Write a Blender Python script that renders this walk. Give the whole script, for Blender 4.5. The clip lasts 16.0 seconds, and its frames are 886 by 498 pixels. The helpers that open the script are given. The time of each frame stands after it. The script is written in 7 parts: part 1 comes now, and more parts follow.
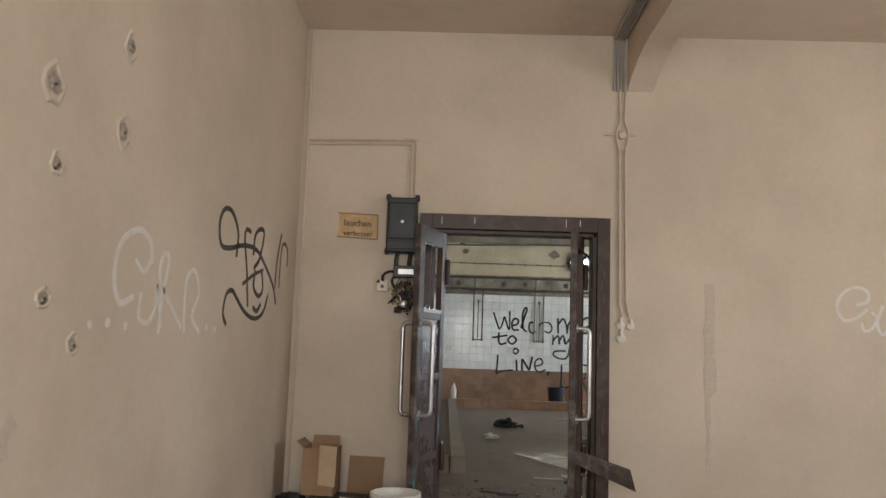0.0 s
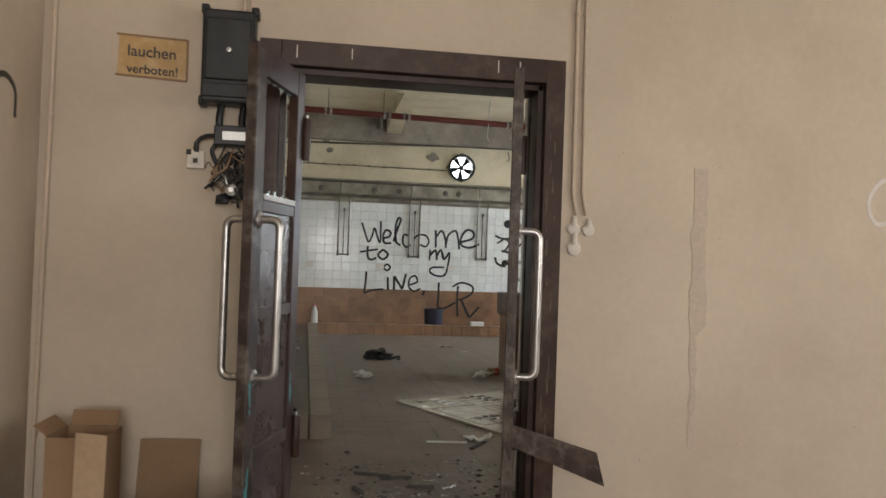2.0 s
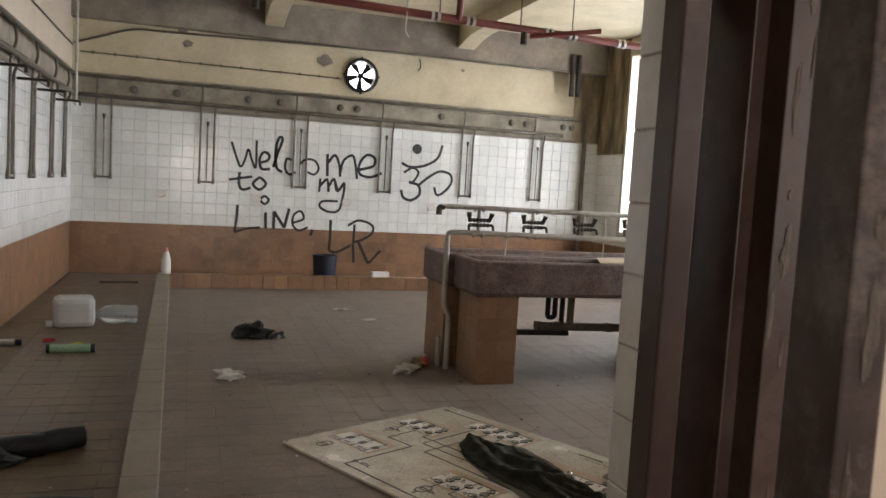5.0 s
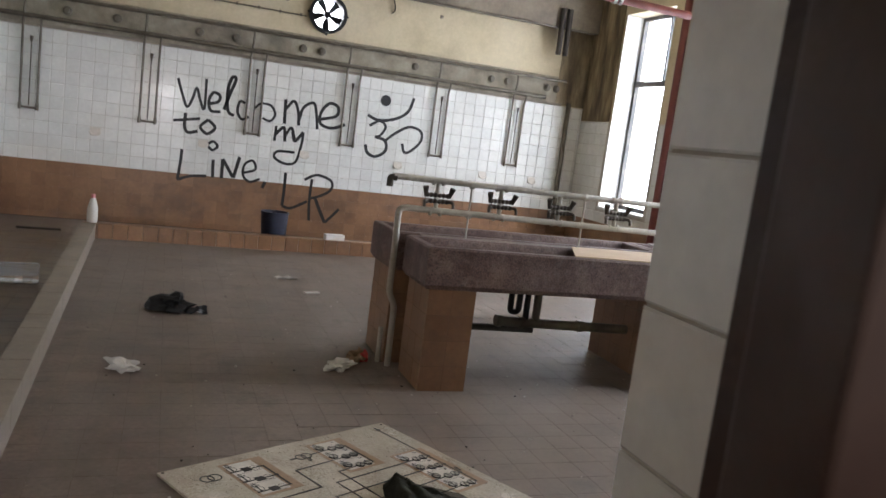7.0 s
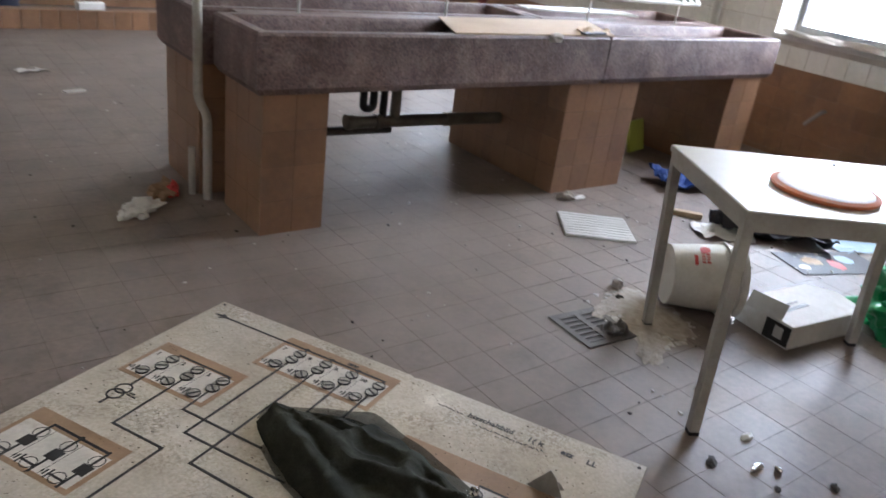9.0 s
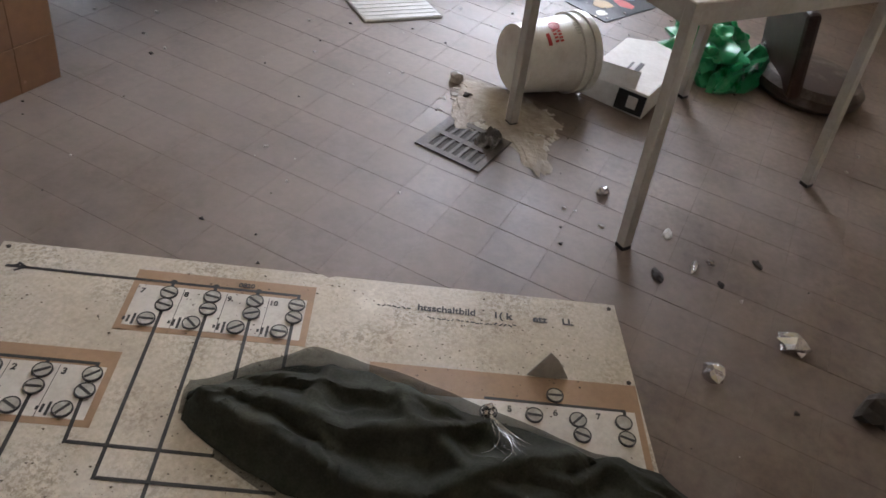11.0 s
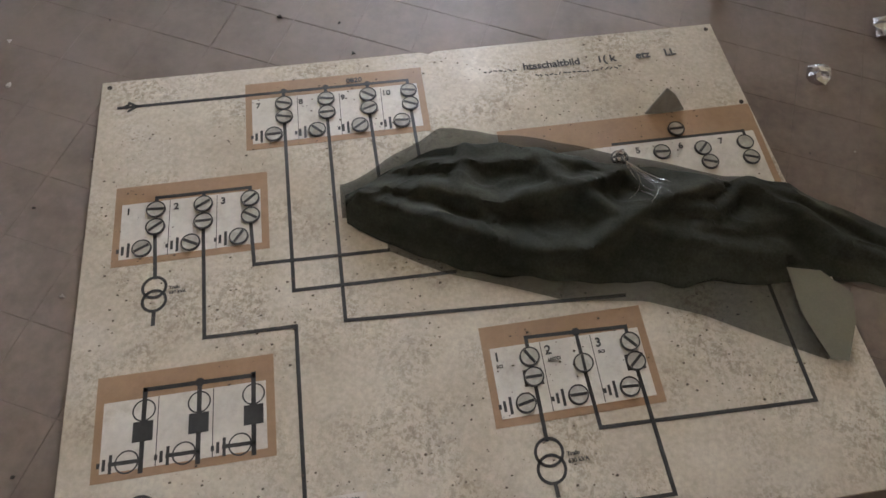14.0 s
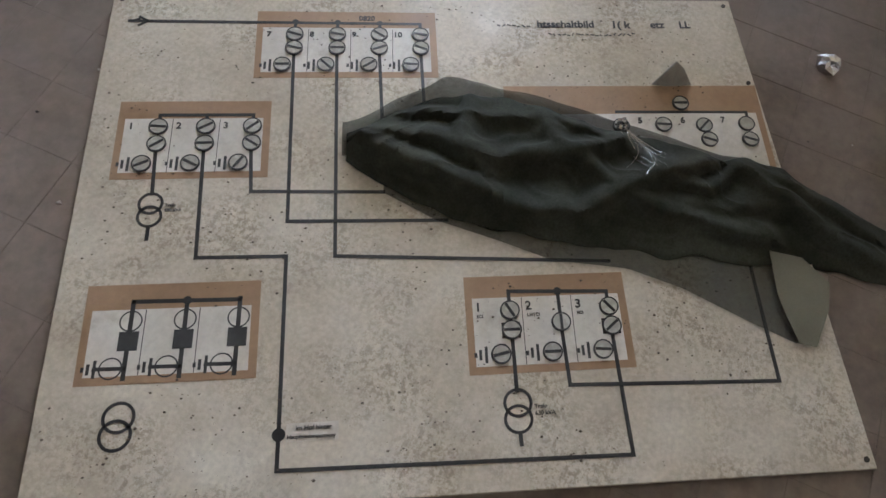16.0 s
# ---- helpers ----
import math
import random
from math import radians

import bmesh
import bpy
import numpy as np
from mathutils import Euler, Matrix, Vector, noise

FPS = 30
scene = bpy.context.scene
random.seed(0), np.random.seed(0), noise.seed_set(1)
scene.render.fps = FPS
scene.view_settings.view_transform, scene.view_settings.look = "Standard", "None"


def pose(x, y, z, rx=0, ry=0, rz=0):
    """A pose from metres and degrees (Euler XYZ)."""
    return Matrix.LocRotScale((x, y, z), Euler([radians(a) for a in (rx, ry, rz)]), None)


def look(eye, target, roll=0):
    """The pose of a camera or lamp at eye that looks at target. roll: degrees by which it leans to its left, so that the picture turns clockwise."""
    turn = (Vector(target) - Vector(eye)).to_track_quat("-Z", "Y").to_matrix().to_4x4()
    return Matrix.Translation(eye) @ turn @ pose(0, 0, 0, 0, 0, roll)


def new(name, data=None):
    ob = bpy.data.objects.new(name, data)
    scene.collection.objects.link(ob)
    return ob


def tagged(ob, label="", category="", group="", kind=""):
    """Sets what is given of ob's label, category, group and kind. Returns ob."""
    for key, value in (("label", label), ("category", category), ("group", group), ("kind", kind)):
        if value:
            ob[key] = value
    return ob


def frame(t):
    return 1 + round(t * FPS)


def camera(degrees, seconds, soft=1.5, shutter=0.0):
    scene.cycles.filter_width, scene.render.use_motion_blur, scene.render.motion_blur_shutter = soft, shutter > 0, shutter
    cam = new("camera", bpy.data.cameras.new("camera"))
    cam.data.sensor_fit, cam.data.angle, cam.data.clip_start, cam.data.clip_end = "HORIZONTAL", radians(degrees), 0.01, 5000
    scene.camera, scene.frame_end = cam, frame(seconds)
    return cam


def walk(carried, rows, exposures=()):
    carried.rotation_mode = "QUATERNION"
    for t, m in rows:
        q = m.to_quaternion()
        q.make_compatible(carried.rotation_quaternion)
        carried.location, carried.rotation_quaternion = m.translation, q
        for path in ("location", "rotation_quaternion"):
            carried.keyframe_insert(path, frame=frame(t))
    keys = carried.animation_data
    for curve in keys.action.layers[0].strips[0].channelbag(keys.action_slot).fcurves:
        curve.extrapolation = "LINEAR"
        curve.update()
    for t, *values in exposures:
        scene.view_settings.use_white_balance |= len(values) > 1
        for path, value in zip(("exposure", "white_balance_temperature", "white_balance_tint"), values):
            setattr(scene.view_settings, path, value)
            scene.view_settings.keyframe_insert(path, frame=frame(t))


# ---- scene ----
cam = camera(59.8, 16.0, shutter=0.3)
PATH = [
    (0, (0.524, 0.662, 1.303), (0.476, 2.648, 1.533), 1.9),
    (0.5, (0.443, 1.232, 1.291), (0.477, 3.217, 1.533), 1.9),
    (1, (0.417, 1.8, 1.3), (0.58, 3.793, 1.354), 1.2),
    (1.5, (0.493, 2.393, 1.298), (0.715, 4.38, 1.319), 1.3),
    (2, (0.502, 2.972, 1.267), (0.818, 4.947, 1.294), 2.0),
    (2.5, (0.525, 3.506, 1.26), (0.892, 5.472, 1.241), 1.1),
    (3, (0.573, 4.063, 1.287), (0.93, 6.031, 1.292), 2.5),
    (3.5, (0.565, 4.533, 1.331), (0.948, 6.495, 1.401), 1.3),
    (4, (0.582, 4.944, 1.307), (1.094, 6.877, 1.323), 1.4),
    (4.5, (0.654, 5.372, 1.346), (1.232, 7.287, 1.313), 1.8),
    (5, (0.704, 5.681, 1.411), (1.332, 7.573, 1.252), 3.3),
    (5.2, (0.74, 5.801, 1.416), (1.397, 7.683, 1.253), 4.1),
    (7.3, (1.164, 6.699, 1.552), (1.886, 8.532, 1.203), 8.6),
    (7.5, (1.14, 6.85, 1.554), (1.955, 8.615, 1.085), 9.5),
    (8, (1.207, 7.158, 1.514), (2.112, 8.808, 0.837), 9.7),
    (8.5, (1.325, 7.523, 1.475), (2.352, 9.112, 0.827), 7.8),
    (9, (1.371, 7.829, 1.46), (2.516, 9.253, 0.647), 7.7),
    (9.5, (1.352, 8.123, 1.448), (2.679, 9.265, 0.482), 8.7),
    (9.7, (1.329, 8.239, 1.456), (2.687, 9.286, 0.426), 9.7),
    (11.8, (1.425, 9.021, 1.395), (2.882, 9.353, 0.066), 10.4),
    (12, (1.404, 9.062, 1.398), (2.826, 9.417, 0.037), 8.3),
    (12.5, (1.373, 9.084, 1.42), (2.629, 9.474, -0.086), 5.8),
    (13, (1.338, 9.081, 1.456), (2.446, 9.398, -0.178), 6.1),
    (13.5, (1.324, 9.103, 1.482), (2.315, 9.379, -0.233), 4.3),
    (14, (1.313, 9.127, 1.494), (2.296, 9.36, -0.232), 5.1),
    (14.5, (1.309, 9.129, 1.508), (2.235, 9.344, -0.252), 7.4),
    (15, (1.297, 9.127, 1.522), (2.222, 9.335, -0.239), 10.2),
    (15.5, (1.296, 9.122, 1.527), (2.193, 9.302, -0.252), 12.6),
    (16, (1.296, 9.12, 1.519), (2.179, 9.291, -0.267), 13.4),
]
EXPOSURES = [(0.0, -0.15, 5950, 9), (2.5, -0.1, 6200, 10), (4.5, 0.0, 6300, 12), (5.2, 0.0, 6350, 16), (7.5, 0.05, 5800, 16), (8.5, 0.42, 5600, 15), (9.5, 0.38, 5700, 18), (12.0, 0.32, 6100, 20), (13.0, 0.41, 6080, 20), (14.5, 0.52, 5800, 16), (16.0, 0.48, 5540, 15)]
walk(cam, [(t, look(eye, target, roll)) for t, eye, target, roll in PATH], EXPOSURES)

# ---- world, light, exposure ----
def sky_world():
    w = bpy.data.worlds.new("overcast_world")
    scene.world = w
    w.use_nodes = True
    nt = w.node_tree
    nt.nodes.clear()
    out = nt.nodes.new("ShaderNodeOutputWorld")
    bg = nt.nodes.new("ShaderNodeBackground")
    sky = nt.nodes.new("ShaderNodeTexSky")
    sky.sky_type = "NISHITA"
    sky.sun_disc = False
    sky.sun_elevation = radians(42)
    sky.sun_rotation = radians(120)
    bg.inputs["Strength"].default_value = 0.12
    nt.links.new(sky.outputs[0], bg.inputs[0])
    nt.links.new(bg.outputs[0], out.inputs[0])


sky_world()


def area(name, m, sx, sy, watts, colour=(1, 1, 1)):
    d = bpy.data.lights.new(name, "AREA")
    d.shape, d.size, d.size_y, d.energy, d.color = "RECTANGLE", sx, sy, watts, colour
    ob = new(name, d)
    ob.matrix_world = m
    return ob


sun_data = bpy.data.lights.new("sun", "SUN")
sun_data.energy, sun_data.angle, sun_data.color = 1.0, radians(12), (1.0, 0.96, 0.9)
sun = new("sun", sun_data)
sun.matrix_world = look((20, -8, 20), (4, 8, 0))

DAY = (0.93, 0.97, 1.0)
# daylight in the window openings of the wash room's east wall
for y0, y1, z0, z1, power in ((14.98, 16.10, 0.88, 3.55, 84), (12.88, 14.15, 0.88, 3.55, 90), (9.85, 11.2, 0.88, 3.55, 122)):
    area("window_daylight", look((7.43, (y0 + y1) / 2, (z0 + z1) / 2), (0, (y0 + y1) / 2, (z0 + z1) / 2)), y1 - y0, z1 - z0, power * (y1 - y0) * (z1 - z0) / 3.2, DAY)
# unseen anteroom windows, east and south: assumed and sized to light its walls
area("window_daylight", look((6.28, 3.1, 2.1), (0, 3.1, 2.1)), 3.0, 2.2, 130, (1.0, 0.93, 0.84))
area("window_daylight", look((0.9, -3.28, 2.2), (0.9, 3, 2.2)), 2.8, 2.4, 285, (1.0, 0.93, 0.84))


# ---- materials ----
def socket(nd, name, value):
    nd.inputs[name].default_value = value


def surf(name, colours, scale=4.0, rough=0.6, bump=0.15, metal=0.0, fine=60.0, space="object", rough_var=0.15,
         stain=None, stain_scale=1.2, stain_amount=0.5, island=0.0, random=0.0, stretch=(1, 1, 1), spec=0.5, transmission=0.0, alpha=1.0, bump_dist=0.02, grain=(0.94, 1.05), patch=0.0):
    """A painted, plastered or raw surface: two scales of noise, stains, wear and fine relief."""
    m = bpy.data.materials.new(name)
    m.use_nodes = True
    nt = m.node_tree
    nt.nodes.clear()
    N, L = nt.nodes.new, nt.links.new
    out, b = N("ShaderNodeOutputMaterial"), N("ShaderNodeBsdfPrincipled")
    L(b.outputs[0], out.inputs[0])
    if space == "object":
        src = N("ShaderNodeTexCoord").outputs["Object"]
    else:
        src = N("ShaderNodeNewGeometry").outputs["Position"]
    mp = N("ShaderNodeMapping")
    mp.inputs["Scale"].default_value = stretch
    L(src, mp.inputs[0])
    n1, n2 = N("ShaderNodeTexNoise"), N("ShaderNodeTexNoise")
    for n, s, d in ((n1, scale, 6), (n2, fine, 3)):
        socket(n, "Scale", s)
        socket(n, "Detail", d)
        socket(n, "Roughness", 0.62)
        L(mp.outputs[0], n.inputs[0])
    ramp = N("ShaderNodeValToRGB")
    el = ramp.color_ramp.elements
    k = len(colours)
    el[0].position, el[1].position = 0.33, 0.67
    el[0].color, el[1].color = (*colours[0], 1), (*colours[-1], 1)
    for i in range(1, k - 1):
        e = el.new(0.33 + 0.34 * i / (k - 1))
        e.color = (*colours[i], 1)
    L(n1.outputs["Fac"], ramp.inputs[0])
    col = ramp.outputs[0]

    def mixed(kind, fac, a, c):
        x = N("ShaderNodeMix")
        x.data_type, x.blend_type = "RGBA", kind
        for k2, v in ((0, fac), (6, a), (7, c)):
            if hasattr(v, "is_linked"):
                L(v, x.inputs[k2])
            else:
                x.inputs[k2].default_value = v if k2 == 0 else (*v, 1)
        return x.outputs[2]

    g = N("ShaderNodeMapRange")
    socket(g, "From Min", 0.3), socket(g, "From Max", 0.7), socket(g, "To Min", grain[0]), socket(g, "To Max", grain[1])
    L(n2.outputs["Fac"], g.inputs[0])
    cmb = N("ShaderNodeCombineColor")
    for i in range(3):
        L(g.outputs[0], cmb.inputs[i])
    col = mixed("MULTIPLY", 1.0, col, cmb.outputs[0])
    if stain:
        ns = N("ShaderNodeTexNoise")
        socket(ns, "Scale", stain_scale), socket(ns, "Detail", 8), socket(ns, "Roughness", 0.7)
        L(mp.outputs[0], ns.inputs[0])
        r2 = N("ShaderNodeMapRange")
        socket(r2, "From Min", 0.5), socket(r2, "From Max", 0.72), socket(r2, "To Max", stain_amount)
        L(ns.outputs["Fac"], r2.inputs[0])
        if patch:
            nc, rc, mu = N("ShaderNodeTexNoise"), N("ShaderNodeMapRange"), N("ShaderNodeMath")
            socket(nc, "Scale", patch), socket(nc, "Detail", 5), socket(rc, "From Min", 0.42), socket(rc, "From Max", 0.62), socket(rc, "To Max", stain_amount)
            mu.operation = "MULTIPLY"
            socket(r2, "From Min", 0.47), socket(r2, "From Max", 0.58), socket(r2, "To Max", 1.0)
            L(mp.outputs[0], nc.inputs[0])
            L(nc.outputs["Fac"], rc.inputs[0])
            L(rc.outputs[0], mu.inputs[0])
            L(r2.outputs[0], mu.inputs[1])
            r2 = mu
        col = mixed("MIX", r2.outputs[0], col, stain)
    if island or random:
        o = N("ShaderNodeNewGeometry").outputs["Random Per Island"] if island else N("ShaderNodeObjectInfo").outputs["Random"]
        r3 = N("ShaderNodeMapRange")
        a = island or random
        socket(r3, "To Min", 1 - a), socket(r3, "To Max", 1 + a)
        L(o, r3.inputs[0])
        c3 = N("ShaderNodeCombineColor")
        for i in range(3):
            L(r3.outputs[0], c3.inputs[i])
        col = mixed("MULTIPLY", 1.0, col, c3.outputs[0])
    L(col, b.inputs["Base Color"])
    rr = N("ShaderNodeMapRange")
    socket(rr, "To Min", max(0.02, rough - rough_var)), socket(rr, "To Max", min(1, rough + rough_var))
    L(n1.outputs["Fac"], rr.inputs[0])
    L(rr.outputs[0], b.inputs["Roughness"])
    socket(b, "Metallic", metal)
    socket(b, "Specular IOR Level", spec)
    socket(b, "Transmission Weight", transmission)
    socket(b, "Alpha", alpha)
    if bump:
        ad = N("ShaderNodeMath")
        ad.operation = "MULTIPLY_ADD"
        ad.inputs[1].default_value = 0.35
        L(n2.outputs["Fac"], ad.inputs[0])
        L(n1.outputs["Fac"], ad.inputs[2])
        bp = N("ShaderNodeBump")
        socket(bp, "Strength", bump), socket(bp, "Distance", bump_dist)
        L(ad.outputs[0], bp.inputs["Height"])
        L(bp.outputs[0], b.inputs["Normal"])
    return m


PLASTER = surf("cream_plaster", [(0.495, 0.42, 0.328), (0.555, 0.473, 0.37), (0.60, 0.513, 0.405)], 0.9, 0.75, 0.05, fine=22, space="world", stain=(0.44, 0.35, 0.26), stain_scale=0.8, stain_amount=0.45, grain=(0.965, 1.03))
CEIL1 = surf("ceiling_paint", [(0.62, 0.525, 0.425), (0.70, 0.60, 0.49)], 0.9, 0.8, 0.05, fine=22, grain=(0.96, 1.03), space="world", stain=(0.40, 0.33, 0.27), stain_scale=0.6, stain_amount=0.4)
YELLOW = surf("yellowed_plaster", [(0.50, 0.425, 0.28), (0.595, 0.51, 0.345), (0.655, 0.57, 0.40)], 1.3, 0.75, 0.10, fine=24, grain=(0.94, 1.04), space="world", stain=(0.33, 0.28, 0.19), stain_scale=0.9, stain_amount=0.5)
SOOT = surf("sooty_plaster", [(0.16, 0.13, 0.10), (0.24, 0.20, 0.16), (0.34, 0.30, 0.23)], 1.6, 0.85, 0.25, fine=30, space="world", stain=(0.10, 0.08, 0.065), stain_scale=1.4, stain_amount=0.6)
STREAK = surf("streaked_sooty_plaster", [(0.085, 0.062, 0.036), (0.24, 0.185, 0.11), (0.44, 0.36, 0.23)], 5, 0.85, 0.25, fine=30, space="world", stain=(0.05, 0.038, 0.026), stain_scale=3.5, stain_amount=0.7, stretch=(1, 1, 0.22))
OGROUT = surf("ochre_joint", [(0.13, 0.075, 0.04), (0.20, 0.115, 0.06)], 5, 0.7, 0.1, space="world")
WALL_BAND = surf("dark_mottled_wall_band", [(0.20, 0.175, 0.13), (0.30, 0.265, 0.20), (0.42, 0.38, 0.29)], 3, 0.8, 0.2, space="world", stain=(0.12, 0.095, 0.07), stain_scale=2.5, stain_amount=0.7)
GROUT = surf("dirty_grout", [(0.40, 0.37, 0.32), (0.52, 0.49, 0.43)], 5, 0.9, 0.2, space="world")
WTILE = surf("white_glazed_tile", [(0.70, 0.70, 0.66), (0.78, 0.78, 0.75)], 2.0, 0.14, 0.02, fine=25, space="world", rough_var=0.06, random=0.05, stain=(0.55, 0.52, 0.44), stain_scale=1.0, stain_amount=0.4)
WTILE_J = surf("white_glazed_tiles", [(0.70, 0.70, 0.66), (0.78, 0.78, 0.75)], 2.0, 0.14, 0.02, fine=25, space="world", rough_var=0.06, island=0.05, stain=(0.55, 0.52, 0.44), stain_scale=1.0, stain_amount=0.4)
OTILE = surf("ochre_glazed_tile", [(0.22, 0.120, 0.064), (0.30, 0.165, 0.088)], 1.8, 0.34, 0.03, fine=25, space="world", rough_var=0.1, random=0.12, stain=(0.13, 0.085, 0.06), stain_scale=2.2, stain_amount=0.75, grain=(0.9, 1.06))
OTILE_J = surf("ochre_glazed_tiles", [(0.22, 0.120, 0.064), (0.30, 0.165, 0.088)], 1.8, 0.34, 0.03, fine=25, space="world", rough_var=0.1, island=0.12, stain=(0.13, 0.085, 0.06), stain_scale=2.2, stain_amount=0.75, grain=(0.9, 1.06))
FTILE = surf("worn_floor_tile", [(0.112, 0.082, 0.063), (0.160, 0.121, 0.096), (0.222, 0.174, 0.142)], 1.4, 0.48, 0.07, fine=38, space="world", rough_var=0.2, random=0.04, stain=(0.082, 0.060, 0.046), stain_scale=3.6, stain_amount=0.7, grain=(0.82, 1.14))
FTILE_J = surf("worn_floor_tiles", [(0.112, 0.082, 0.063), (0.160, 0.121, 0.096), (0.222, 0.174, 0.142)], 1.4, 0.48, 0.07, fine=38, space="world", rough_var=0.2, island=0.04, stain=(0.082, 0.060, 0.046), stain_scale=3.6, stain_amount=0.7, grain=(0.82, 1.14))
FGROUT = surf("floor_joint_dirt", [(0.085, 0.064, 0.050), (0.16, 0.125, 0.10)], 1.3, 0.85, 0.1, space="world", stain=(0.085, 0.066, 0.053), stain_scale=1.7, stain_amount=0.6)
SFLOOR = surf("ochre_brown_floor_tiles", [(0.085, 0.055, 0.030), (0.125, 0.082, 0.046), (0.165, 0.115, 0.068)], 1.6, 0.40, 0.06, fine=40, space="world", rough_var=0.15, island=0.12, stain=(0.045, 0.033, 0.022), stain_scale=1.8, stain_amount=0.75)


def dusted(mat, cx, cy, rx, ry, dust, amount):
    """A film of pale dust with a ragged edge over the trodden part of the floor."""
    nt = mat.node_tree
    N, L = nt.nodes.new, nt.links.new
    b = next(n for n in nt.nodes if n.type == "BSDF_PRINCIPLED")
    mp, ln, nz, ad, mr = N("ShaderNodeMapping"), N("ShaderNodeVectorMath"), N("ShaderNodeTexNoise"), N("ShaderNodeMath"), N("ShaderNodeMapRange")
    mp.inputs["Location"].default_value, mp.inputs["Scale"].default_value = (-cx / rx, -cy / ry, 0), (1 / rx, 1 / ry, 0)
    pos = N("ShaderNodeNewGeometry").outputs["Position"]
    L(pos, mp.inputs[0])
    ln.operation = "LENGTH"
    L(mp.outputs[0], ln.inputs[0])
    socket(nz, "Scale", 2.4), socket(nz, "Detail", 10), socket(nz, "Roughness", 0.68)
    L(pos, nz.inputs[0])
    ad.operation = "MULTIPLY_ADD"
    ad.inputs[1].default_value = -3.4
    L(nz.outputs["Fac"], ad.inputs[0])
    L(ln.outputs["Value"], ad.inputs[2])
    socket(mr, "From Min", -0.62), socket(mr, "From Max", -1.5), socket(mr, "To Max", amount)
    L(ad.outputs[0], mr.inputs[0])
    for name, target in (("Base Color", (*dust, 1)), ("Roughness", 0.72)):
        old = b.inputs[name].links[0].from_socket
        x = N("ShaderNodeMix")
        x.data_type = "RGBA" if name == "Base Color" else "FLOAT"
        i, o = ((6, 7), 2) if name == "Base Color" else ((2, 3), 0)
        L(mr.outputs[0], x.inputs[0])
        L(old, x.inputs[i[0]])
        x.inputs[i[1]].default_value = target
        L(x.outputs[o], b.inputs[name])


# the dust also brightens the floor by colour where the lamps leave it dark
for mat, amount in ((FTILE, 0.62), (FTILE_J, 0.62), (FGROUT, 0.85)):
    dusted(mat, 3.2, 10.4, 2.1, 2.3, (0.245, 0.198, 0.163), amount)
BROWN = surf("brown_gloss_paint", [(0.028, 0.014, 0.010), (0.041, 0.021, 0.015), (0.058, 0.033, 0.024)], 3.0, 0.42, 0.06, spec=0.32, fine=35, rough_var=0.12, stain=(0.15, 0.115, 0.095), stain_scale=5, stain_amount=0.35)
BROWN_WORN = surf("worn_brown_paint", [(0.026, 0.017, 0.014), (0.046, 0.030, 0.024), (0.085, 0.062, 0.050)], 5.0, 0.45, 0.1, spec=0.35, fine=45, rough_var=0.15, stain=(0.26, 0.24, 0.21), stain_scale=7, stain_amount=0.6)
CHROME = surf("scuffed_aluminium_tube", [(0.40, 0.395, 0.39), (0.55, 0.545, 0.54)], 6, 0.30, 0.03, metal=0.9, fine=80, rough_var=0.1, stain=(0.35, 0.32, 0.28), stain_scale=9, stain_amount=0.4)
GRANITE = surf("cast_terrazzo", [(0.085, 0.048, 0.040), (0.135, 0.084, 0.072), (0.20, 0.135, 0.118)], 5, 0.55, 0.45, fine=90, rough_var=0.15, stain=(0.30, 0.235, 0.215), stain_scale=16, stain_amount=0.45, grain=(0.5, 1.5))
PIPE = surf("grey_painted_pipe", [(0.40, 0.38, 0.33), (0.52, 0.50, 0.44)], 5, 0.45, 0.08, fine=50, stain=(0.20, 0.14, 0.09), stain_scale=6, stain_amount=0.6)
OLDPIPE = surf("tarnished_pipe", [(0.11, 0.095, 0.072), (0.20, 0.178, 0.14)], 6, 0.45, 0.1, metal=0.4, fine=50, stain=(0.13, 0.085, 0.05), stain_scale=7, stain_amount=0.6)
REDPIPE = surf("red_fire_pipe", [(0.115, 0.022, 0.017), (0.175, 0.035, 0.026)], 5, 0.42, 0.05, fine=45, stain=(0.10, 0.03, 0.02), stain_scale=4, stain_amount=0.5)
STEEL = surf("grey_steel", [(0.30, 0.30, 0.29), (0.45, 0.44, 0.42)], 8, 0.35, 0.05, metal=0.9, fine=70, stain=(0.18, 0.12, 0.08), stain_scale=8, stain_amount=0.4)
BLACK = surf("black_plastic", [(0.010, 0.011, 0.012), (0.021, 0.022, 0.024)], 8, 0.42, 0.08, spec=0.35, fine=60, stain=(0.06, 0.06, 0.06), stain_scale=9, stain_amount=0.3)


# ---- mesh helpers ----
def part(name, bm, material, parent=None, label="", smooth=False, bevel=0.0):
    """Link a bmesh as one mesh object, under a thing if one is given."""
    me = bpy.data.meshes.new(name)
    bmesh.ops.recalc_face_normals(bm, faces=bm.faces)
    bm.to_mesh(me)
    bm.free()
    for mt in (material if isinstance(material, (list, tuple)) else (material,)):
        me.materials.append(mt)
    if smooth:
        for p in me.polygons:
            p.use_smooth = True
        me.set_sharp_from_angle(angle=radians(40))
    ob = new(name, me)
    if parent:
        ob.parent = parent
    if bevel:
        md = ob.modifiers.new("soft_edges", "BEVEL")
        md.width, md.segments, md.limit_method, md.angle_limit = bevel, 2, "ANGLE", radians(40)
    if label:
        tagged(ob, label)
    return ob


def thing(name, m, label, category, group="", kind=""):
    """An Empty at a thing's base, that its parts hang under."""
    ob = new(name)
    ob.empty_display_size = 0.05
    ob.matrix_world = m
    return tagged(ob, label, category, group, kind)


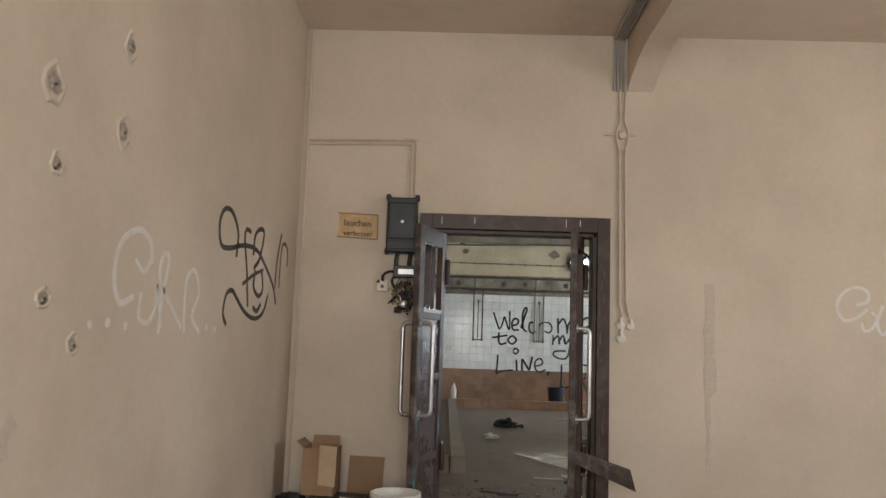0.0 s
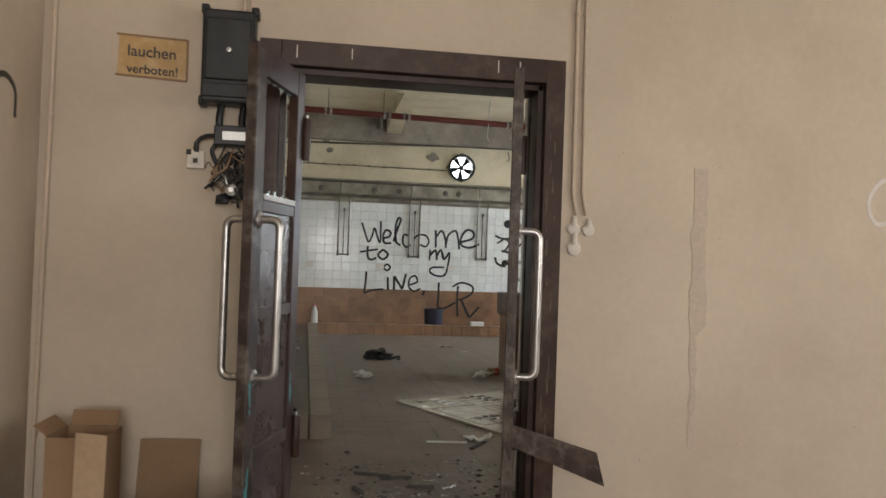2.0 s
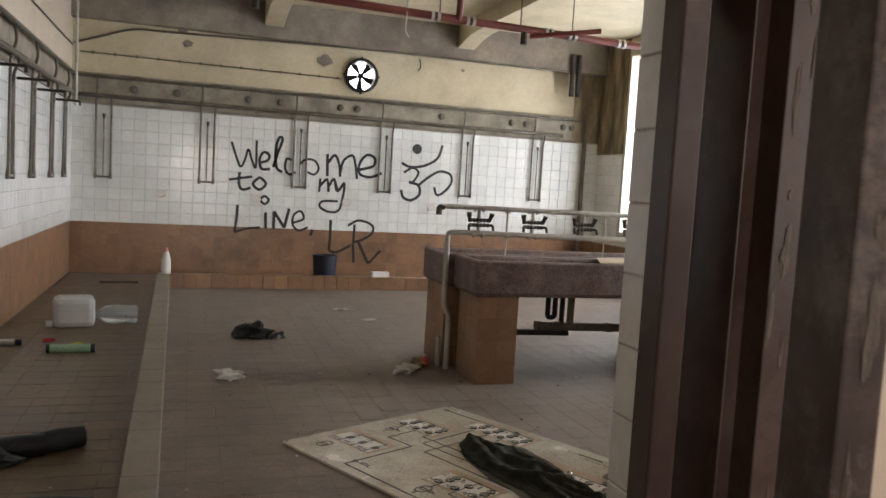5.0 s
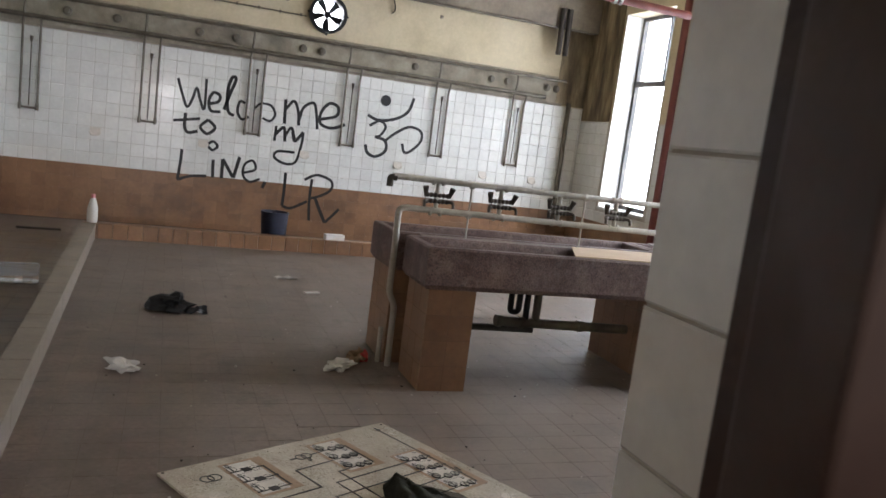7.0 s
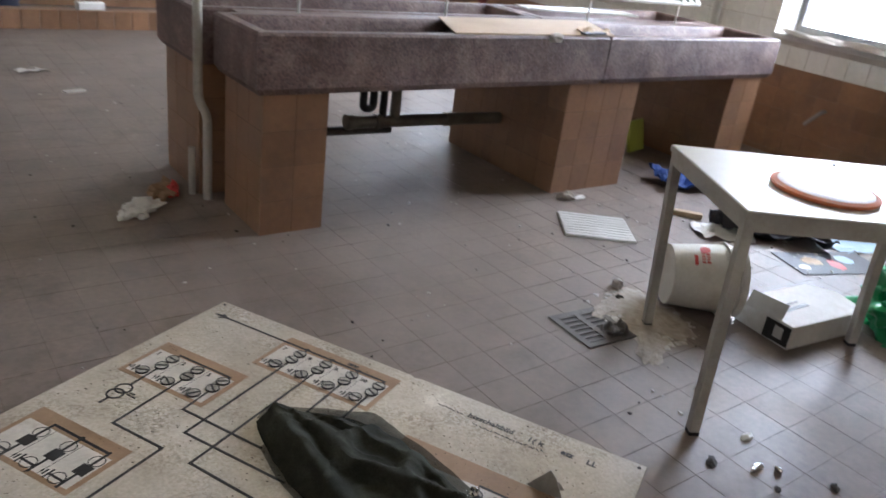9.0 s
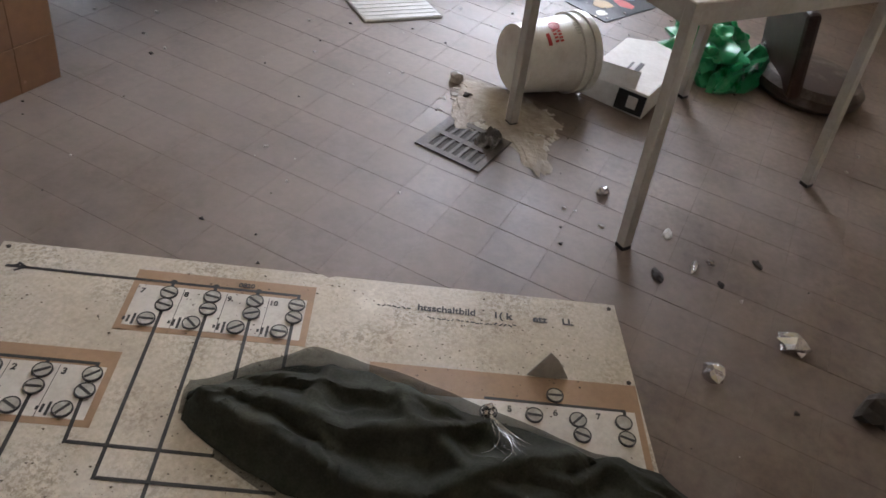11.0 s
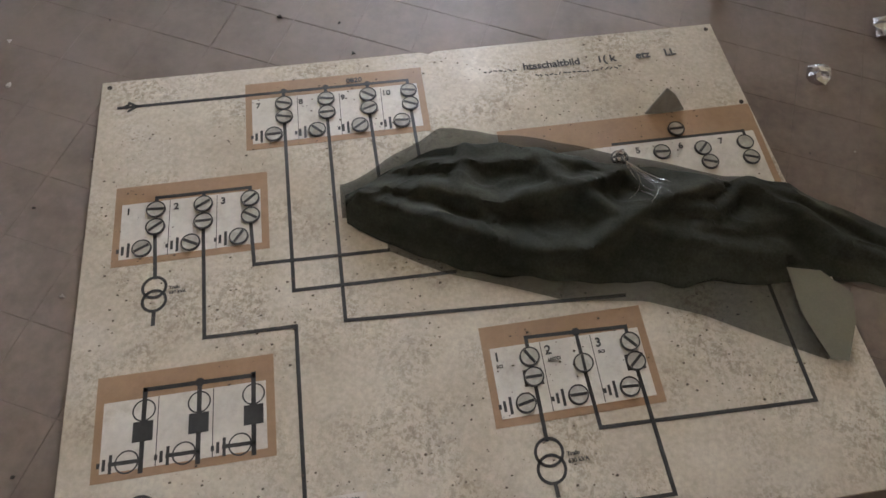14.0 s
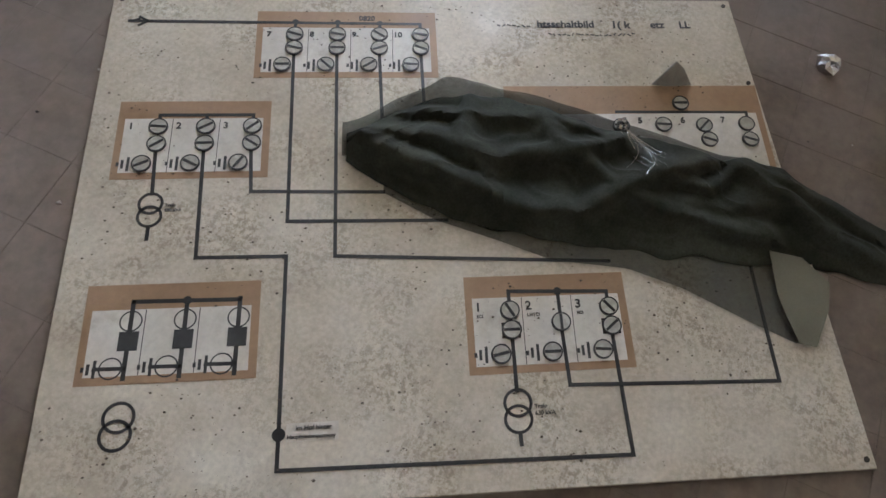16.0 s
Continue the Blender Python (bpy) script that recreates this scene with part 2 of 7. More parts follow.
def add_box(bm, x0, y0, z0, x1, y1, z1, m=None, mi=0):
    vs = [bm.verts.new((x, y, z)) for z in (z0, z1) for x, y in ((x0, y0), (x1, y0), (x1, y1), (x0, y1))]
    if m:
        for v in vs:
            v.co = m @ v.co
    for q in ((3, 2, 1, 0), (4, 5, 6, 7), (0, 1, 5, 4), (1, 2, 6, 5), (2, 3, 7, 6), (3, 0, 4, 7)):
        f = bm.faces.new([vs[i] for i in q])
        f.material_index = mi
    return vs


def box(*a, m=None):
    bm = bmesh.new()
    add_box(bm, *a, m=m)
    return bm


def boxes(*rows):
    bm = bmesh.new()
    for r in rows:
        add_box(bm, *r)
    return bm


def add_tube(bm, pts, r, seg=10, closed=False, caps=True, mi=0):
    """A round tube along points; r may be one radius or one for each point."""
    pts = [Vector(p) for p in pts]
    n = len(pts)
    rs = r if isinstance(r, (list, tuple)) else [r] * n
    rings, up = [], None
    for i, p in enumerate(pts):
        if closed:
            d = (pts[(i + 1) % n] - pts[i - 1]).normalized()
        else:
            d = (pts[min(i + 1, n - 1)] - pts[max(i - 1, 0)]).normalized()
        if up is None:
            up = d.orthogonal().normalized()
        up = (up - d * up.dot(d))
        up = up.normalized() if up.length > 1e-6 else d.orthogonal().normalized()
        side = d.cross(up)
        rings.append([bm.verts.new(p + (up * math.cos(2 * math.pi * k / seg) + side * math.sin(2 * math.pi * k / seg)) * rs[i]) for k in range(seg)])
    for i in range(n if closed else n - 1):
        a, b = rings[i], rings[(i + 1) % n]
        for k in range(seg):
            f = bm.faces.new((a[k], a[(k + 1) % seg], b[(k + 1) % seg], b[k]))
            f.material_index = mi
    if caps and not closed:
        for ring in (rings[0][::-1], rings[-1]):
            f = bm.faces.new(ring)
            f.material_index = mi


def tube(pts, r, seg=10, closed=False):
    bm = bmesh.new()
    add_tube(bm, pts, r, seg, closed)
    return bm


def bent(pts, radius=0.06, n=5):
    """The same path with its corners rounded."""
    pts = [Vector(p) for p in pts]
    res = [pts[0]]
    for a, b, c in zip(pts, pts[1:], pts[2:]):
        u, w = (a - b), (c - b)
        k = min(radius, u.length * 0.45, w.length * 0.45)
        p, q = b + u.normalized() * k, b + w.normalized() * k
        for i in range(n + 1):
            s = i / n
            res.append(p * (1 - s) ** 2 + b * 2 * s * (1 - s) + q * s * s)
    return res + [pts[-1]]


def lathe(profile, seg=28, m=None, bm=None, mi=0):
    """Turn a profile of (radius, height) about z."""
    bm = bm or bmesh.new()
    rings = []
    for r, z in profile:
        if r < 1e-5:
            v = bm.verts.new((0, 0, z))
            rings.append([v] * seg)
        else:
            rings.append([bm.verts.new((r * math.cos(2 * math.pi * k / seg), r * math.sin(2 * math.pi * k / seg), z)) for k in range(seg)])
    for a, b in zip(rings, rings[1:]):
        for k in range(seg):
            q = []
            for v in (a[k], a[(k + 1) % seg], b[(k + 1) % seg], b[k]):
                if v not in q:
                    q.append(v)
            if len(q) > 2:
                bm.faces.new(q).material_index = mi
    if m:
        for ring in rings:
            for v in set(ring):
                v.co = m @ v.co
    return bm


def prism(poly, z0, z1, m=None):
    """An upright prism over a plan polygon (or any polygon, by m)."""
    bm = bmesh.new()
    lo = [bm.verts.new((x, y, z0)) for x, y in poly]
    hi = [bm.verts.new((x, y, z1)) for x, y in poly]
    bm.faces.new(lo[::-1])
    bm.faces.new(hi)
    for i in range(len(poly)):
        j = (i + 1) % len(poly)
        bm.faces.new((lo[i], lo[j], hi[j], hi[i]))
    if m:
        for v in bm.verts:
            v.co = m @ v.co
    return bm


def wall_mesh(a0, a1, z0, z1, t0, t1, holes, axis):
    """A wall from a0 to a1 with through holes (a, b, z, z); axis: the way that it runs."""
    xs = sorted({a0, a1, *[h[0] for h in holes], *[h[1] for h in holes]})
    zs = sorted({z0, z1, *[h[2] for h in holes], *[h[3] for h in holes]})
    bm = bmesh.new()
    for i in range(len(xs) - 1):
        for k in range(len(zs) - 1):
            cx, cz = (xs[i] + xs[i + 1]) / 2, (zs[k] + zs[k + 1]) / 2
            if any(h[0] < cx < h[1] and h[2] < cz < h[3] for h in holes):
                continue
            if axis == "x":
                add_box(bm, xs[i], t0, zs[k], xs[i + 1], t1, zs[k + 1])
            else:
                add_box(bm, t0, xs[i], zs[k], t1, xs[i + 1], zs[k + 1])
    bmesh.ops.remove_doubles(bm, verts=bm.verts, dist=1e-5)
    seen = {}
    for f in bm.faces:
        seen.setdefault(tuple(sorted(v.index for v in f.verts)), []).append(f)
    bm.verts.index_update()
    twice = [f for f in bm.faces if len([g for g in f.verts[0].link_faces if set(g.verts) == set(f.verts)]) > 1]
    bmesh.ops.delete(bm, geom=twice, context="FACES_ONLY")
    return bm


def structure(name, bm, material, label, category, **k):
    return tagged(part(name, bm, material, **k), label, category, kind="structure")


# ---- the large structure ----
XL, XR1, XR2 = -0.81, 6.0, 7.0        # west walls; east wall of the anteroom; east wall of the wash room
YB, YD, YD2, YF = -3.0, 6.82, 7.16, 16.95   # south end, door wall's two faces, north wall
ZC = 3.83
structure("ground", box(-60, -60, -0.6, 60, 60, -0.3), FGROUT, "grey yard ground outside the building", "ground")
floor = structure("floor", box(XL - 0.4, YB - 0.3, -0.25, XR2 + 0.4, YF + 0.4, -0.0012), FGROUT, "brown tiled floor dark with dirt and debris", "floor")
structure("wall_west", box(XL - 0.4, YB - 0.3, -0.012, XL, YF + 0.4, 4.1), PLASTER, "cream plastered wall with graffiti and broken-out holes", "wall")
DOOR = (0.25, 1.63, -0.012, 2.235)
structure("wall_door", wall_mesh(XL, XR2, -0.012, 4.1, YD, YD2, [DOOR], "x"), PLASTER, "cream plastered wall round the double door", "wall")
structure("wall_north", wall_mesh(XL, XR2 + 0.4, -0.012, 4.1, YF, YF + 0.4, [(2.79, 3.27, 2.73, 3.21)], "x"), YELLOW, "yellowed wall above white and ochre tiles", "wall")
WINDOWS = [(14.98, 16.10, 0.88, 3.55), (12.88, 14.15, 0.88, 3.55), (9.85, 11.2, 0.88, 3.55)]
structure("wall_east", wall_mesh(YD2, YF, -0.012, 4.1, XR2, XR2 + 0.45, WINDOWS, "y"), YELLOW, "thick outer wall with tall windows", "wall")
# the openings in these two walls are unseen, added for the anteroom lamps
structure("wall_anteroom_east", wall_mesh(YB, YD, -0.012, 4.1, XR1, XR1 + 0.3, [(1.6, 4.6, 1.0, 3.2)], "y"), PLASTER, "cream plastered wall with an assumed, unseen window opening", "wall")
structure("wall_south", wall_mesh(XL, XR1 + 0.3, -0.012, 4.1, YB - 0.3, YB, [(-0.5, 2.3, 1.0, 3.4)], "x"), PLASTER, "cream plastered wall with an assumed, unseen window opening", "wall")
structure("ceiling_anteroom", box(XL, YB, ZC, XR1, YD, ZC + 0.2), CEIL1, "off-white painted ceiling", "ceiling")
structure("ceiling", box(XL, YD2, ZC, XR2, YF, ZC + 0.2), YELLOW, "yellowed ceiling between concrete beams", "ceiling")


def haunched_beam(name, x0, x1, ya, yb, za, zm, zb, da, db, material, label):
    """A beam along y whose soffit drops to za and zb at its ends over the lengths da and db."""
    arc = [(k / 8, 1 - (1 - k / 8) ** 2.2) for k in range(9)]
    prof = [(ya + da * s, za + (zm - za) * c) for s, c in arc] + [(yb - db * s, zb + (zm - zb) * c) for s, c in reversed(arc)] + [(yb, ZC), (ya, ZC)]
    m = Matrix(((0, 0, 1, 0), (1, 0, 0, 0), (0, 1, 0, 0), (0, 0, 0, 1)))
    return structure(name, prism(prof, x0, x1, m), material, label, "beam")


haunched_beam("beam_anteroom", 1.844, 2.056, YB, YD, 3.36, 3.53, 3.36, 0.72, 0.72, CEIL1, "painted concrete beam with a sloping end")
structure("beam_main", box(XL, 11.42, 3.25, XR2, 12.18, ZC), YELLOW, "wide yellowed concrete main beam", "beam")
structure("beam_north", box(XL, YF - 0.16, 3.34, XR2, YF, ZC), SOOT, "soot-dark concrete edge beam", "beam")
for x in (1.72, 4.55):
    haunched_beam("beam_near", x, x + 0.26, YD2, 11.42, 3.3, 3.55, 3.25, 0.8, 0.8, YELLOW, "yellowed cross beam with sloping ends")
    haunched_beam("beam_far", x - 0.1, x + 0.16, 12.18, YF - 0.16, 3.45, 3.62, 3.5, 0.8, 0.9, YELLOW, "yellowed cross beam with sloping ends")


# ---- more materials ----
CURB = surf("worn_curb_tile", [(0.165, 0.132, 0.10), (0.27, 0.222, 0.172)], 4, 0.6, 0.12, fine=40, space="world", stain=(0.19, 0.14, 0.10), stain_scale=2, stain_amount=0.5)
TABLE_P = surf("scratched_cream_laminate", [(0.55, 0.52, 0.46), (0.62, 0.59, 0.53)], 3, 0.34, 0.02, stain=(0.40, 0.35, 0.28), stain_scale=14, stain_amount=0.25, grain=(0.97, 1.02))
LEG_P = surf("grey_painted_steel", [(0.32, 0.30, 0.27), (0.40, 0.38, 0.34)], 6, 0.4, 0.04, stain=(0.2, 0.17, 0.14), stain_scale=9, stain_amount=0.4)
BOARD = surf("dirty_white_board", [(0.47, 0.405, 0.32), (0.55, 0.49, 0.40), (0.62, 0.565, 0.475)], 3, 0.25, 0.05, fine=90, rough_var=0.08, stain=(0.20, 0.155, 0.105), stain_scale=105, stain_amount=0.55, patch=5.5, grain=(0.86, 1.08))
TAPE = surf("brown_tape", [(0.29, 0.18, 0.10), (0.36, 0.235, 0.14)], 6, 0.36, 0.04, fine=60, stain=(0.20, 0.125, 0.075), stain_scale=12, stain_amount=0.6)
PAPERW = surf("aged_label_paper", [(0.52, 0.48, 0.42), (0.64, 0.60, 0.54)], 7, 0.45, 0.04, fine=70, stain=(0.30, 0.25, 0.19), stain_scale=14, stain_amount=0.6)
INK = surf("black_line_tape", [(0.022, 0.021, 0.021), (0.045, 0.043, 0.042)], 20, 0.5, 0.0)
DISC = surf("clear_grey_disc", [(0.33, 0.31, 0.27), (0.45, 0.43, 0.38)], 30, 0.25, 0.02)
CLOTH = surf("dark_green_net", [(0.022, 0.023, 0.016), (0.034, 0.035, 0.025), (0.052, 0.053, 0.040)], 7, 0.8, 0.12, fine=160, bump_dist=0.003, spec=0.12, grain=(0.8, 1.2))
NET = surf("see_through_green_net", [(0.030, 0.031, 0.022), (0.046, 0.047, 0.034), (0.066, 0.067, 0.050)], 7, 0.8, 0.10, fine=160, bump_dist=0.003, spec=0.12, alpha=0.66, grain=(0.8, 1.2))
VEIL = surf("thin_green_net", [(0.030, 0.033, 0.023), (0.050, 0.053, 0.039)], 8, 0.7, 0.05, fine=220, alpha=0.66, bump_dist=0.002)
CHINA = surf("grey_stoneware", [(0.20, 0.18, 0.15), (0.30, 0.27, 0.23)], 20, 0.35, 0.05)
OLIVE = surf("pale_olive_net", [(0.13, 0.125, 0.085), (0.18, 0.17, 0.12)], 6, 0.6, 0.05, fine=200, alpha=0.9, bump_dist=0.002)
CARD = surf("brown_cardboard", [(0.25, 0.155, 0.085), (0.32, 0.205, 0.115)], 3, 0.8, 0.08, fine=50, stain=(0.17, 0.10, 0.055), stain_scale=3, stain_amount=0.5)
CARD_L = surf("pale_cardboard", [(0.42, 0.30, 0.185), (0.50, 0.37, 0.24)], 3, 0.75, 0.06, fine=50)
WPLASTIC = surf("white_plastic", [(0.56, 0.54, 0.48), (0.66, 0.64, 0.58)], 5, 0.4, 0.04, stain=(0.34, 0.28, 0.21), stain_scale=5, stain_amount=0.6)
MILKY = surf("milky_plastic", [(0.62, 0.62, 0.62), (0.72, 0.72, 0.72)], 5, 0.35, 0.03, transmission=0.35)
CLEARP = surf("clear_bottle_plastic", [(0.75, 0.78, 0.80), (0.85, 0.87, 0.88)], 5, 0.12, 0.05, transmission=0.85)
ORANGE = surf("orange_plastic", [(0.55, 0.13, 0.03), (0.65, 0.18, 0.05)], 6, 0.4, 0.03, stain=(0.6, 0.4, 0.3), stain_scale=9, stain_amount=0.4)
RED = surf("red_print", [(0.42, 0.03, 0.025), (0.52, 0.05, 0.04)], 8, 0.5, 0.0)
BLUE = surf("blue_cloth", [(0.015, 0.05, 0.22), (0.03, 0.09, 0.33)], 8, 0.7, 0.2)
LBLUE = surf("pale_blue_sheet", [(0.22, 0.36, 0.48), (0.35, 0.49, 0.60)], 6, 0.5, 0.05)
GREEN = surf("green_plastic_bag", [(0.01, 0.20, 0.07), (0.02, 0.32, 0.12)], 7, 0.3, 0.2)
YGREEN = surf("yellow_green_box", [(0.40, 0.45, 0.05), (0.50, 0.52, 0.10)], 6, 0.5, 0.02)
PAPER = surf("dirty_white_paper", [(0.55, 0.54, 0.51), (0.68, 0.67, 0.64)], 6, 0.7, 0.08, stain=(0.36, 0.31, 0.25), stain_scale=7, stain_amount=0.4)
DENIM = surf("black_trousers", [(0.018, 0.017, 0.022), (0.035, 0.034, 0.04)], 9, 0.8, 0.3)
GLASS = surf("broken_glass", [(0.45, 0.55, 0.52), (0.60, 0.68, 0.66)], 9, 0.08, 0.0, transmission=0.7)
FOIL = surf("crumpled_foil", [(0.55, 0.54, 0.54), (0.75, 0.74, 0.74)], 20, 0.22, 0.2, metal=1.0)
RUBBLE = surf("plaster_crumbs", [(0.35, 0.31, 0.27), (0.52, 0.48, 0.43)], 10, 0.85, 0.3)
DIRT = surf("dark_rubbish", [(0.03, 0.026, 0.022), (0.07, 0.058, 0.047)], 9, 0.8, 0.3)
SPRAY = surf("black_spray_paint", [(0.012, 0.012, 0.012), (0.02, 0.02, 0.02)], 12, 0.45, 0.0)
SPRAY2 = surf("faded_black_spray_paint", [(0.022, 0.020, 0.018), (0.04, 0.036, 0.032)], 12, 0.5, 0.0)
WSPRAY = surf("white_spray_paint", [(0.60, 0.56, 0.51), (0.70, 0.67, 0.62)], 12, 0.6, 0.0)
MORTAR = surf("grey_filler", [(0.49, 0.415, 0.335), (0.54, 0.455, 0.365)], 5, 0.85, 0.2, fine=40)
# mottled grey-brown that also carries the shade inside holes
HOLE = surf("hole_brick_shade", [(0.24, 0.20, 0.16), (0.40, 0.34, 0.28)], 18, 0.9, 0.4)
SIGNP = surf("aged_orange_sign", [(0.44, 0.27, 0.10), (0.54, 0.36, 0.15)], 7, 0.5, 0.03, stain=(0.60, 0.50, 0.36), stain_scale=7, stain_amount=0.5)
FRAME_W = surf("dark_window_frame", [(0.06, 0.06, 0.06), (0.13, 0.125, 0.12)], 6, 0.5, 0.08, stain=(0.3, 0.24, 0.18), stain_scale=6, stain_amount=0.5)
SILL = surf("pale_sill", [(0.50, 0.49, 0.46), (0.62, 0.61, 0.58)], 4, 0.5, 0.1)
DOORPANEL = surf("brown_door_panel", [(0.045, 0.028, 0.023), (0.062, 0.040, 0.033)], 4, 0.28, 0.05, fine=30, stain=(0.13, 0.10, 0.085), stain_scale=6, stain_amount=0.4)
TEAL = surf("teal_paint_flake", [(0.06, 0.24, 0.26), (0.12, 0.33, 0.34)], 9, 0.6, 0.0)
VALVE = surf("dark_brass_valve", [(0.05, 0.042, 0.035), (0.10, 0.085, 0.065)], 12, 0.45, 0.1, metal=0.6)
LAMPW = surf("pale_switch_plate", [(0.58, 0.53, 0.46), (0.68, 0.63, 0.56)], 8, 0.5, 0.05)


def pane(name):
    m = bpy.data.materials.new(name)
    m.use_nodes = True
    b = m.node_tree.nodes["Principled BSDF"]
    socket(b, "Base Color", (0.95, 0.98, 0.97, 1)), socket(b, "Roughness", 0.03), socket(b, "Transmission Weight", 1.0), socket(b, "IOR", 1.1)
    return m


PANE = pane("window_glass")
SKYGLOW = bpy.data.materials.new("overcast_sky")
SKYGLOW.use_nodes = True
socket(SKYGLOW.node_tree.nodes["Principled BSDF"], "Emission Color", (0.95, 0.97, 1.0, 1))
socket(SKYGLOW.node_tree.nodes["Principled BSDF"], "Emission Strength", 7.0)


def curve_pts(pts, n=5):
    """A smooth line through a few points."""
    P = [Vector(p) for p in pts]
    P = [P[0] * 2 - P[1]] + P + [P[-1] * 2 - P[-2]]
    res = []
    for a, b, c, d in zip(P, P[1:], P[2:], P[3:]):
        for i in range(n):
            s = i / n
            res.append(0.5 * (2 * b + (c - a) * s + (2 * a - 5 * b + 4 * c - d) * s * s + (3 * b - a - 3 * c + d) * s ** 3))
    return res + [P[-2]]


def add_ribbon(bm, pts, width, put, h=0.0015):
    """A thin raised band along 2D points; put() maps (a, b, height) into the world."""
    pts = [Vector((*p[:2], 0)) for p in pts]
    rows = []
    for i, p in enumerate(pts):
        d = pts[min(i + 1, len(pts) - 1)] - pts[max(i - 1, 0)]
        d = d.normalized() if d.length > 1e-9 else Vector((1, 0, 0))
        s = Vector((-d.y, d.x, 0)) * width / 2
        rows.append([bm.verts.new(put(q.x, q.y, k)) for q, k in ((p + s, 0), (p + s, h), (p - s, h), (p - s, 0))])
    for a, b in zip(rows, rows[1:]):
        for k in range(3):
            bm.faces.new((a[k], a[k + 1], b[k + 1], b[k]))
    for r in (rows[0], rows[-1]):
        bm.faces.new(r)


def add_disc(bm, a, b, r, put, h=0.0015, seg=20):
    lo = [bm.verts.new(put(a + r * math.cos(2 * math.pi * k / seg), b + r * math.sin(2 * math.pi * k / seg), 0)) for k in range(seg)]
    hi = [bm.verts.new(put(a + r * math.cos(2 * math.pi * k / seg), b + r * math.sin(2 * math.pi * k / seg), h)) for k in range(seg)]
    bm.faces.new(hi)
    for k in range(seg):
        bm.faces.new((lo[k], lo[(k + 1) % seg], hi[(k + 1) % seg], hi[k]))


def lettering(name, text, size, put, material, parent, bold=0.0):
    """Raised letters in the built-in font as one mesh; put() maps (a, b, height)."""
    cu = bpy.data.curves.new(name, "FONT")
    cu.body, cu.size, cu.extrude, cu.offset = text, size, 0.0005, bold
    tmp = bpy.data.objects.new(name, cu)
    scene.collection.objects.link(tmp)
    me = bpy.data.meshes.new_from_object(tmp.evaluated_get(bpy.context.evaluated_depsgraph_get()))
    bpy.data.objects.remove(tmp)
    bpy.data.curves.remove(cu)
    bm = bmesh.new()
    bm.from_mesh(me)
    bpy.data.meshes.remove(me)
    for v in bm.verts:
        v.co = put(v.co.x, v.co.y, v.co.z + 0.0006)
    return part(name, bm, material, parent)


def lump(rx, ry, rz, seed, rough=0.35, sub=3):
    """A crumpled solid."""
    bm = bmesh.new()
    bmesh.ops.create_icosphere(bm, subdivisions=sub, radius=1)
    for v in bm.verts:
        k = 1 + rough * noise.noise(v.co * 1.7 + Vector((seed, seed * 2.1, 0))) + 0.5 * rough * noise.noise(v.co * 4.1 + Vector((0, seed, seed)))
        v.co = Vector((v.co.x * rx * k, v.co.y * ry * k, max(v.co.z * k, -0.55) * rz))
    lo = min(v.co.z for v in bm.verts)
    for v in bm.verts:
        v.co.z -= lo
    return bm


def sheet(w, d, seed, rise=0.02, n=14, thick=0.0015, flat=0.3):
    """A crumpled sheet of paper or cloth lying down."""
    bm = bmesh.new()
    grid = []
    for i in range(n + 1):
        row = []
        for k in range(n + 1):
            x, y = (i / n - 0.5) * w, (k / n - 0.5) * d
            e = 1 + 0.12 * noise.noise(Vector((x * 9, y * 9, seed)))
            z = rise * max(0, flat + noise.noise(Vector((x / w * 3.3, y / d * 3.3, seed * 1.7))) + 0.5 * noise.noise(Vector((x / w * 8, y / d * 8, seed)))) + thick
            row.append(bm.verts.new((x * e, y * e, z)))
        grid.append(row)
    for i in range(n):
        for k in range(n):
            bm.faces.new((grid[i][k], grid[i + 1][k], grid[i + 1][k + 1], grid[i][k + 1]))
    r = bmesh.ops.extrude_face_region(bm, geom=bm.faces[:])
    for v in r["geom"]:
        if isinstance(v, bmesh.types.BMVert):
            v.co.z -= thick
    return bm


def lone(name, bm, material, m, label, category, group="", smooth=False, bevel=0.0):
    """A thing of one mesh."""
    ob = part(name, bm, material, smooth=smooth, bevel=bevel)
    ob.matrix_world = m
    return tagged(ob, label, category, group)


# ---- door frame and leaves ----
frame_1 = thing("door_frame", pose(0, 0, 0), "brown painted steel frame of the double door, scratched", "door frame", kind="structure")
for s, x in ((1, 0.19), (-1, 1.69)):
    part("jamb", boxes(*[(min(x, x + s * w), y0, 0, max(x, x + s * w), y1, z1) for w, y0, y1, z1 in ((0.10, 6.682, 6.86, 2.283), (0.128, 6.735, 6.86, 2.25), (0.105, 6.86, 7.0, 2.24))]), BROWN, frame_1, bevel=0.003)
part("head", boxes((0.29, 6.682, 2.165, 1.59, 6.86, 2.283), (0.29, 6.735, 2.135, 1.59, 6.85, 2.165), (0.295, 6.86, 2.15, 1.585, 7.0, 2.24)), BROWN, frame_1, bevel=0.003)
part("door_stop", boxes((1.565, 6.90, 0, 1.583, 6.93, 2.14), (0.297, 6.90, 0, 0.315, 6.93, 2.14)), BROWN_WORN, frame_1)
for i, x in enumerate((0.36, 0.62, 1.34, 1.45)):
    part("scratch", box(x, 6.6805, 2.20 + 0.01 * (i % 2), x + 0.005, 6.6825, 2.26), PAPERW, frame_1)
WID, HT = 0.60, 2.125
BARE = surf("bare_chipped_patch", [(0.060, 0.045, 0.034), (0.105, 0.085, 0.065)], 14, 0.7, 0.2)
rng = random.Random(44)
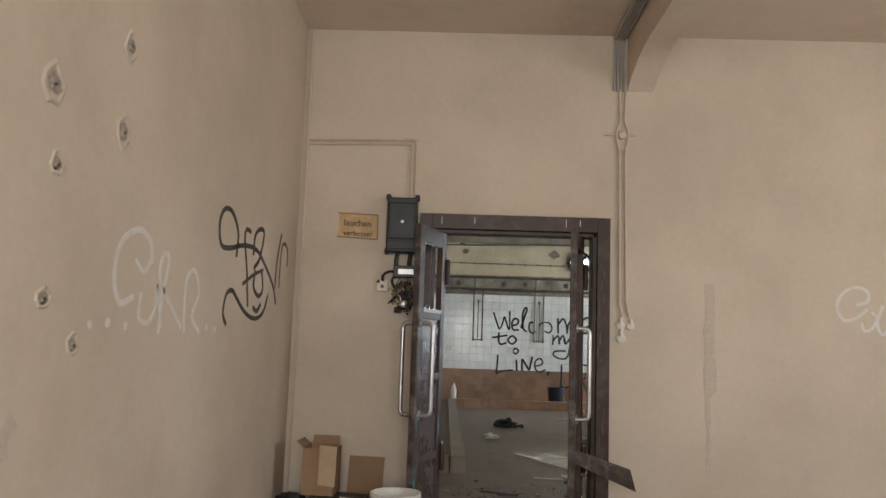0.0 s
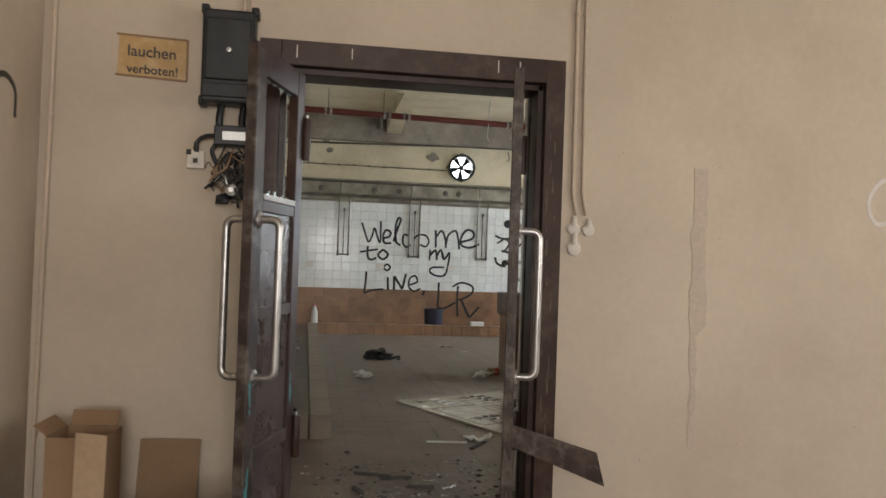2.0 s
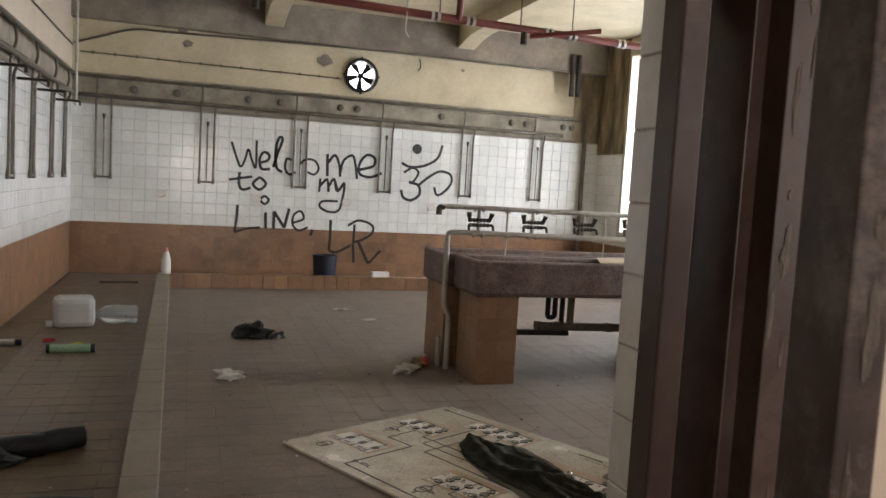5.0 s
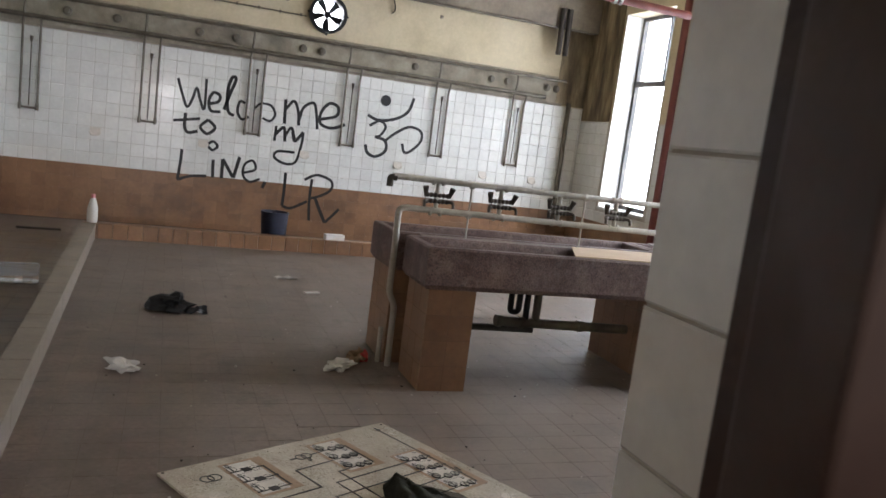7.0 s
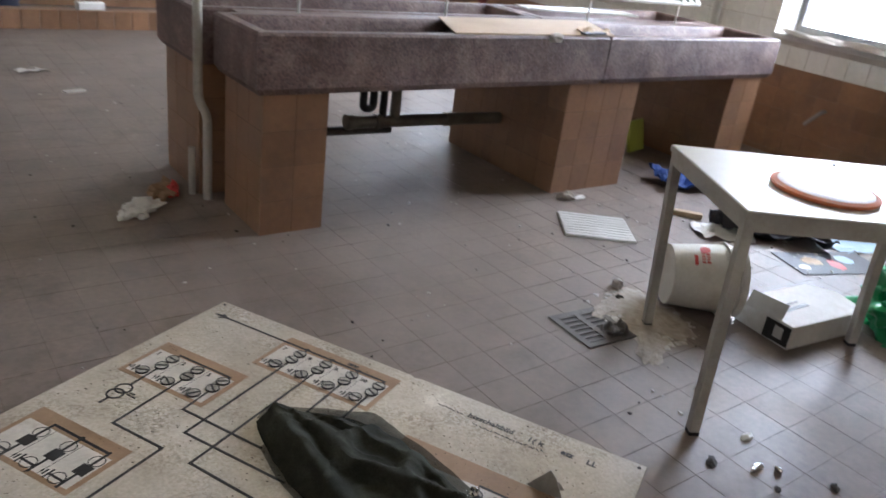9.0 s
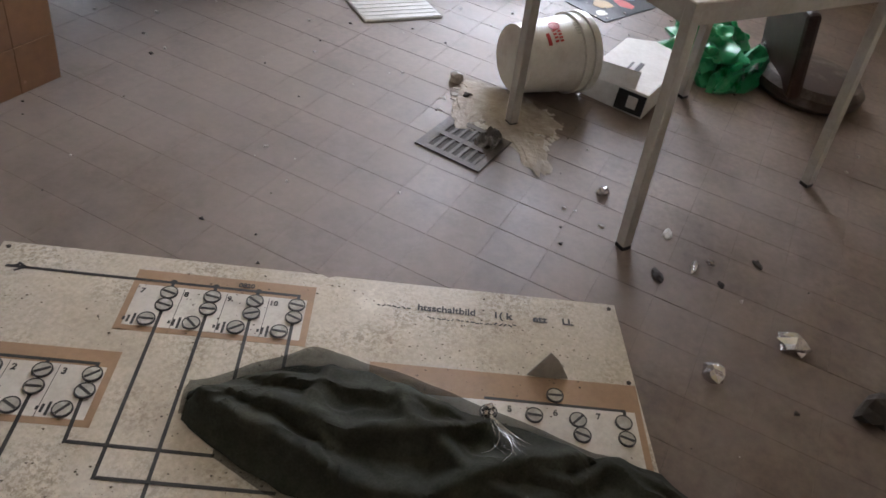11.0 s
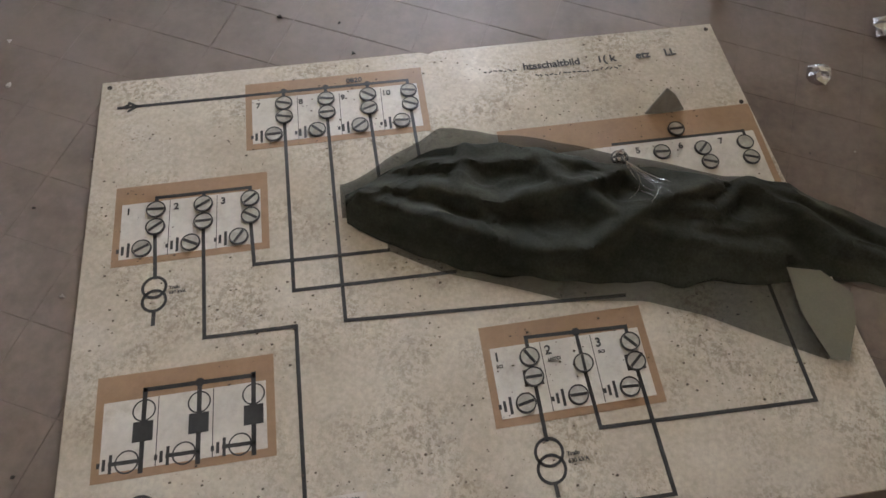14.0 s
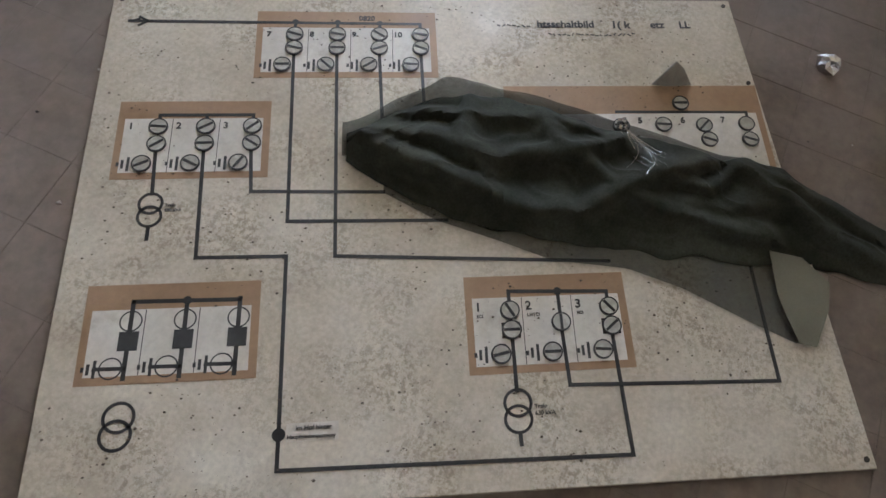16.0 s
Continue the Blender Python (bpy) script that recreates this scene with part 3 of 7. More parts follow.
for k in range(20):
    z = 0.35 + 1.75 * ((k * 0.618) % 1)
    w, h = rng.uniform(0.002, 0.008), rng.uniform(0.010, 0.060)
    part("paint_chip", lump(w, h, 0.0016, k + 5, 0.9, 2), BARE, frame_1).matrix_world = pose(rng.choice((1.612, 1.630, 1.645, 1.603)) + rng.uniform(-0.008, 0.008), 6.6822, z, 90)


def handle(sy):
    y = sy * 0.115
    return tube(bent([(0.535, sy * 0.02, 1.405), (0.535, y, 1.405), (0.535, y, 0.755), (0.535, sy * 0.02, 0.755)], 0.075, 7), 0.0165, 14)


def door_leaf(name, m, label, broken_low):
    d = thing(name, m, label, "door", kind="structure")
    part("stile", box(0, -0.023, 0.015, 0.095, 0.023, HT), BROWN, d, bevel=0.004)
    part("stile", box(WID - 0.105, -0.023, 0.015, WID, 0.023, HT), BROWN_WORN, d, "brown stile with paint worn off the edge", bevel=0.004)
    rails = ((HT - 0.12, HT), (0.015, 0.09)) if broken_low else ((HT - 0.12, HT), (1.44, 1.49), (0.99, 1.04), (0.40, 0.46), (0.015, 0.12))
    for z0, z1 in rails:
        part("rail", box(0.095, -0.0215, z0, WID - 0.105, 0.0215, z1), BROWN, d, bevel=0.004)
    if not broken_low:
        part("glazing_bead", boxes((0.096, -0.026, 1.49, WID - 0.106, -0.012, 1.515), (0.096, 0.012, 1.49, WID - 0.106, 0.026, 1.515)), LEG_P, d, "scraped pale glazing bead")
        rng = random.Random(name)
        for k in range(9):
            x = 0.10 + 0.044 * k
            h = rng.uniform(0.006, 0.03)
            top = k % 2
            z = HT - 0.12 if top else 1.515
            part("glass_stump", prism([(x, z), (x + 0.055, z), (x + 0.03 + rng.uniform(-0.02, 0.02), z + (-h if top else h))], -0.003, 0.003, Matrix(((1, 0, 0, 0), (0, 0, 1, 0), (0, 1, 0, 0), (0, 0, 0, 1)))), GLASS, d)
        part("panel", box(0.095, -0.008, 1.04, WID - 0.105, 0.008, 1.44), DOORPANEL, d)
        part("panel", box(0.095, -0.008, 0.46, WID - 0.105, 0.008, 0.99), DOORPANEL, d)
        part("kick_panel", box(0.095, -0.010, 0.12, WID - 0.105, 0.010, 0.40), DOORPANEL, d)
    for sy in ((1,) if broken_low else (-1, 1)):
        h = part("handle", handle(sy), CHROME, d, "scuffed aluminium tube handle", smooth=True)
        for z in (1.405, 0.755):
            part("rosette", lathe([(0.0, 0), (0.034, 0), (0.034, 0.006), (0.024, 0.012), (0.0, 0.012)], 20, Matrix.Translation((0.535, sy * 0.023, z)) @ pose(0, 0, 0, -90 * sy)), CHROME, h, smooth=True)
    for z in (1.72, 0.30):
        hg = part("hinge", lathe([(0, 0), (0.017, 0), (0.020, 0.012), (0.020, 0.19), (0.017, 0.2), (0, 0.2)], 14, Matrix.Translation((-0.004, 0.036, z))), BROWN, d, smooth=True)
        part("hinge_pin", lathe([(0, 0), (0.008, 0), (0.008, 0.016), (0, 0.018)], 10, Matrix.Translation((-0.004, 0.036, z + 0.2))), STEEL, hg)
    return d


leaf_l = door_leaf("door_1", pose(0.385, 6.735, 0, 0, 0, -107), "brown glazed double-door leaf with its glass smashed, standing open", False)
leaf_r = door_leaf("door_2", pose(1.488, 6.845, 0, 0, 0, -104), "brown double-door leaf standing open, worn at the edge, its panels and glass gone", True)
rng = random.Random(45)
for k in range(16):
    z = 0.12 + 1.9 * ((k * 0.618 + 0.2) % 1)
    c = part("paint_chip", lump(rng.uniform(0.012, 0.05), rng.uniform(0.003, 0.010), 0.0014, k + 9, 0.9, 2), BARE, leaf_r)
    c.matrix_basis = pose(WID, rng.uniform(-0.012, 0.012), z, 0, 90, 0)
put_l = lambda a, b, h: Vector((a, 0.0232 + h, b))
for seed, (x, z, w) in enumerate(((0.56, 0.30, 0.05), (0.55, 0.17, 0.09), (0.565, 0.66, 0.03), (0.50, 0.10, 0.07), (0.06, 0.62, 0.03))):
    bm = bmesh.new()
    rng = random.Random(seed)
    for k in range(7):
        zz = z + rng.uniform(-0.06, 0.06)
        add_ribbon(bm, [(x + rng.uniform(-w, w) * 0.4, zz), (x + rng.uniform(-w, w) * 0.4, zz + rng.uniform(0.01, 0.05))], rng.uniform(0.006, 0.018), put_l, 0.0008)
    part("paint_splash", bm, TEAL, leaf_l, "teal paint splash")
kp = prism([(0, 0), (0.425, -0.138), (0.467, -0.293), (0.012, -0.10)], -0.004, 0.004, Matrix(((1, 0, 0, 0), (0, 0, 1, 0), (0, 1, 0, 0), (0, 0, 0, 1))))
lone("kick_panel_loose", kp, BROWN_WORN, pose(1.345, 6.275, 0.558, 0, 0, 4), "loose brown kick panel hanging off the open door", "panel")

# ---- anteroom: ceiling line, conduits, fittings ----
put_d = lambda a, b, h: Vector((a, YD - h - 0.0005, b))
put_w = lambda a, b, h: Vector((XL + h + 0.0005, a, b))
put_n = lambda a, b, h: Vector((a, YF - 0.0095 - h, b))


def conduit(name, pts, r, n_clips, label):
    c = thing(name, pose(0, 0, 0), label, "conduit")
    part("tube", tube(bent(pts, 0.05), r, 8), PLASTER_TRIM, c, smooth=True)
    P = [Vector(p) for p in pts]
    total = sum((b - a).length for a, b in zip(P, P[1:]))
    for k in range(n_clips):
        d = total * (k + 0.6) / n_clips
        for a, b in zip(P, P[1:]):
            if d <= (b - a).length:
                q = a.lerp(b, d / (b - a).length)
                u = (b - a).normalized()
                part("clip", tube([q - u * 0.008, q + u * 0.008], r * 1.55, 8), PLASTER_TRIM, c)
                break
            d -= (b - a).length
    return c


PLASTER_TRIM = surf("cream_painted_conduit", [(0.50, 0.41, 0.31), (0.60, 0.49, 0.38)], 5, 0.55, 0.05, fine=40, stain=(0.36, 0.28, 0.2), stain_scale=5, stain_amount=0.4)
yc = YD - 0.014
conduit("corner_conduit", [(XL + 0.05, yc, ZC - 0.02), (XL + 0.05, yc, 2.0), (XL + 0.03, yc, 0.1)], 0.012, 5, "cream painted conduit in the room corner")
for o in (0, 0.035):
    conduit("wall_conduit", [(XL + 0.06, yc, 2.885 - o), (0.135 - o, yc, 2.905 - o), (0.135 - o, yc, 2.42)], 0.010, 4, "cream painted conduit leading to the fuse box")
for x, d in ((1.777, -1), (1.830, 1)):
    conduit("wall_conduit", [(x, yc, 3.36), (x - d * 0.010, yc, 3.10), (x + d * 0.022, yc, 3.03), (x + d * 0.022, yc, 2.95), (x - d * 0.004, yc, 2.87), (x + 0.01, yc, 1.62), (x + 0.035, yc, 1.52)], 0.0095, 6, "cream painted conduit beside the door")
lone("junction_box", lathe([(0, 0), (0.036, 0), (0.036, 0.022), (0.029, 0.03), (0, 0.031)], 24), PLASTER_TRIM, pose(1.803, YD, 2.99, 90), "round painted junction box on the wall", "junction box", smooth=True)
for x0, x1 in ((1.66, 1.735), (1.83, 1.91)):
    lone("conduit_stub", tube([(x0, yc, 2.99), (x1, yc, 2.99)], 0.009, 8), PLASTER_TRIM, pose(0, 0, 0), "short painted conduit stub at a junction box", "conduit", smooth=True)
for i in range(4):
    lone("ceiling_conduit", tube([(1.735 + 0.026 * i, yc + 0.0, 3.36), (1.735 + 0.026 * i, yc, ZC - 0.03), (1.735 + 0.026 * i, 3.2, ZC - 0.03)], 0.011, 8), LEG_P, pose(0, 0, 0), "grey conduit running up the wall and along the beam", "conduit", "ceiling conduits", smooth=True)
for x, z, w, h in ((1.80, 1.462, 0.034, 0.07), (1.88, 1.458, 0.034, 0.065), (1.805, 1.365, 0.038, 0.09)):
    sw = thing("switch_base", pose(x, YD, z), "pale bulb-shaped remains of a wall switch, cover gone", "switch", "switch remains")
    part("plate", lathe([(0, 0), (w, 0), (w * 0.95, 0.012), (w * 0.55, 0.018), (0, 0.018)], 20, pose(0, 0, -h * 0.2, 90)), LAMPW, sw, smooth=True)
    part("neck", lathe([(w * 0.5, 0), (w * 0.42, h * 0.6), (w * 0.3, h * 0.75), (0, h * 0.75)], 14, pose(0, -0.008, 0)), LAMPW, sw, smooth=True)
    part("tab", boxes((-w * 1.1, -0.012, -h * 0.12, w * 1.1, -0.001, h * 0.02)), MORTAR, sw)
patch = bmesh.new()
rng = random.Random(5)
left = [(2.458 + rng.uniform(-0.012, 0.012) + (0.0 if z > 0.95 else 0.012), z) for z in np.linspace(1.80, 0.30, 26)]
right = [(2.545 - (0.045 if z < 0.95 else 0) + rng.uniform(-0.01, 0.01), z) for z in np.linspace(0.30, 1.80, 26)]
tagged(part("filled_chase", prism(left + right, 0, 0.003, Matrix(((1, 0, 0, 0), (0, 0, -1, YD), (0, 1, 0, 0), (0, 0, 0, 1)))), MORTAR), "grey filled chase down the cream wall", "plaster patch", kind="structure")
for x, z in ((2.607, 1.81), (2.06, 1.86), (2.05, 1.45), (2.62, 1.43), (2.45, 1.40), (3.45, 0.42), (2.2, 0.25), (2.75, 0.33), (2.3, 2.6)):
    # a raised stud, coloured as the shade in a screw hole
    lone("wall_plug", lathe([(0, 0), (0.003, 0), (0.0038, 0.002), (0.0018, 0.002), (0.0018, 0.001), (0, 0.001)], 12), HOLE, pose(x, YD, z, 90), "small dark screw hole in the plaster", "hole", "screw holes")

# fuse box with its torn-out wiring
fuse = thing("fuse_box", pose(0.05, YD, 2.19), "black bakelite fuse box with torn-out wiring beneath", "fuse box")
part("case", box(-0.125, -0.13, -0.225, 0.115, -0.002, 0.215), BLACK, fuse, bevel=0.012)
part("cover", box(-0.108, -0.145, -0.12, 0.10, -0.13, 0.17), BLACK, fuse, bevel=0.01)
part("cover_band", box(-0.118, -0.140, -0.20, 0.108, -0.13, -0.135), BLACK, fuse, bevel=0.006)
for x in (-0.12, 0.11):
    for z in (0.20, -0.235):
        part("lug", box(x - 0.018, -0.10, z, x + 0.018, -0.01, z + 0.045), BLACK, fuse, bevel=0.008)
part("screw", lathe([(0, 0), (0.014, 0), (0.012, 0.008), (0, 0.009)], 12, Matrix.Translation((0, -0.145, 0.02)) @ pose(0, 0, 0, 90)), STEEL, fuse)
part("lower_terminal", box(-0.06, -0.10, -0.42, 0.11, -0.01, -0.325), BLACK, fuse, bevel=0.006)
part("terminal_plate", box(-0.02, -0.105, -0.395, 0.10, -0.10, -0.355), STEEL, fuse)
for x in (-0.035, 0.07):
    part("cable", tube(bent([(x, -0.05, -0.22), (x - 0.01, -0.06, -0.30), (x, -0.05, -0.36)], 0.03), 0.017, 10), BLACK, fuse, smooth=True)
part("cable", tube(curve_pts([(-0.03, -0.05, -0.37), (-0.10, -0.05, -0.375), (-0.14, -0.04, -0.40), (-0.145, -0.03, -0.45)]), 0.010, 8), BLACK, fuse, smooth=True)
part("cable", tube(curve_pts([(-0.03, -0.05, -0.39), (-0.07, -0.06, -0.44), (-0.05, -0.05, -0.50), (-0.02, -0.05, -0.55), (-0.07, -0.05, -0.60)]), 0.011, 8), BLACK, fuse, smooth=True)
rng = random.Random(8)
for k in range(40):
    a = Vector((rng.uniform(-0.04, 0.11), -0.05, rng.uniform(-0.56, -0.40)))
    b = a + Vector((rng.uniform(-0.05, 0.04), rng.uniform(-0.07, 0.01), rng.uniform(-0.10, -0.03)))
    c = b + Vector((rng.uniform(-0.05, 0.05), rng.uniform(-0.04, 0.03), rng.uniform(-0.07, 0.03)))
    e = c + Vector((rng.uniform(-0.05, 0.05), rng.uniform(-0.03, 0.03), rng.uniform(-0.06, 0.05)))
    part("wire", tube(curve_pts([a, b, c, e]), rng.choice((0.0025, 0.004, 0.006)), 6), rng.choice((BLACK, BLACK, BLACK, DIRT, DIRT, STEEL, CARD)), fuse)
for k in range(12):
    o = part("torn_switch", lump(0.035, 0.03, 0.035, k, 0.6, 2), rng.choice((BLACK, DIRT)), fuse)
    o.location = (rng.uniform(-0.01, 0.10), -0.06, rng.uniform(-0.70, -0.48))
part("spool", lathe([(0, 0), (0.028, 0), (0.028, 0.008), (0.012, 0.012), (0.012, 0.02), (0, 0.02)], 16, Matrix.Translation((0.03, -0.10, -0.63)) @ pose(0, 0, 0, 90)), STEEL, fuse, smooth=True)
sock = thing("wall_socket", pose(-0.10, YD, 1.705), "square pale wall socket with a plug and black lead", "socket")
part("plate", box(-0.042, -0.028, -0.045, 0.042, -0.001, 0.045), LAMPW, sock, bevel=0.006)
part("insert", box(-0.022, -0.036, -0.025, 0.022, -0.028, 0.02), WPLASTIC, sock, bevel=0.004)
# two flat dark tabs paint the shaded inside of the corner and pin hole
part("corner_shade", box(-0.043, -0.029, 0.02, -0.02, -0.0275, 0.046), DIRT, sock, "dark patch painted as the shaded inside of a broken-off corner")
part("pin_hole_shade", box(-0.010, -0.0372, -0.018, 0.012, -0.036, 0.004), DIRT, sock)
part("plug", tube([(0, -0.018, 0.04), (0, -0.018, 0.085)], [0.014, 0.010], 10), BLACK, sock, smooth=True)

# no-smoking sign
sign = thing("warning_sign", pose(0, 0, 0), "torn orange paper sign with black German lettering on the wall", "sign")
tex = bmesh.new()
add_ribbon(tex, [(-0.475, 2.185), (-0.165, 2.175)], 0.195, put_d, 0.002)
part("sheet", tex, SIGNP, sign)
for pts in ([(-0.485, 2.285), (-0.16, 2.275)], [(-0.485, 2.092), (-0.158, 2.078)], [(-0.16, 2.275), (-0.158, 2.08)]):
    bm = bmesh.new()
    add_ribbon(bm, pts, 0.010, put_d, 0.004)
    part("torn_edge", bm, CARD, sign)
put_s = lambda a, b, h: Vector((-0.435 + a, YD - 0.0026 - h, 2.185 + b - a * 0.03))
lettering("lettering", "lauchen", 0.074, put_s, INK, sign, 0.0009)
put_s2 = lambda a, b, h: Vector((-0.435 + a, YD - 0.0026 - h, 2.105 + b - a * 0.03))
lettering("lettering", "verboten!", 0.060, put_s2, INK, sign, 0.0008)


# sprayed tags
def sprayed(name, strokes, width, put, material, label, dots=(), n=5):
    g = thing(name, pose(0, 0, 0), label, "graffiti", kind="structure")
    rng = random.Random(name)
    for s in strokes:
        bm = bmesh.new()
        add_ribbon(bm, curve_pts([(a, b, 0) for a, b in s], n), width * rng.uniform(0.85, 1.15), put, 0.0012 + rng.uniform(0, 0.0008))
        part("stroke", bm, material, g)
    for a, b, r in dots:
        bm = bmesh.new()
        add_disc(bm, a, b, r, put, 0.0016)
        part("dot", bm, material, g)
    return g


sprayed("graffiti_tag", [
    [(5.18, 1.74), (5.19, 1.89), (5.05, 1.99), (4.9, 1.98), (4.83, 1.89), (4.88, 1.78), (5.05, 1.78), (5.34, 1.83), (5.64, 1.83), (5.92, 1.73), (6.13, 1.62), (6.22, 1.51)],
    [(5.47, 1.93), (5.36, 1.93), (5.34, 1.86), (5.42, 1.69), (5.45, 1.58), (5.49, 1.46)],
    [(5.55, 1.79), (5.57, 1.92), (5.69, 1.98), (5.79, 1.96), (5.71, 1.79), (5.58, 1.71)],
    [(5.34, 1.59), (5.59, 1.67), (5.82, 1.72)],
    [(5.62, 1.7), (5.6, 1.59), (5.73, 1.54), (5.83, 1.59), (5.78, 1.72)],
    [(5.06, 1.34), (4.99, 1.4), (5.03, 1.51), (5.14, 1.54), (5.24, 1.5), (5.44, 1.42), (5.68, 1.39), (5.88, 1.44), (5.98, 1.56)],
    [(6.17, 1.62), (6.19, 1.81), (6.29, 2.03)],
    [(6.29, 1.63), (6.31, 1.9), (6.39, 1.97), (6.51, 1.93), (6.52, 1.81)],
    [(5.61, 1.46), (5.71, 1.44), (5.8, 1.49)]], 0.028, put_w, SPRAY2, "black sprayed scribble on the cream wall")
sprayed("graffiti_white", [
    [(3.95, 1.58), (3.92, 1.67), (3.81, 1.71), (3.68, 1.67), (3.61, 1.59), (3.6, 1.48), (3.66, 1.4), (3.78, 1.43)],
    [(3.78, 1.58), (3.87, 1.54), (3.95, 1.61)],
    [(3.86, 1.45), (3.85, 1.35), (3.95, 1.33), (4.02, 1.4), (4.02, 1.5), (4.1, 1.31)],
    [(4.07, 1.28), (4.1, 1.46), (4.14, 1.62), (4.07, 1.63), (4.06, 1.51), (4.35, 1.31)],
    [(4.39, 1.29), (4.38, 1.53), (4.49, 1.6), (4.57, 1.49), (4.49, 1.37), (4.61, 1.29)]], 0.024, put_w, WSPRAY, "faint white sprayed word with dots on the cream wall",
    [(3.43, 1.31, 0.015), (3.57, 1.32, 0.02), (3.73, 1.31, 0.017), (4.72, 1.32, 0.017), (4.86, 1.31, 0.016)])
sprayed("graffiti_white_scroll", [
    [(3.65, 1.67), (3.74, 1.7), (3.74, 1.78), (3.65, 1.81), (3.55, 1.76), (3.5, 1.65), (3.55, 1.55), (3.65, 1.57), (3.74, 1.64)],
    [(3.69, 1.53), (3.71, 1.47), (3.77, 1.49), (3.81, 1.57), (3.77, 1.62)],
    [(3.86, 1.67), (3.81, 1.54), (3.84, 1.45), (3.88, 1.46), (3.96, 1.52), (4.0, 1.7)]], 0.026, put_d, WSPRAY, "white sprayed scroll on the cream wall")
sprayed("graffiti_smear", [[(2.80, 1.02), (2.92, 0.95), (3.0, 1.02)], [(2.86, 0.9), (2.98, 0.93)]], 0.06, put_w, MORTAR, "grey-blue smear on the cream wall")
for i, (y, z, w, h) in enumerate(((3.58, 2.41, 0.055, 0.05), (3.05, 2.08, 0.065, 0.06), (3.57, 2.06, 0.065, 0.05), (3.11, 1.83, 0.04, 0.04), (3.10, 1.39, 0.035, 0.04), (3.31, 1.24, 0.035, 0.04))):
    hole = thing("wall_hole", pose(XL, y, z, 0, 90, 0), "broken-out anchor hole in the cream plaster", "hole", "broken-out holes", kind="structure")
    rng = random.Random(i)
    ring = [(math.cos(a) * w * rng.uniform(0.75, 1.15), math.sin(a) * h * rng.uniform(0.75, 1.15)) for a in np.linspace(0, 2 * math.pi, 11)[:-1]]
    bm = bmesh.new()
    outer = [bm.verts.new((a * 1.25, b * 1.25, 0.001)) for a, b in ring]
    lip = [bm.verts.new((a, b, 0.007)) for a, b in ring]
    inner = [bm.verts.new((a * 0.7, b * 0.7, 0.002)) for a, b in ring]
    for k in range(10):
        j = (k + 1) % 10
        bm.faces.new((outer[k], outer[j], lip[j], lip[k]))
        bm.faces.new((lip[k], lip[j], inner[j], inner[k]))
    part("rim", bm, MORTAR, hole)
    # dark lump on the uncut wall: the recess's shade put into its colour
    part("core", lump(w * 0.45, h * 0.55, 0.006, i, 0.9, 2), HOLE, hole)
    part("stub", box(-0.005, -0.022, 0, 0.004, 0.004, 0.012, m=pose(0, 0, 0, 18, 10, 20 * i)), DIRT, hole)

# things on the anteroom floor
cb = thing("cardboard_box", pose(-0.50, 6.46, 0.152, 0, 0, -4), "open brown cardboard box with raised flaps on top of another box", "box")
part("body", boxes((-0.07, -0.12, 0, 0.16, -0.116, 0.33), (-0.07, 0.116, 0, 0.16, 0.12, 0.33), (-0.07, -0.116, 0, -0.066, 0.116, 0.33), (0.156, -0.116, 0, 0.16, 0.116, 0.33), (-0.066, -0.116, 0, 0.156, 0.116, 0.005)), CARD, cb)
part("flap", box(0, -0.004, 0, 0.13, 0, 0.285, m=Matrix.Translation((0.05, -0.124, 0.075)) @ pose(0, 0, 0, 4, 3, -8)), CARD_L, cb, "pale inner side of a box flap")
part("flap", box(0, 0, 0, 0.20, 0.07, 0.004, m=Matrix.Translation((-0.06, 0.12, 0.33)) @ pose(0, 0, 0, 62)), CARD, cb)
part("flap", box(-0.07, -0.11, 0, 0, 0.11, 0.004, m=Matrix.Translation((-0.07, 0, 0.33)) @ pose(0, 0, 0, 0, 40, 0)), CARD, cb)
lone("flat_cardboard", box(-0.135, -0.004, 0, 0.135, 0.004, 0.375), CARD, pose(-0.165, 6.71, 0.005, -10, 2, 5), "flattened cardboard leaning on the wall", "cardboard")
bb = thing("black_carton", pose(-0.28, 6.34, 0, 0, 0, -12), "black printed carton with white symbols", "box")
part("body", box(-0.22, -0.16, 0, 0.17, 0.16, 0.150), BLACK, bb, bevel=0.004)
for x in (-0.04, 0.03, 0.10):
    part("symbol", boxes((x, -0.1615, 0.06, x + 0.05, -0.1605, 0.068), (x, -0.1615, 0.115, x + 0.05, -0.1605, 0.123), (x, -0.1615, 0.068, x + 0.006, -0.1605, 0.115), (x + 0.044, -0.1615, 0.068, x + 0.05, -0.1605, 0.115), (x + 0.018, -0.1615, 0.075, x + 0.032, -0.1605, 0.108)), PAPER, bb)
part("torn_label", sheet(0.16, 0.10, 3, 0.01), PAPER, bb).location = (0.09, -0.10, 0.152)


def pail(name, m, r0, r1, h, label, mat):
    b = thing(name, m, label, "bucket")
    part("body", lathe([(0, 0.0), (r0, 0.0), (r1, h - 0.03), (r1 + 0.008, h - 0.03), (r1 + 0.008, h), (r1 - 0.002, h), (r1 - 0.006, h - 0.03), (r0 - 0.004, 0.006), (0, 0.006)], 36), mat, b, smooth=True)
    part("rib", lathe([(r1 - 0.004, h - 0.075), (r1 + 0.006, h - 0.072), (r1 + 0.006, h - 0.065), (r1 - 0.002, h - 0.06)], 36), mat, b, smooth=True)
    part("bail", tube([(math.cos(a) * (r1 + 0.012), math.sin(a) * 0.10 - 0.02 + 0 * a, h - 0.05 - 0.14 * math.sin(a)) for a in np.linspace(0, math.pi, 14)], 0.003, 6), STEEL, b)
    return b


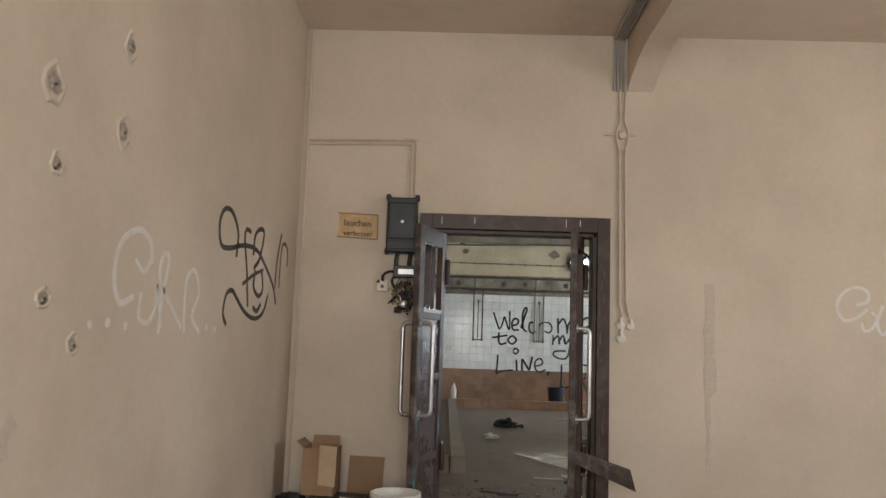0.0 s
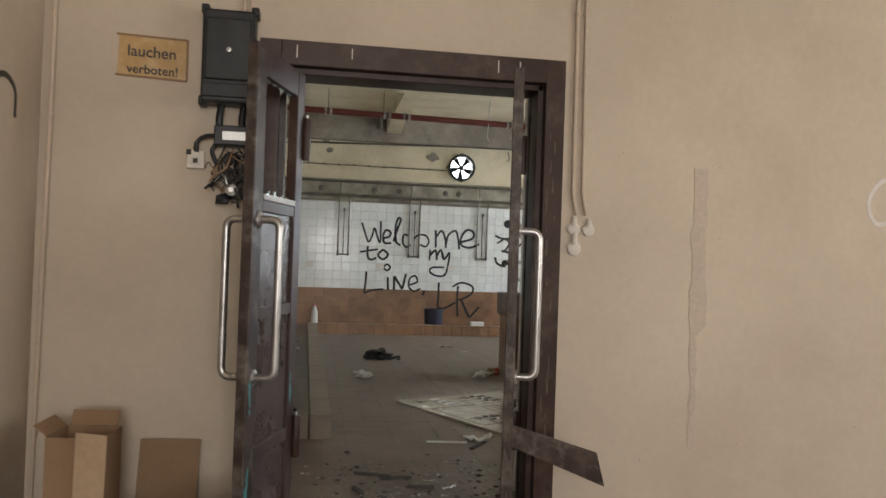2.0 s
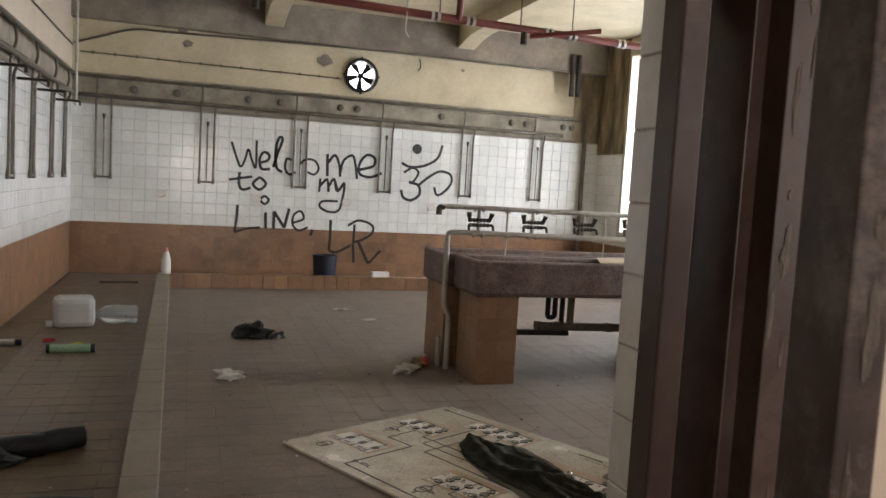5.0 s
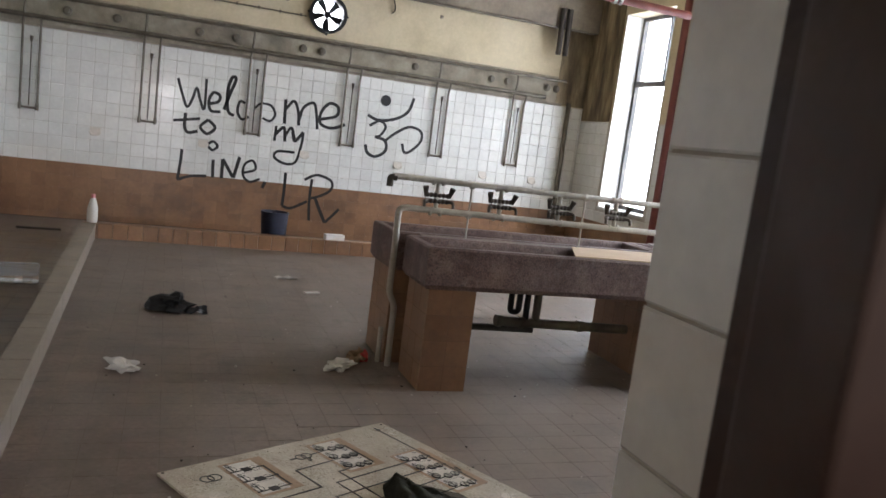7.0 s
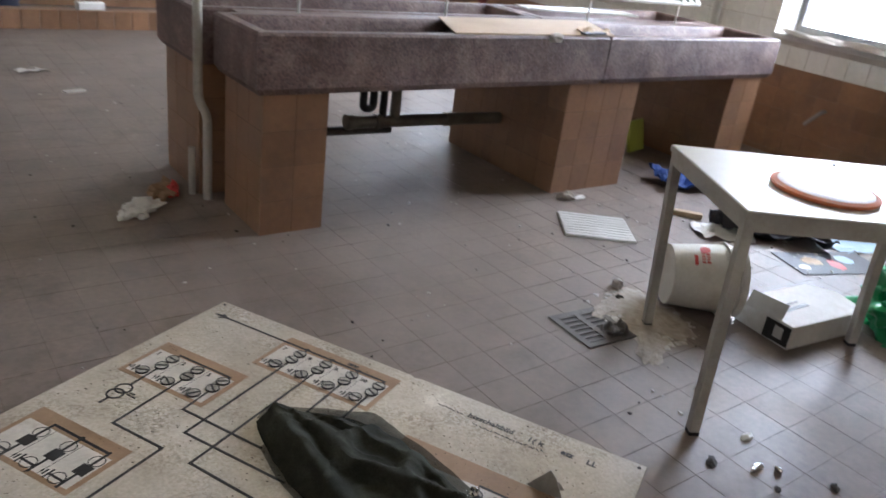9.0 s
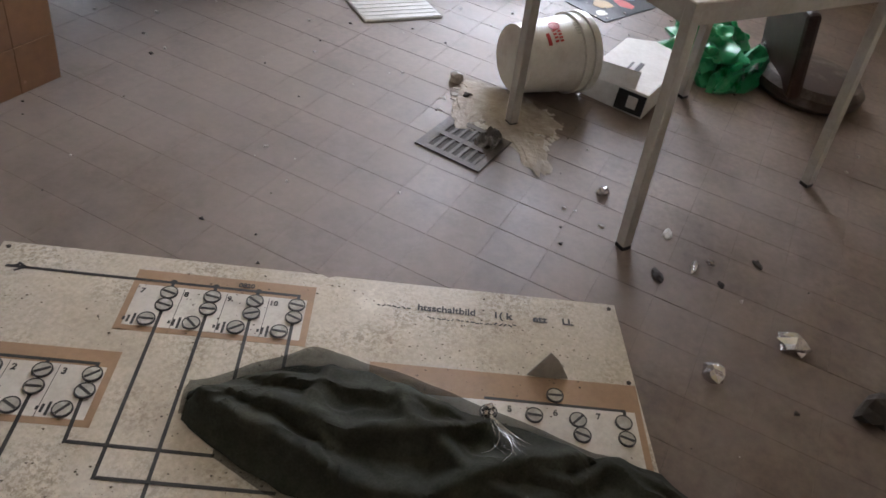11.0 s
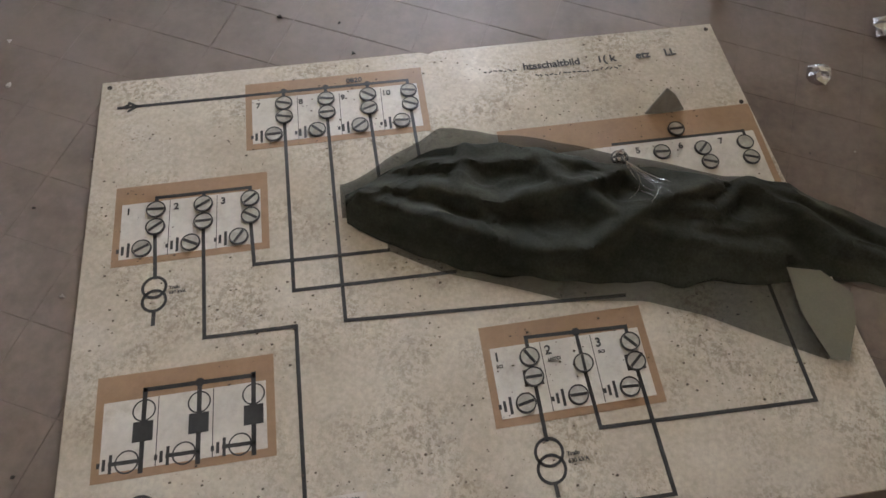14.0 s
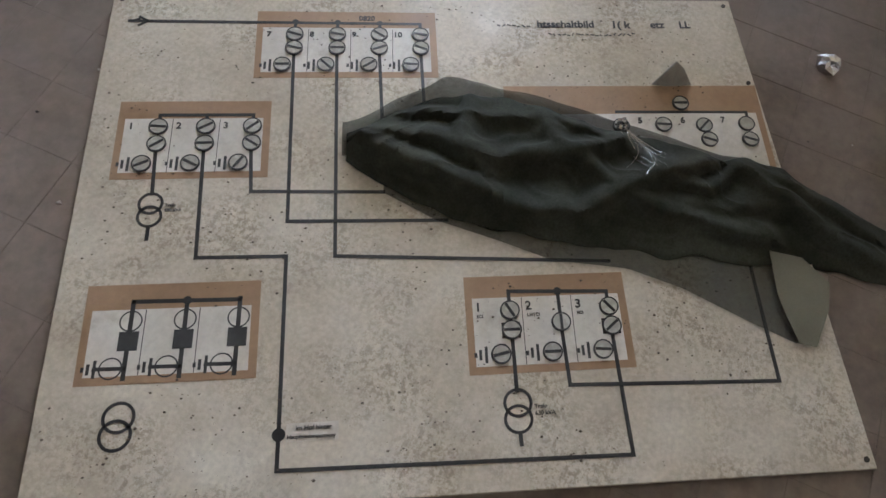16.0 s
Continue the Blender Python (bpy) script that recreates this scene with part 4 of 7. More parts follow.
pail("white_bucket", pose(0.14, 5.86, 0), 0.135, 0.160, 0.29, "dirty white plastic paint bucket on the floor", WPLASTIC)
for i, (x, y, rx, ry, rz) in enumerate(((-0.62, 6.22, 0.13, 0.15, 0.07), (-0.52, 5.98, 0.14, 0.12, 0.05), (-0.70, 6.55, 0.08, 0.13, 0.08))):
    lone("rubbish_bag", lump(rx, ry, rz, i + 4, 0.5), BLACK, pose(x, y, 0, 0, 0, 40 * i), "crumpled black rubbish bag in the corner", "bag", "black rubbish bags")
rng = random.Random(21)
for i, (x, y, w, d, mt) in enumerate(((1.95, 6.62, 0.32, 0.09, PAPER), (2.05, 6.50, 0.2, 0.1, PAPER), (2.72, 6.60, 0.30, 0.2, WPLASTIC), (2.95, 6.55, 0.14, 0.12, FOIL), (1.75, 6.45, 0.16, 0.08, GLASS))):
    lone("litter_sheet", sheet(w, d, i + 30, 0.06, 8), mt, pose(x, y, 0.001, 0, 0, rng.uniform(-40, 40)), "crumpled litter lying along the wall", "litter", "litter along the wall")


def scatter(name, n, x0, x1, y0, y1, lo, hi, material, label, seed, z=0.0005, flat=0.4):
    """Fine debris, joined."""
    rng = random.Random(seed)
    verts, faces = [], []
    for _ in range(n):
        x, y = rng.gauss((x0 + x1) / 2, (x1 - x0) / 3.5), rng.gauss((y0 + y1) / 2, (y1 - y0) / 3.5)
        if not (x0 < x < x1 and y0 < y < y1):
            continue
        r, h, k0, c = rng.uniform(lo, hi), 0, len(verts), rng.randint(3, 5)
        a0 = rng.uniform(0, 6.28)
        h = r * flat * rng.uniform(0.3, 1)
        rr = [r * rng.uniform(0.4, 1) for _ in range(c)]
        for zz, s in ((z, 1), (z + h, 0.75)):
            for k in range(c):
                verts.append((x + rr[k] * s * math.cos(a0 + 6.283 * k / c), y + rr[k] * s * math.sin(a0 + 6.283 * k / c), zz))
        faces.append([k0 + c + k for k in range(c)])
        for k in range(c):
            faces.append([k0 + k, k0 + (k + 1) % c, k0 + c + (k + 1) % c, k0 + c + k])
    me = bpy.data.meshes.new(name)
    me.from_pydata(verts, [], faces)
    me.materials.append(material)
    return tagged(new(name, me), label, "debris", kind="stuff")


scatter("glass_shards", 170, 0.45, 1.75, 6.0, 7.8, 0.006, 0.035, GLASS, "broken glass strewn in the doorway", 1, flat=0.12)
scatter("dark_debris", 120, 0.4, 2.2, 5.9, 8.0, 0.005, 0.03, DIRT, "dark splinters and dirt in the doorway", 2)
scatter("wall_debris", 90, 1.7, 6.0, 6.35, 6.82, 0.006, 0.03, DIRT, "dark rubbish along the foot of the wall", 3, flat=0.7)
scatter("crumbs", 260, 0.7, 6.5, 8.2, 15.0, 0.003, 0.013, RUBBLE, "pale crumbs of plaster on the tiled floor", 4, flat=0.7)
scatter("dark_crumbs", 200, 0.7, 6.5, 7.6, 14.0, 0.003, 0.012, DIRT, "dark crumbs of dirt on the tiled floor", 5, flat=0.7)
scatter("strip_debris", 60, -0.78, 0.4, 8.6, 16.6, 0.004, 0.018, RUBBLE, "crumbs on the floor of the shower strip", 6)
scatter("cement_spill", 420, 3.66, 4.0, 9.3, 9.75, 0.006, 0.03, RUBBLE, "spilt cement beside the drain", 7, flat=0.12)
scatter("rubble", 120, 4.4, 6.3, 8.8, 10.6, 0.004, 0.02, RUBBLE, "pale rubble beneath the windows", 9, flat=0.6)
for i, (x, y, l, a) in enumerate(((0.85, 7.45, 0.22, 70), (0.98, 7.38, 0.18, 95), (1.62, 8.14, 0.24, -35), (1.10, 7.2, 0.15, 80), (0.75, 7.15, 0.12, 20))):
    lone("splinter", box(-0.012, -l / 2, 0, 0.012, l / 2, 0.014, m=pose(0, 0, 0, 0, 0, a)), DIRT, pose(x, y, 0.001), "dark wooden splinter on the floor", "splinter", "splinters on the floor")
lone("pale_strip", box(-0.14, -0.02, 0, 0.14, 0.02, 0.006), PAPER, pose(1.42, 8.25, 0.001, 0, 0, -5), "pale broken strip on the floor", "strip")
lone("paper_scrap", sheet(0.2, 0.10, 77, 0.05, 8), PAPER, pose(1.66, 8.3, 0.001, 0, 0, 20), "crumpled pale paper on the floor", "paper")


scatter("glass_debris", 260, 0.35, 1.75, 6.05, 7.75, 0.006, 0.030, GLASS, "broken glass strewn across the threshold", 71, flat=0.15)
scatter("wood_debris", 130, 0.30, 1.75, 6.0, 7.8, 0.006, 0.028, DIRT, "dark splinters strewn across the threshold", 72, flat=0.3)
scatter("plaster_debris", 110, 0.30, 1.9, 5.9, 7.9, 0.004, 0.018, RUBBLE, "pale crumbs strewn across the threshold", 73, flat=0.5)

# ---- curbs of the shower strip ----
curb = thing("shower_curb", pose(0, 0, 0), "worn tiled curb round the shower strip", "curb", kind="structure")
for k in range(24):
    y0, y1 = 8.36 + k * 0.302, 8.36 + (k + 1) * 0.302 - 0.002
    x0, x1 = 0.625 - (y0 - 8.36) * 0.0172, 0.625 - (y1 - 8.36) * 0.0172
    part("curb_block", prism([(x0 - 0.145, y0), (x0, y0), (x1, y1), (x1 - 0.145, y1)], -0.012, 0.163 + 0.001 * (k % 3)), CURB, curb, bevel=0.003)
for k in range(8):
    part("curb_block", prism([(XL + k * 0.16, 8.36), (XL + k * 0.16 + 0.156, 8.36), (XL + k * 0.16 + 0.156, 8.51), (XL + k * 0.16, 8.51)], -0.012, 0.16), CURB, curb, bevel=0.008)
for k in range(42):
    x0 = 0.36 + k * 0.157
    part("curb_tile", box(x0, 15.602, -0.012, x0 + 0.153, 15.75, 0.168), OTILE, curb, bevel=0.005)

# ---- wash trough ----
trough = thing("wash_trough", pose(0, 0, 0), "long double wash trough of reddish terrazzo on ochre tiled piers", "sink")
TX0, TX1, TY0, TY1, TZ0, TZ1, TM = 2.655, 6.40, 10.77, 11.87, 0.645, 0.905, 11.30


def basin(x0, x1, y0, y1):
    """One open trough with sloping inner sides and a rounded lip."""
    bm = bmesh.new()
    w = 0.055
    rings = [[(x0 + d, y0 + d, z), (x1 - d, y0 + d, z), (x1 - d, y1 - d, z), (x0 + d, y1 - d, z)] for d, z in ((0.02, TZ0), (0.0, TZ0 + 0.03), (0.0, TZ1 - 0.012), (0.010, TZ1), (w, TZ1), (w + 0.008, TZ1 - 0.012), (w + 0.05, TZ0 + 0.08))]
    vs = [[bm.verts.new(p) for p in r] for r in rings]
    for a, b in zip(vs, vs[1:]):
        for k in range(4):
            bm.faces.new((a[k], a[(k + 1) % 4], b[(k + 1) % 4], b[k]))
    bm.faces.new(vs[0][::-1])
    bm.faces.new(vs[-1])
    return bm


for x0, x1 in ((TX0, 4.715), (4.722, TX1)):
    part("basin", basin(x0, x1, TY0, TM - 0.05), GRANITE, trough)
    part("basin", basin(x0 - (0.06 if x0 == TX0 else 0), x1, TM + 0.05, TY1), GRANITE, trough)
part("spine", box(TX0 + 0.12, TM - 0.049, TZ0 + 0.02, TX1, TM + 0.049, TZ1 - 0.004), GRANITE, trough)
part("chipped_lip", lump(0.05, 0.03, 0.03, 3, 0.5, 2), RUBBLE, trough).location = (4.30, TY0 + 0.01, TZ1 - 0.028)


def slab_mesh(name, w, h, t, ch=0.003):
    """A tile: local x and y in its face, z outwards, with a chamfered edge."""
    v, f = [], []
    for d, z in ((0, 0), (0, t - ch), (ch, t)):
        v += [(d, d, z), (w - d, d, z), (w - d, h - d, z), (d, h - d, z)]
    for r in (0, 4):
        for k in range(4):
            f.append((r + k, r + (k + 1) % 4, r + 4 + (k + 1) % 4, r + 4 + k))
    f.append((8, 9, 10, 11))
    me = bpy.data.meshes.new(name)
    me.from_pydata(v, [], f)
    return me


def tiling(parent, nx, ny, pitch_x, pitch_y, m, near, mats, t=0.008, gap=0.004, shift=0.0, skip=None, wx=None, hy=None, name="tile", jitter=0.0, ch=0.003):
    """A field of tiles laid from m (x, y in the face): those for which near() holds are objects, the rest one mesh."""
    me = slab_mesh(name, pitch_x - gap, pitch_y - gap, t, ch)
    me.materials.append(mats[0])
    verts, faces = [], []
    base = [tuple(v.co) for v in me.vertices]
    fs = [tuple(p.vertices) for p in me.polygons]
    rng = random.Random(nx * 31 + ny)
    for j in range(ny):
        for i in range(nx):
            x, y = i * pitch_x + (shift if j % 2 else 0), j * pitch_y
            sx = 1 if wx is None else min(1, (wx - x) / (pitch_x - gap))
            sy = 1 if hy is None else min(1, (hy - y) / (pitch_y - gap))
            if sx <= 0.05 or sy <= 0.05 or (skip and skip(x + pitch_x / 2, y + pitch_y / 2)):
                continue
            q = m @ Matrix.Translation((x, y, rng.uniform(-jitter, jitter))) @ Matrix.Diagonal((sx, sy, 1, 1))
            if near(x, y):
                o = new(name, me)
                o.parent = parent
                o.matrix_basis = q
            else:
                k = len(verts)
                verts += [tuple(q @ Vector(p)) for p in base]
                faces += [tuple(k + a for a in p) for p in fs]
    if verts:
        mj = bpy.data.meshes.new(name + "_field")
        mj.from_pydata(verts, [], faces)
        mj.materials.append(mats[1])
        o = tagged(new(name + "_field", mj), kind="stuff")
        o.parent = parent


FACE_S = Matrix(((1, 0, 0, 0), (0, 0, -1, 0), (0, 1, 0, 0), (0, 0, 0, 1)))    # looks to -y
FACE_E = Matrix(((0, 0, 1, 0), (1, 0, 0, 0), (0, 1, 0, 0), (0, 0, 0, 1)))     # looks to +x
FACE_W = Matrix(((0, 0, -1, 0), (-1, 0, 0, 0), (0, 1, 0, 0), (0, 0, 0, 1)))   # looks to -x
YES = lambda x, y: True
NO = lambda x, y: False
for x0, x1, y0, y1 in ((2.70, 3.01, 10.81, 11.22), (2.63, 2.95, 11.38, 11.84), (4.50, 5.08, 10.81, 11.82), (6.02, 6.34, 10.81, 11.82)):
    pier = part("pier", box(x0 + 0.0012, y0 - 0.0068, 0, x1 - 0.0012, y1, TZ0 + 0.02), OGROUT, trough)
    n, k = round((x1 - x0) / 0.157), round((y1 - y0) / 0.155)
    tiling(pier, n, 4, (x1 - x0) / n, 0.161, Matrix.Translation((x0, y0, 0)) @ FACE_S, YES, (OTILE, OTILE_J), gap=0.0030, jitter=0.0006, ch=0.0008)
    tiling(pier, k, 4, (y1 - y0) / k, 0.161, Matrix.Translation((x0 + 0.008, y1, 0)) @ FACE_W, YES, (OTILE, OTILE_J), gap=0.0030, jitter=0.0006, ch=0.0008)

# taps over the trough
rack = thing("tap_rack", pose(0, 0, 0), "grey double water pipe with old mixing taps above the trough", "taps")
PZ1, PZ0 = 1.262, 1.062
part("upper_pipe", tube([(2.54, TM, PZ1 + 0.008), (6.14, TM, PZ1 - 0.008)], 0.020, 12), PIPE, rack, smooth=True)
part("pipe_end", tube(bent([(2.56, TM, PZ1), (2.52, TM, PZ1), (2.52, TM, PZ1 - 0.06)], 0.03), 0.023, 12), VALVE, rack, smooth=True)
part("lower_pipe", tube(bent([(6.13, TM, PZ0 - 0.02), (2.60, TM, PZ0 + 0.012), (2.60, TM, 0.50), (2.645, TM + 0.0, 0.42), (2.645, TM + 0.0, 0.0)], 0.05), 0.021, 12), PIPE, rack, smooth=True)
part("riser_stub", tube([(2.60, TM + 0.09, 0.0), (2.60, TM + 0.09, 0.24)], 0.017, 10), PIPE, rack, smooth=True)
for x in (3.09, 3.96, 5.06, 5.92):
    part("support_rod", tube([(x, TM, 0.90), (x, TM, PZ1)], 0.007, 8), PIPE, rack, smooth=True)
    for z in (PZ0, PZ1):
        part("collar", tube([(x - 0.014, TM, z), (x + 0.014, TM, z)], 0.026, 12), PIPE, rack, smooth=True)


def mixing_tap(x):
    z = (PZ0 + PZ1) / 2 - 0.005
    t = part("tap", tube([(x, TM, PZ1 - 0.01), (x, TM, z + 0.05), (x, TM, z + 0.03), (x, TM, z - 0.03), (x, TM, z - 0.05), (x, TM, PZ0)], [0.015, 0.015, 0.022, 0.022, 0.015, 0.015], 10), PIPE, rack, "grey tap body with dark valves", smooth=True)
    for zz in (z + 0.017, z - 0.022):
        n = 13
        part("valve_bar", tube([(x - 0.085 + 0.17 * k / (n - 1), TM - 0.012, zz) for k in range(n)], [0.012 + 0.006 * (k % 2) for k in range(n)], 10), VALVE, t, smooth=True)
    for sx in (-1, 1):
        part("knob", tube([(x + sx * 0.080, TM - 0.012, z + 0.005), (x + sx * 0.092, TM - 0.03, z + 0.055), (x + sx * 0.096, TM - 0.035, z + 0.07)], [0.012, 0.018, 0.020], 10), VALVE, t, smooth=True)
        part("outlet", tube(bent([(x + sx * 0.07, TM - 0.012, z - 0.02), (x + sx * 0.10, TM - 0.05, z - 0.02), (x + sx * 0.10, TM - 0.06, z - 0.06)], 0.02), 0.011, 8), VALVE, t, smooth=True)
    for zz in (PZ0, PZ1):
        for sx in (-0.035, 0.035):
            part("collar", tube([(x + sx - 0.007, TM, zz), (x + sx + 0.007, TM, zz)], 0.0255, 12), PIPE, t, smooth=True)


for x in (2.85, 3.31, 3.76, 4.22, 4.80, 5.23, 5.70, 6.03):
    mixing_tap(x)
waste = thing("waste_pipe", pose(0, 0, 0), "old grey waste pipe with a trap beneath the trough", "pipe")
part("main_pipe", tube([(3.42, 11.35, 0.33), (4.55, 11.35, 0.30)], 0.035, 14), OLDPIPE, waste, smooth=True)
part("lower_run", tube([(2.95, 11.42, 0.27), (3.75, 11.42, 0.255)], 0.025, 12), DIRT, waste, smooth=True)
part("trap", tube(bent([(3.52, 11.35, 0.66), (3.52, 11.35, 0.40), (3.585, 11.35, 0.40), (3.585, 11.35, 0.58), (3.65, 11.35, 0.58), (3.65, 11.35, 0.34)], 0.04), 0.022, 12), BLACK, waste, smooth=True)
part("branch", tube(bent([(3.73, 11.35, 0.66), (3.73, 11.35, 0.34)], 0.04), 0.030, 12), OLDPIPE, waste, smooth=True)
for x in (3.44, 3.62, 4.1):
    part("coupling", tube([(x - 0.02, 11.35, 0.33 - (x - 3.42) * 0.0265), (x + 0.02, 11.35, 0.33 - (x - 3.42) * 0.0265)], 0.042, 14), OLDPIPE, waste, smooth=True)
lone("cardboard_sheet", prism([(3.66, 10.80), (4.76, 10.79), (5.02, 11.27), (3.88, 11.25)], 0, 0.006), CARD_L, pose(0, 0, 0.9055), "pale cardboard sheet lying across the trough", "cardboard")
lone("torn_cardboard", sheet(0.22, 0.12, 12, 0.03, 8), CARD_L, pose(4.66, 10.87, 0.913, 0, 0, 20), "torn curled piece of cardboard on the trough", "cardboard")
lone("black_scraper", box(-0.09, -0.02, 0, 0.09, 0.02, 0.012), BLACK, pose(4.60, 10.80, 0.913, 0, 0, 5), "flat black scraper on the trough edge", "tool", bevel=0.004)
lone("grey_plank", box(-0.45, -0.08, 0, 0.45, 0.08, 0.012), PIPE, pose(5.3, 11.62, 0.91, 0, 0, -10), "grey board resting across the rear basin", "board")

# ---- table ----
table = thing("side_table", pose(3.99, 8.995, 0, 0, 0, -32), "small cream table with grey square steel legs", "table")
TL, TW = 0.48, 0.335
part("tabletop", box(-TL, -TW, 0.732, TL, TW, 0.752), TABLE_P, table, bevel=0.004)
part("edge_strip", boxes((-TL - 0.002, -TW - 0.002, 0.728, TL + 0.002, -TW, 0.748), (-TL - 0.002, TW, 0.728, TL + 0.002, TW + 0.002, 0.748), (-TL - 0.002, -TW, 0.728, -TL, TW, 0.748), (TL, -TW, 0.728, TL + 0.002, TW, 0.748)), LEG_P, table)
for a in ((-TL + 0.03, -TW + 0.005, 0.685, TL - 0.03, -TW + 0.03, 0.732), (-TL + 0.03, TW - 0.03, 0.685, TL - 0.03, TW - 0.005, 0.732), (-TL + 0.005, -TW + 0.03, 0.685, -TL + 0.03, TW - 0.03, 0.732), (TL - 0.03, -TW + 0.03, 0.685, TL - 0.005, TW - 0.03, 0.732)):
    part("apron", box(*a), LEG_P, table)
LEAN_OUT = {(-1, -1): (-0.022, -0.09), (-1, 1): (0.05, -0.01), (1, 1): (0.0, -0.045), (1, -1): (0.0, -0.07)}    # bent, rickety legs
for sx in (-1, 1):
    for sy in (-1, 1):
        x, y = sx * (TL - 0.021), sy * (TW - 0.021)
        kx, ky = LEAN_OUT[(sx, sy)]
        lean = Matrix(((1, 0, -kx / 0.732, kx), (0, 1, -ky / 0.732, ky), (0, 0, 1, 0), (0, 0, 0, 1)))
        lg = part("leg", box(x - 0.018, y - 0.018, 0.012, x + 0.018, y + 0.018, 0.732, m=lean), LEG_P, table, bevel=0.004)
        part("foot", box(x - 0.017, y - 0.017, 0, x + 0.017, y + 0.017, 0.012, m=lean), BLACK, lg)
DRIED = surf("dried_white_paint", [(0.50, 0.40, 0.33), (0.62, 0.55, 0.49), (0.68, 0.64, 0.60)], 12, 0.5, 0.3, stain=(0.42, 0.26, 0.17), stain_scale=14, stain_amount=0.5)
lid = thing("bucket_lid", pose(3.865, 8.985, 0.752), "orange plastic bucket lid with spilt white paint on the table", "lid")
part("rim", lathe([(0.11, 0.0), (0.165, 0.0), (0.172, 0.006), (0.172, 0.014), (0.155, 0.020), (0.15, 0.014), (0, 0.014)], 44), ORANGE, lid, smooth=True)
part("dried_paint", lathe([(0, 0.0235), (0.09, 0.0225), (0.147, 0.0215), (0.153, 0.019), (0.150, 0.0145)], 40), DRIED, lid, "dried white paint", smooth=True)
rng = random.Random(4)
for k in range(6):
    lone("table_crumb", lump(0.012, 0.006, 0.004, k, 0.5, 1), DIRT, pose(3.99 + rng.uniform(-0.3, 0.3), 8.995 + rng.uniform(-0.2, 0.25), 0.752), "dark crumb on the table top", "crumb", "crumbs on the table")

# ---- diagram board on the floor ----
BX, BY, E1, E2 = 2.331, 10.271, (0.4666, -0.8845), (-0.9058, -0.4237)
board = thing("diagram_board", pose(BX, BY, 0), "large dirty white board with a circuit diagram on the floor", "board")
BT = 0.014


def put_b(u, v, h=0.0):
    return Vector((u * E1[0] + v * E2[0], u * E1[1] + v * E2[1], BT + h))


def quad_plate(pts, z0, z1):
    bm = bmesh.new()
    lo = [bm.verts.new(put_b(u, v, z0)) for u, v in pts]
    hi = [bm.verts.new(put_b(u, v, z1)) for u, v in pts]
    bm.faces.new(lo)
    bm.faces.new(hi)
    for k in range(len(pts)):
        bm.faces.new((lo[k], lo[(k + 1) % len(pts)], hi[(k + 1) % len(pts)], hi[k]))
    return bm


part("plate", quad_plate([(0, 0), (0.80, 0.001), (0.818, 0.010), (0.835, 0.002), (1.604, 0), (1.664, 1.255), (0.004, 1.238)], -BT + 0.001, 0), BOARD, board, bevel=0.002)
for u, v in ((0.02, 0.02), (1.585, 0.02), (1.60, 0.28), (1.645, 1.235), (0.02, 1.22)):
    bm = bmesh.new()
    add_disc(bm, u, v, 0.006, put_b, 0.002, 10)
    part("nail", bm, DIRT, board)


def line(pts, w=0.008, h=0.0011):
    bm = bmesh.new()
    for a, b in zip(pts, pts[1:]):
        d = Vector((b[0] - a[0], b[1] - a[1], 0)).normalized() * w * 0.5
        add_ribbon(bm, [(a[0] - d.x, a[1] - d.y), (b[0] + d.x, b[1] + d.y)], w, put_b, h)
        h += 0.0001
    part("diagram_line", bm, INK, board)


def disc(u, v, r=0.019, angle=None, parent=None):
    """A clear round switch symbol with a dark rim and slot."""
    bm = bmesh.new()
    add_disc(bm, u, v, r, put_b, 0.005, 22)
    d = part("switch_disc", bm, DISC, parent or board)
    bm = bmesh.new()
    add_ribbon(bm, [(u + (r + 0.0008) * math.cos(a), v + (r + 0.0008) * math.sin(a)) for a in np.linspace(0, 2 * math.pi, 23)], 0.003, put_b, 0.0056)
    part("rim", bm, INK, d)
    if angle is not None:
        c, s = math.cos(radians(angle)) * r * 0.9, math.sin(radians(angle)) * r * 0.9
        bm = bmesh.new()
        add_ribbon(bm, [(u - c, v - s), (u + c, v + s)], 0.006, put_b, 0.006)
        part("slot", bm, INK, d)


def ring(u, v, r, w=0.006):
    bm = bmesh.new()
    add_ribbon(bm, [(u + r * math.cos(a), v + r * math.sin(a)) for a in np.linspace(0, 2 * math.pi, 29)], w, put_b, 0.0013)
    part("diagram_ring", bm, INK, board)


def earth(u, v):
    bm = bmesh.new()
    for du, hh in ((0.0, 0.018), (-0.012, 0.011), (-0.022, 0.005)):
        add_ribbon(bm, [(u + du, v - hh), (u + du, v + hh)], 0.006, put_b, 0.0014)
    part("earth_symbol", bm, INK, board)


def field(u0, v0, u1, v1, top=0.052, side=0.016, low=0.017):
    """A taped label: brown border with a pale paper inside."""
    f = part("taped_label", quad_plate([(u0, v0), (u1, v0), (u1 + 0.003, v1), (u0 + 0.003, v1)], 0, 0.0006), TAPE, board, "brown tape border round a pale paper label")
    part("paper", quad_plate([(u0 + side, v0 + top), (u1 - side, v0 + top), (u1 - side + 0.002, v1 - low), (u0 + side + 0.002, v1 - low)], 0.0006, 0.001), PAPERW, f)
    return f


def label_text(text, u, v, size, bold=0.0005):
    lettering("lettering", text, size, lambda a, b, h: put_b(u + a, v - b, 0.0012 + h), INK, board, bold)


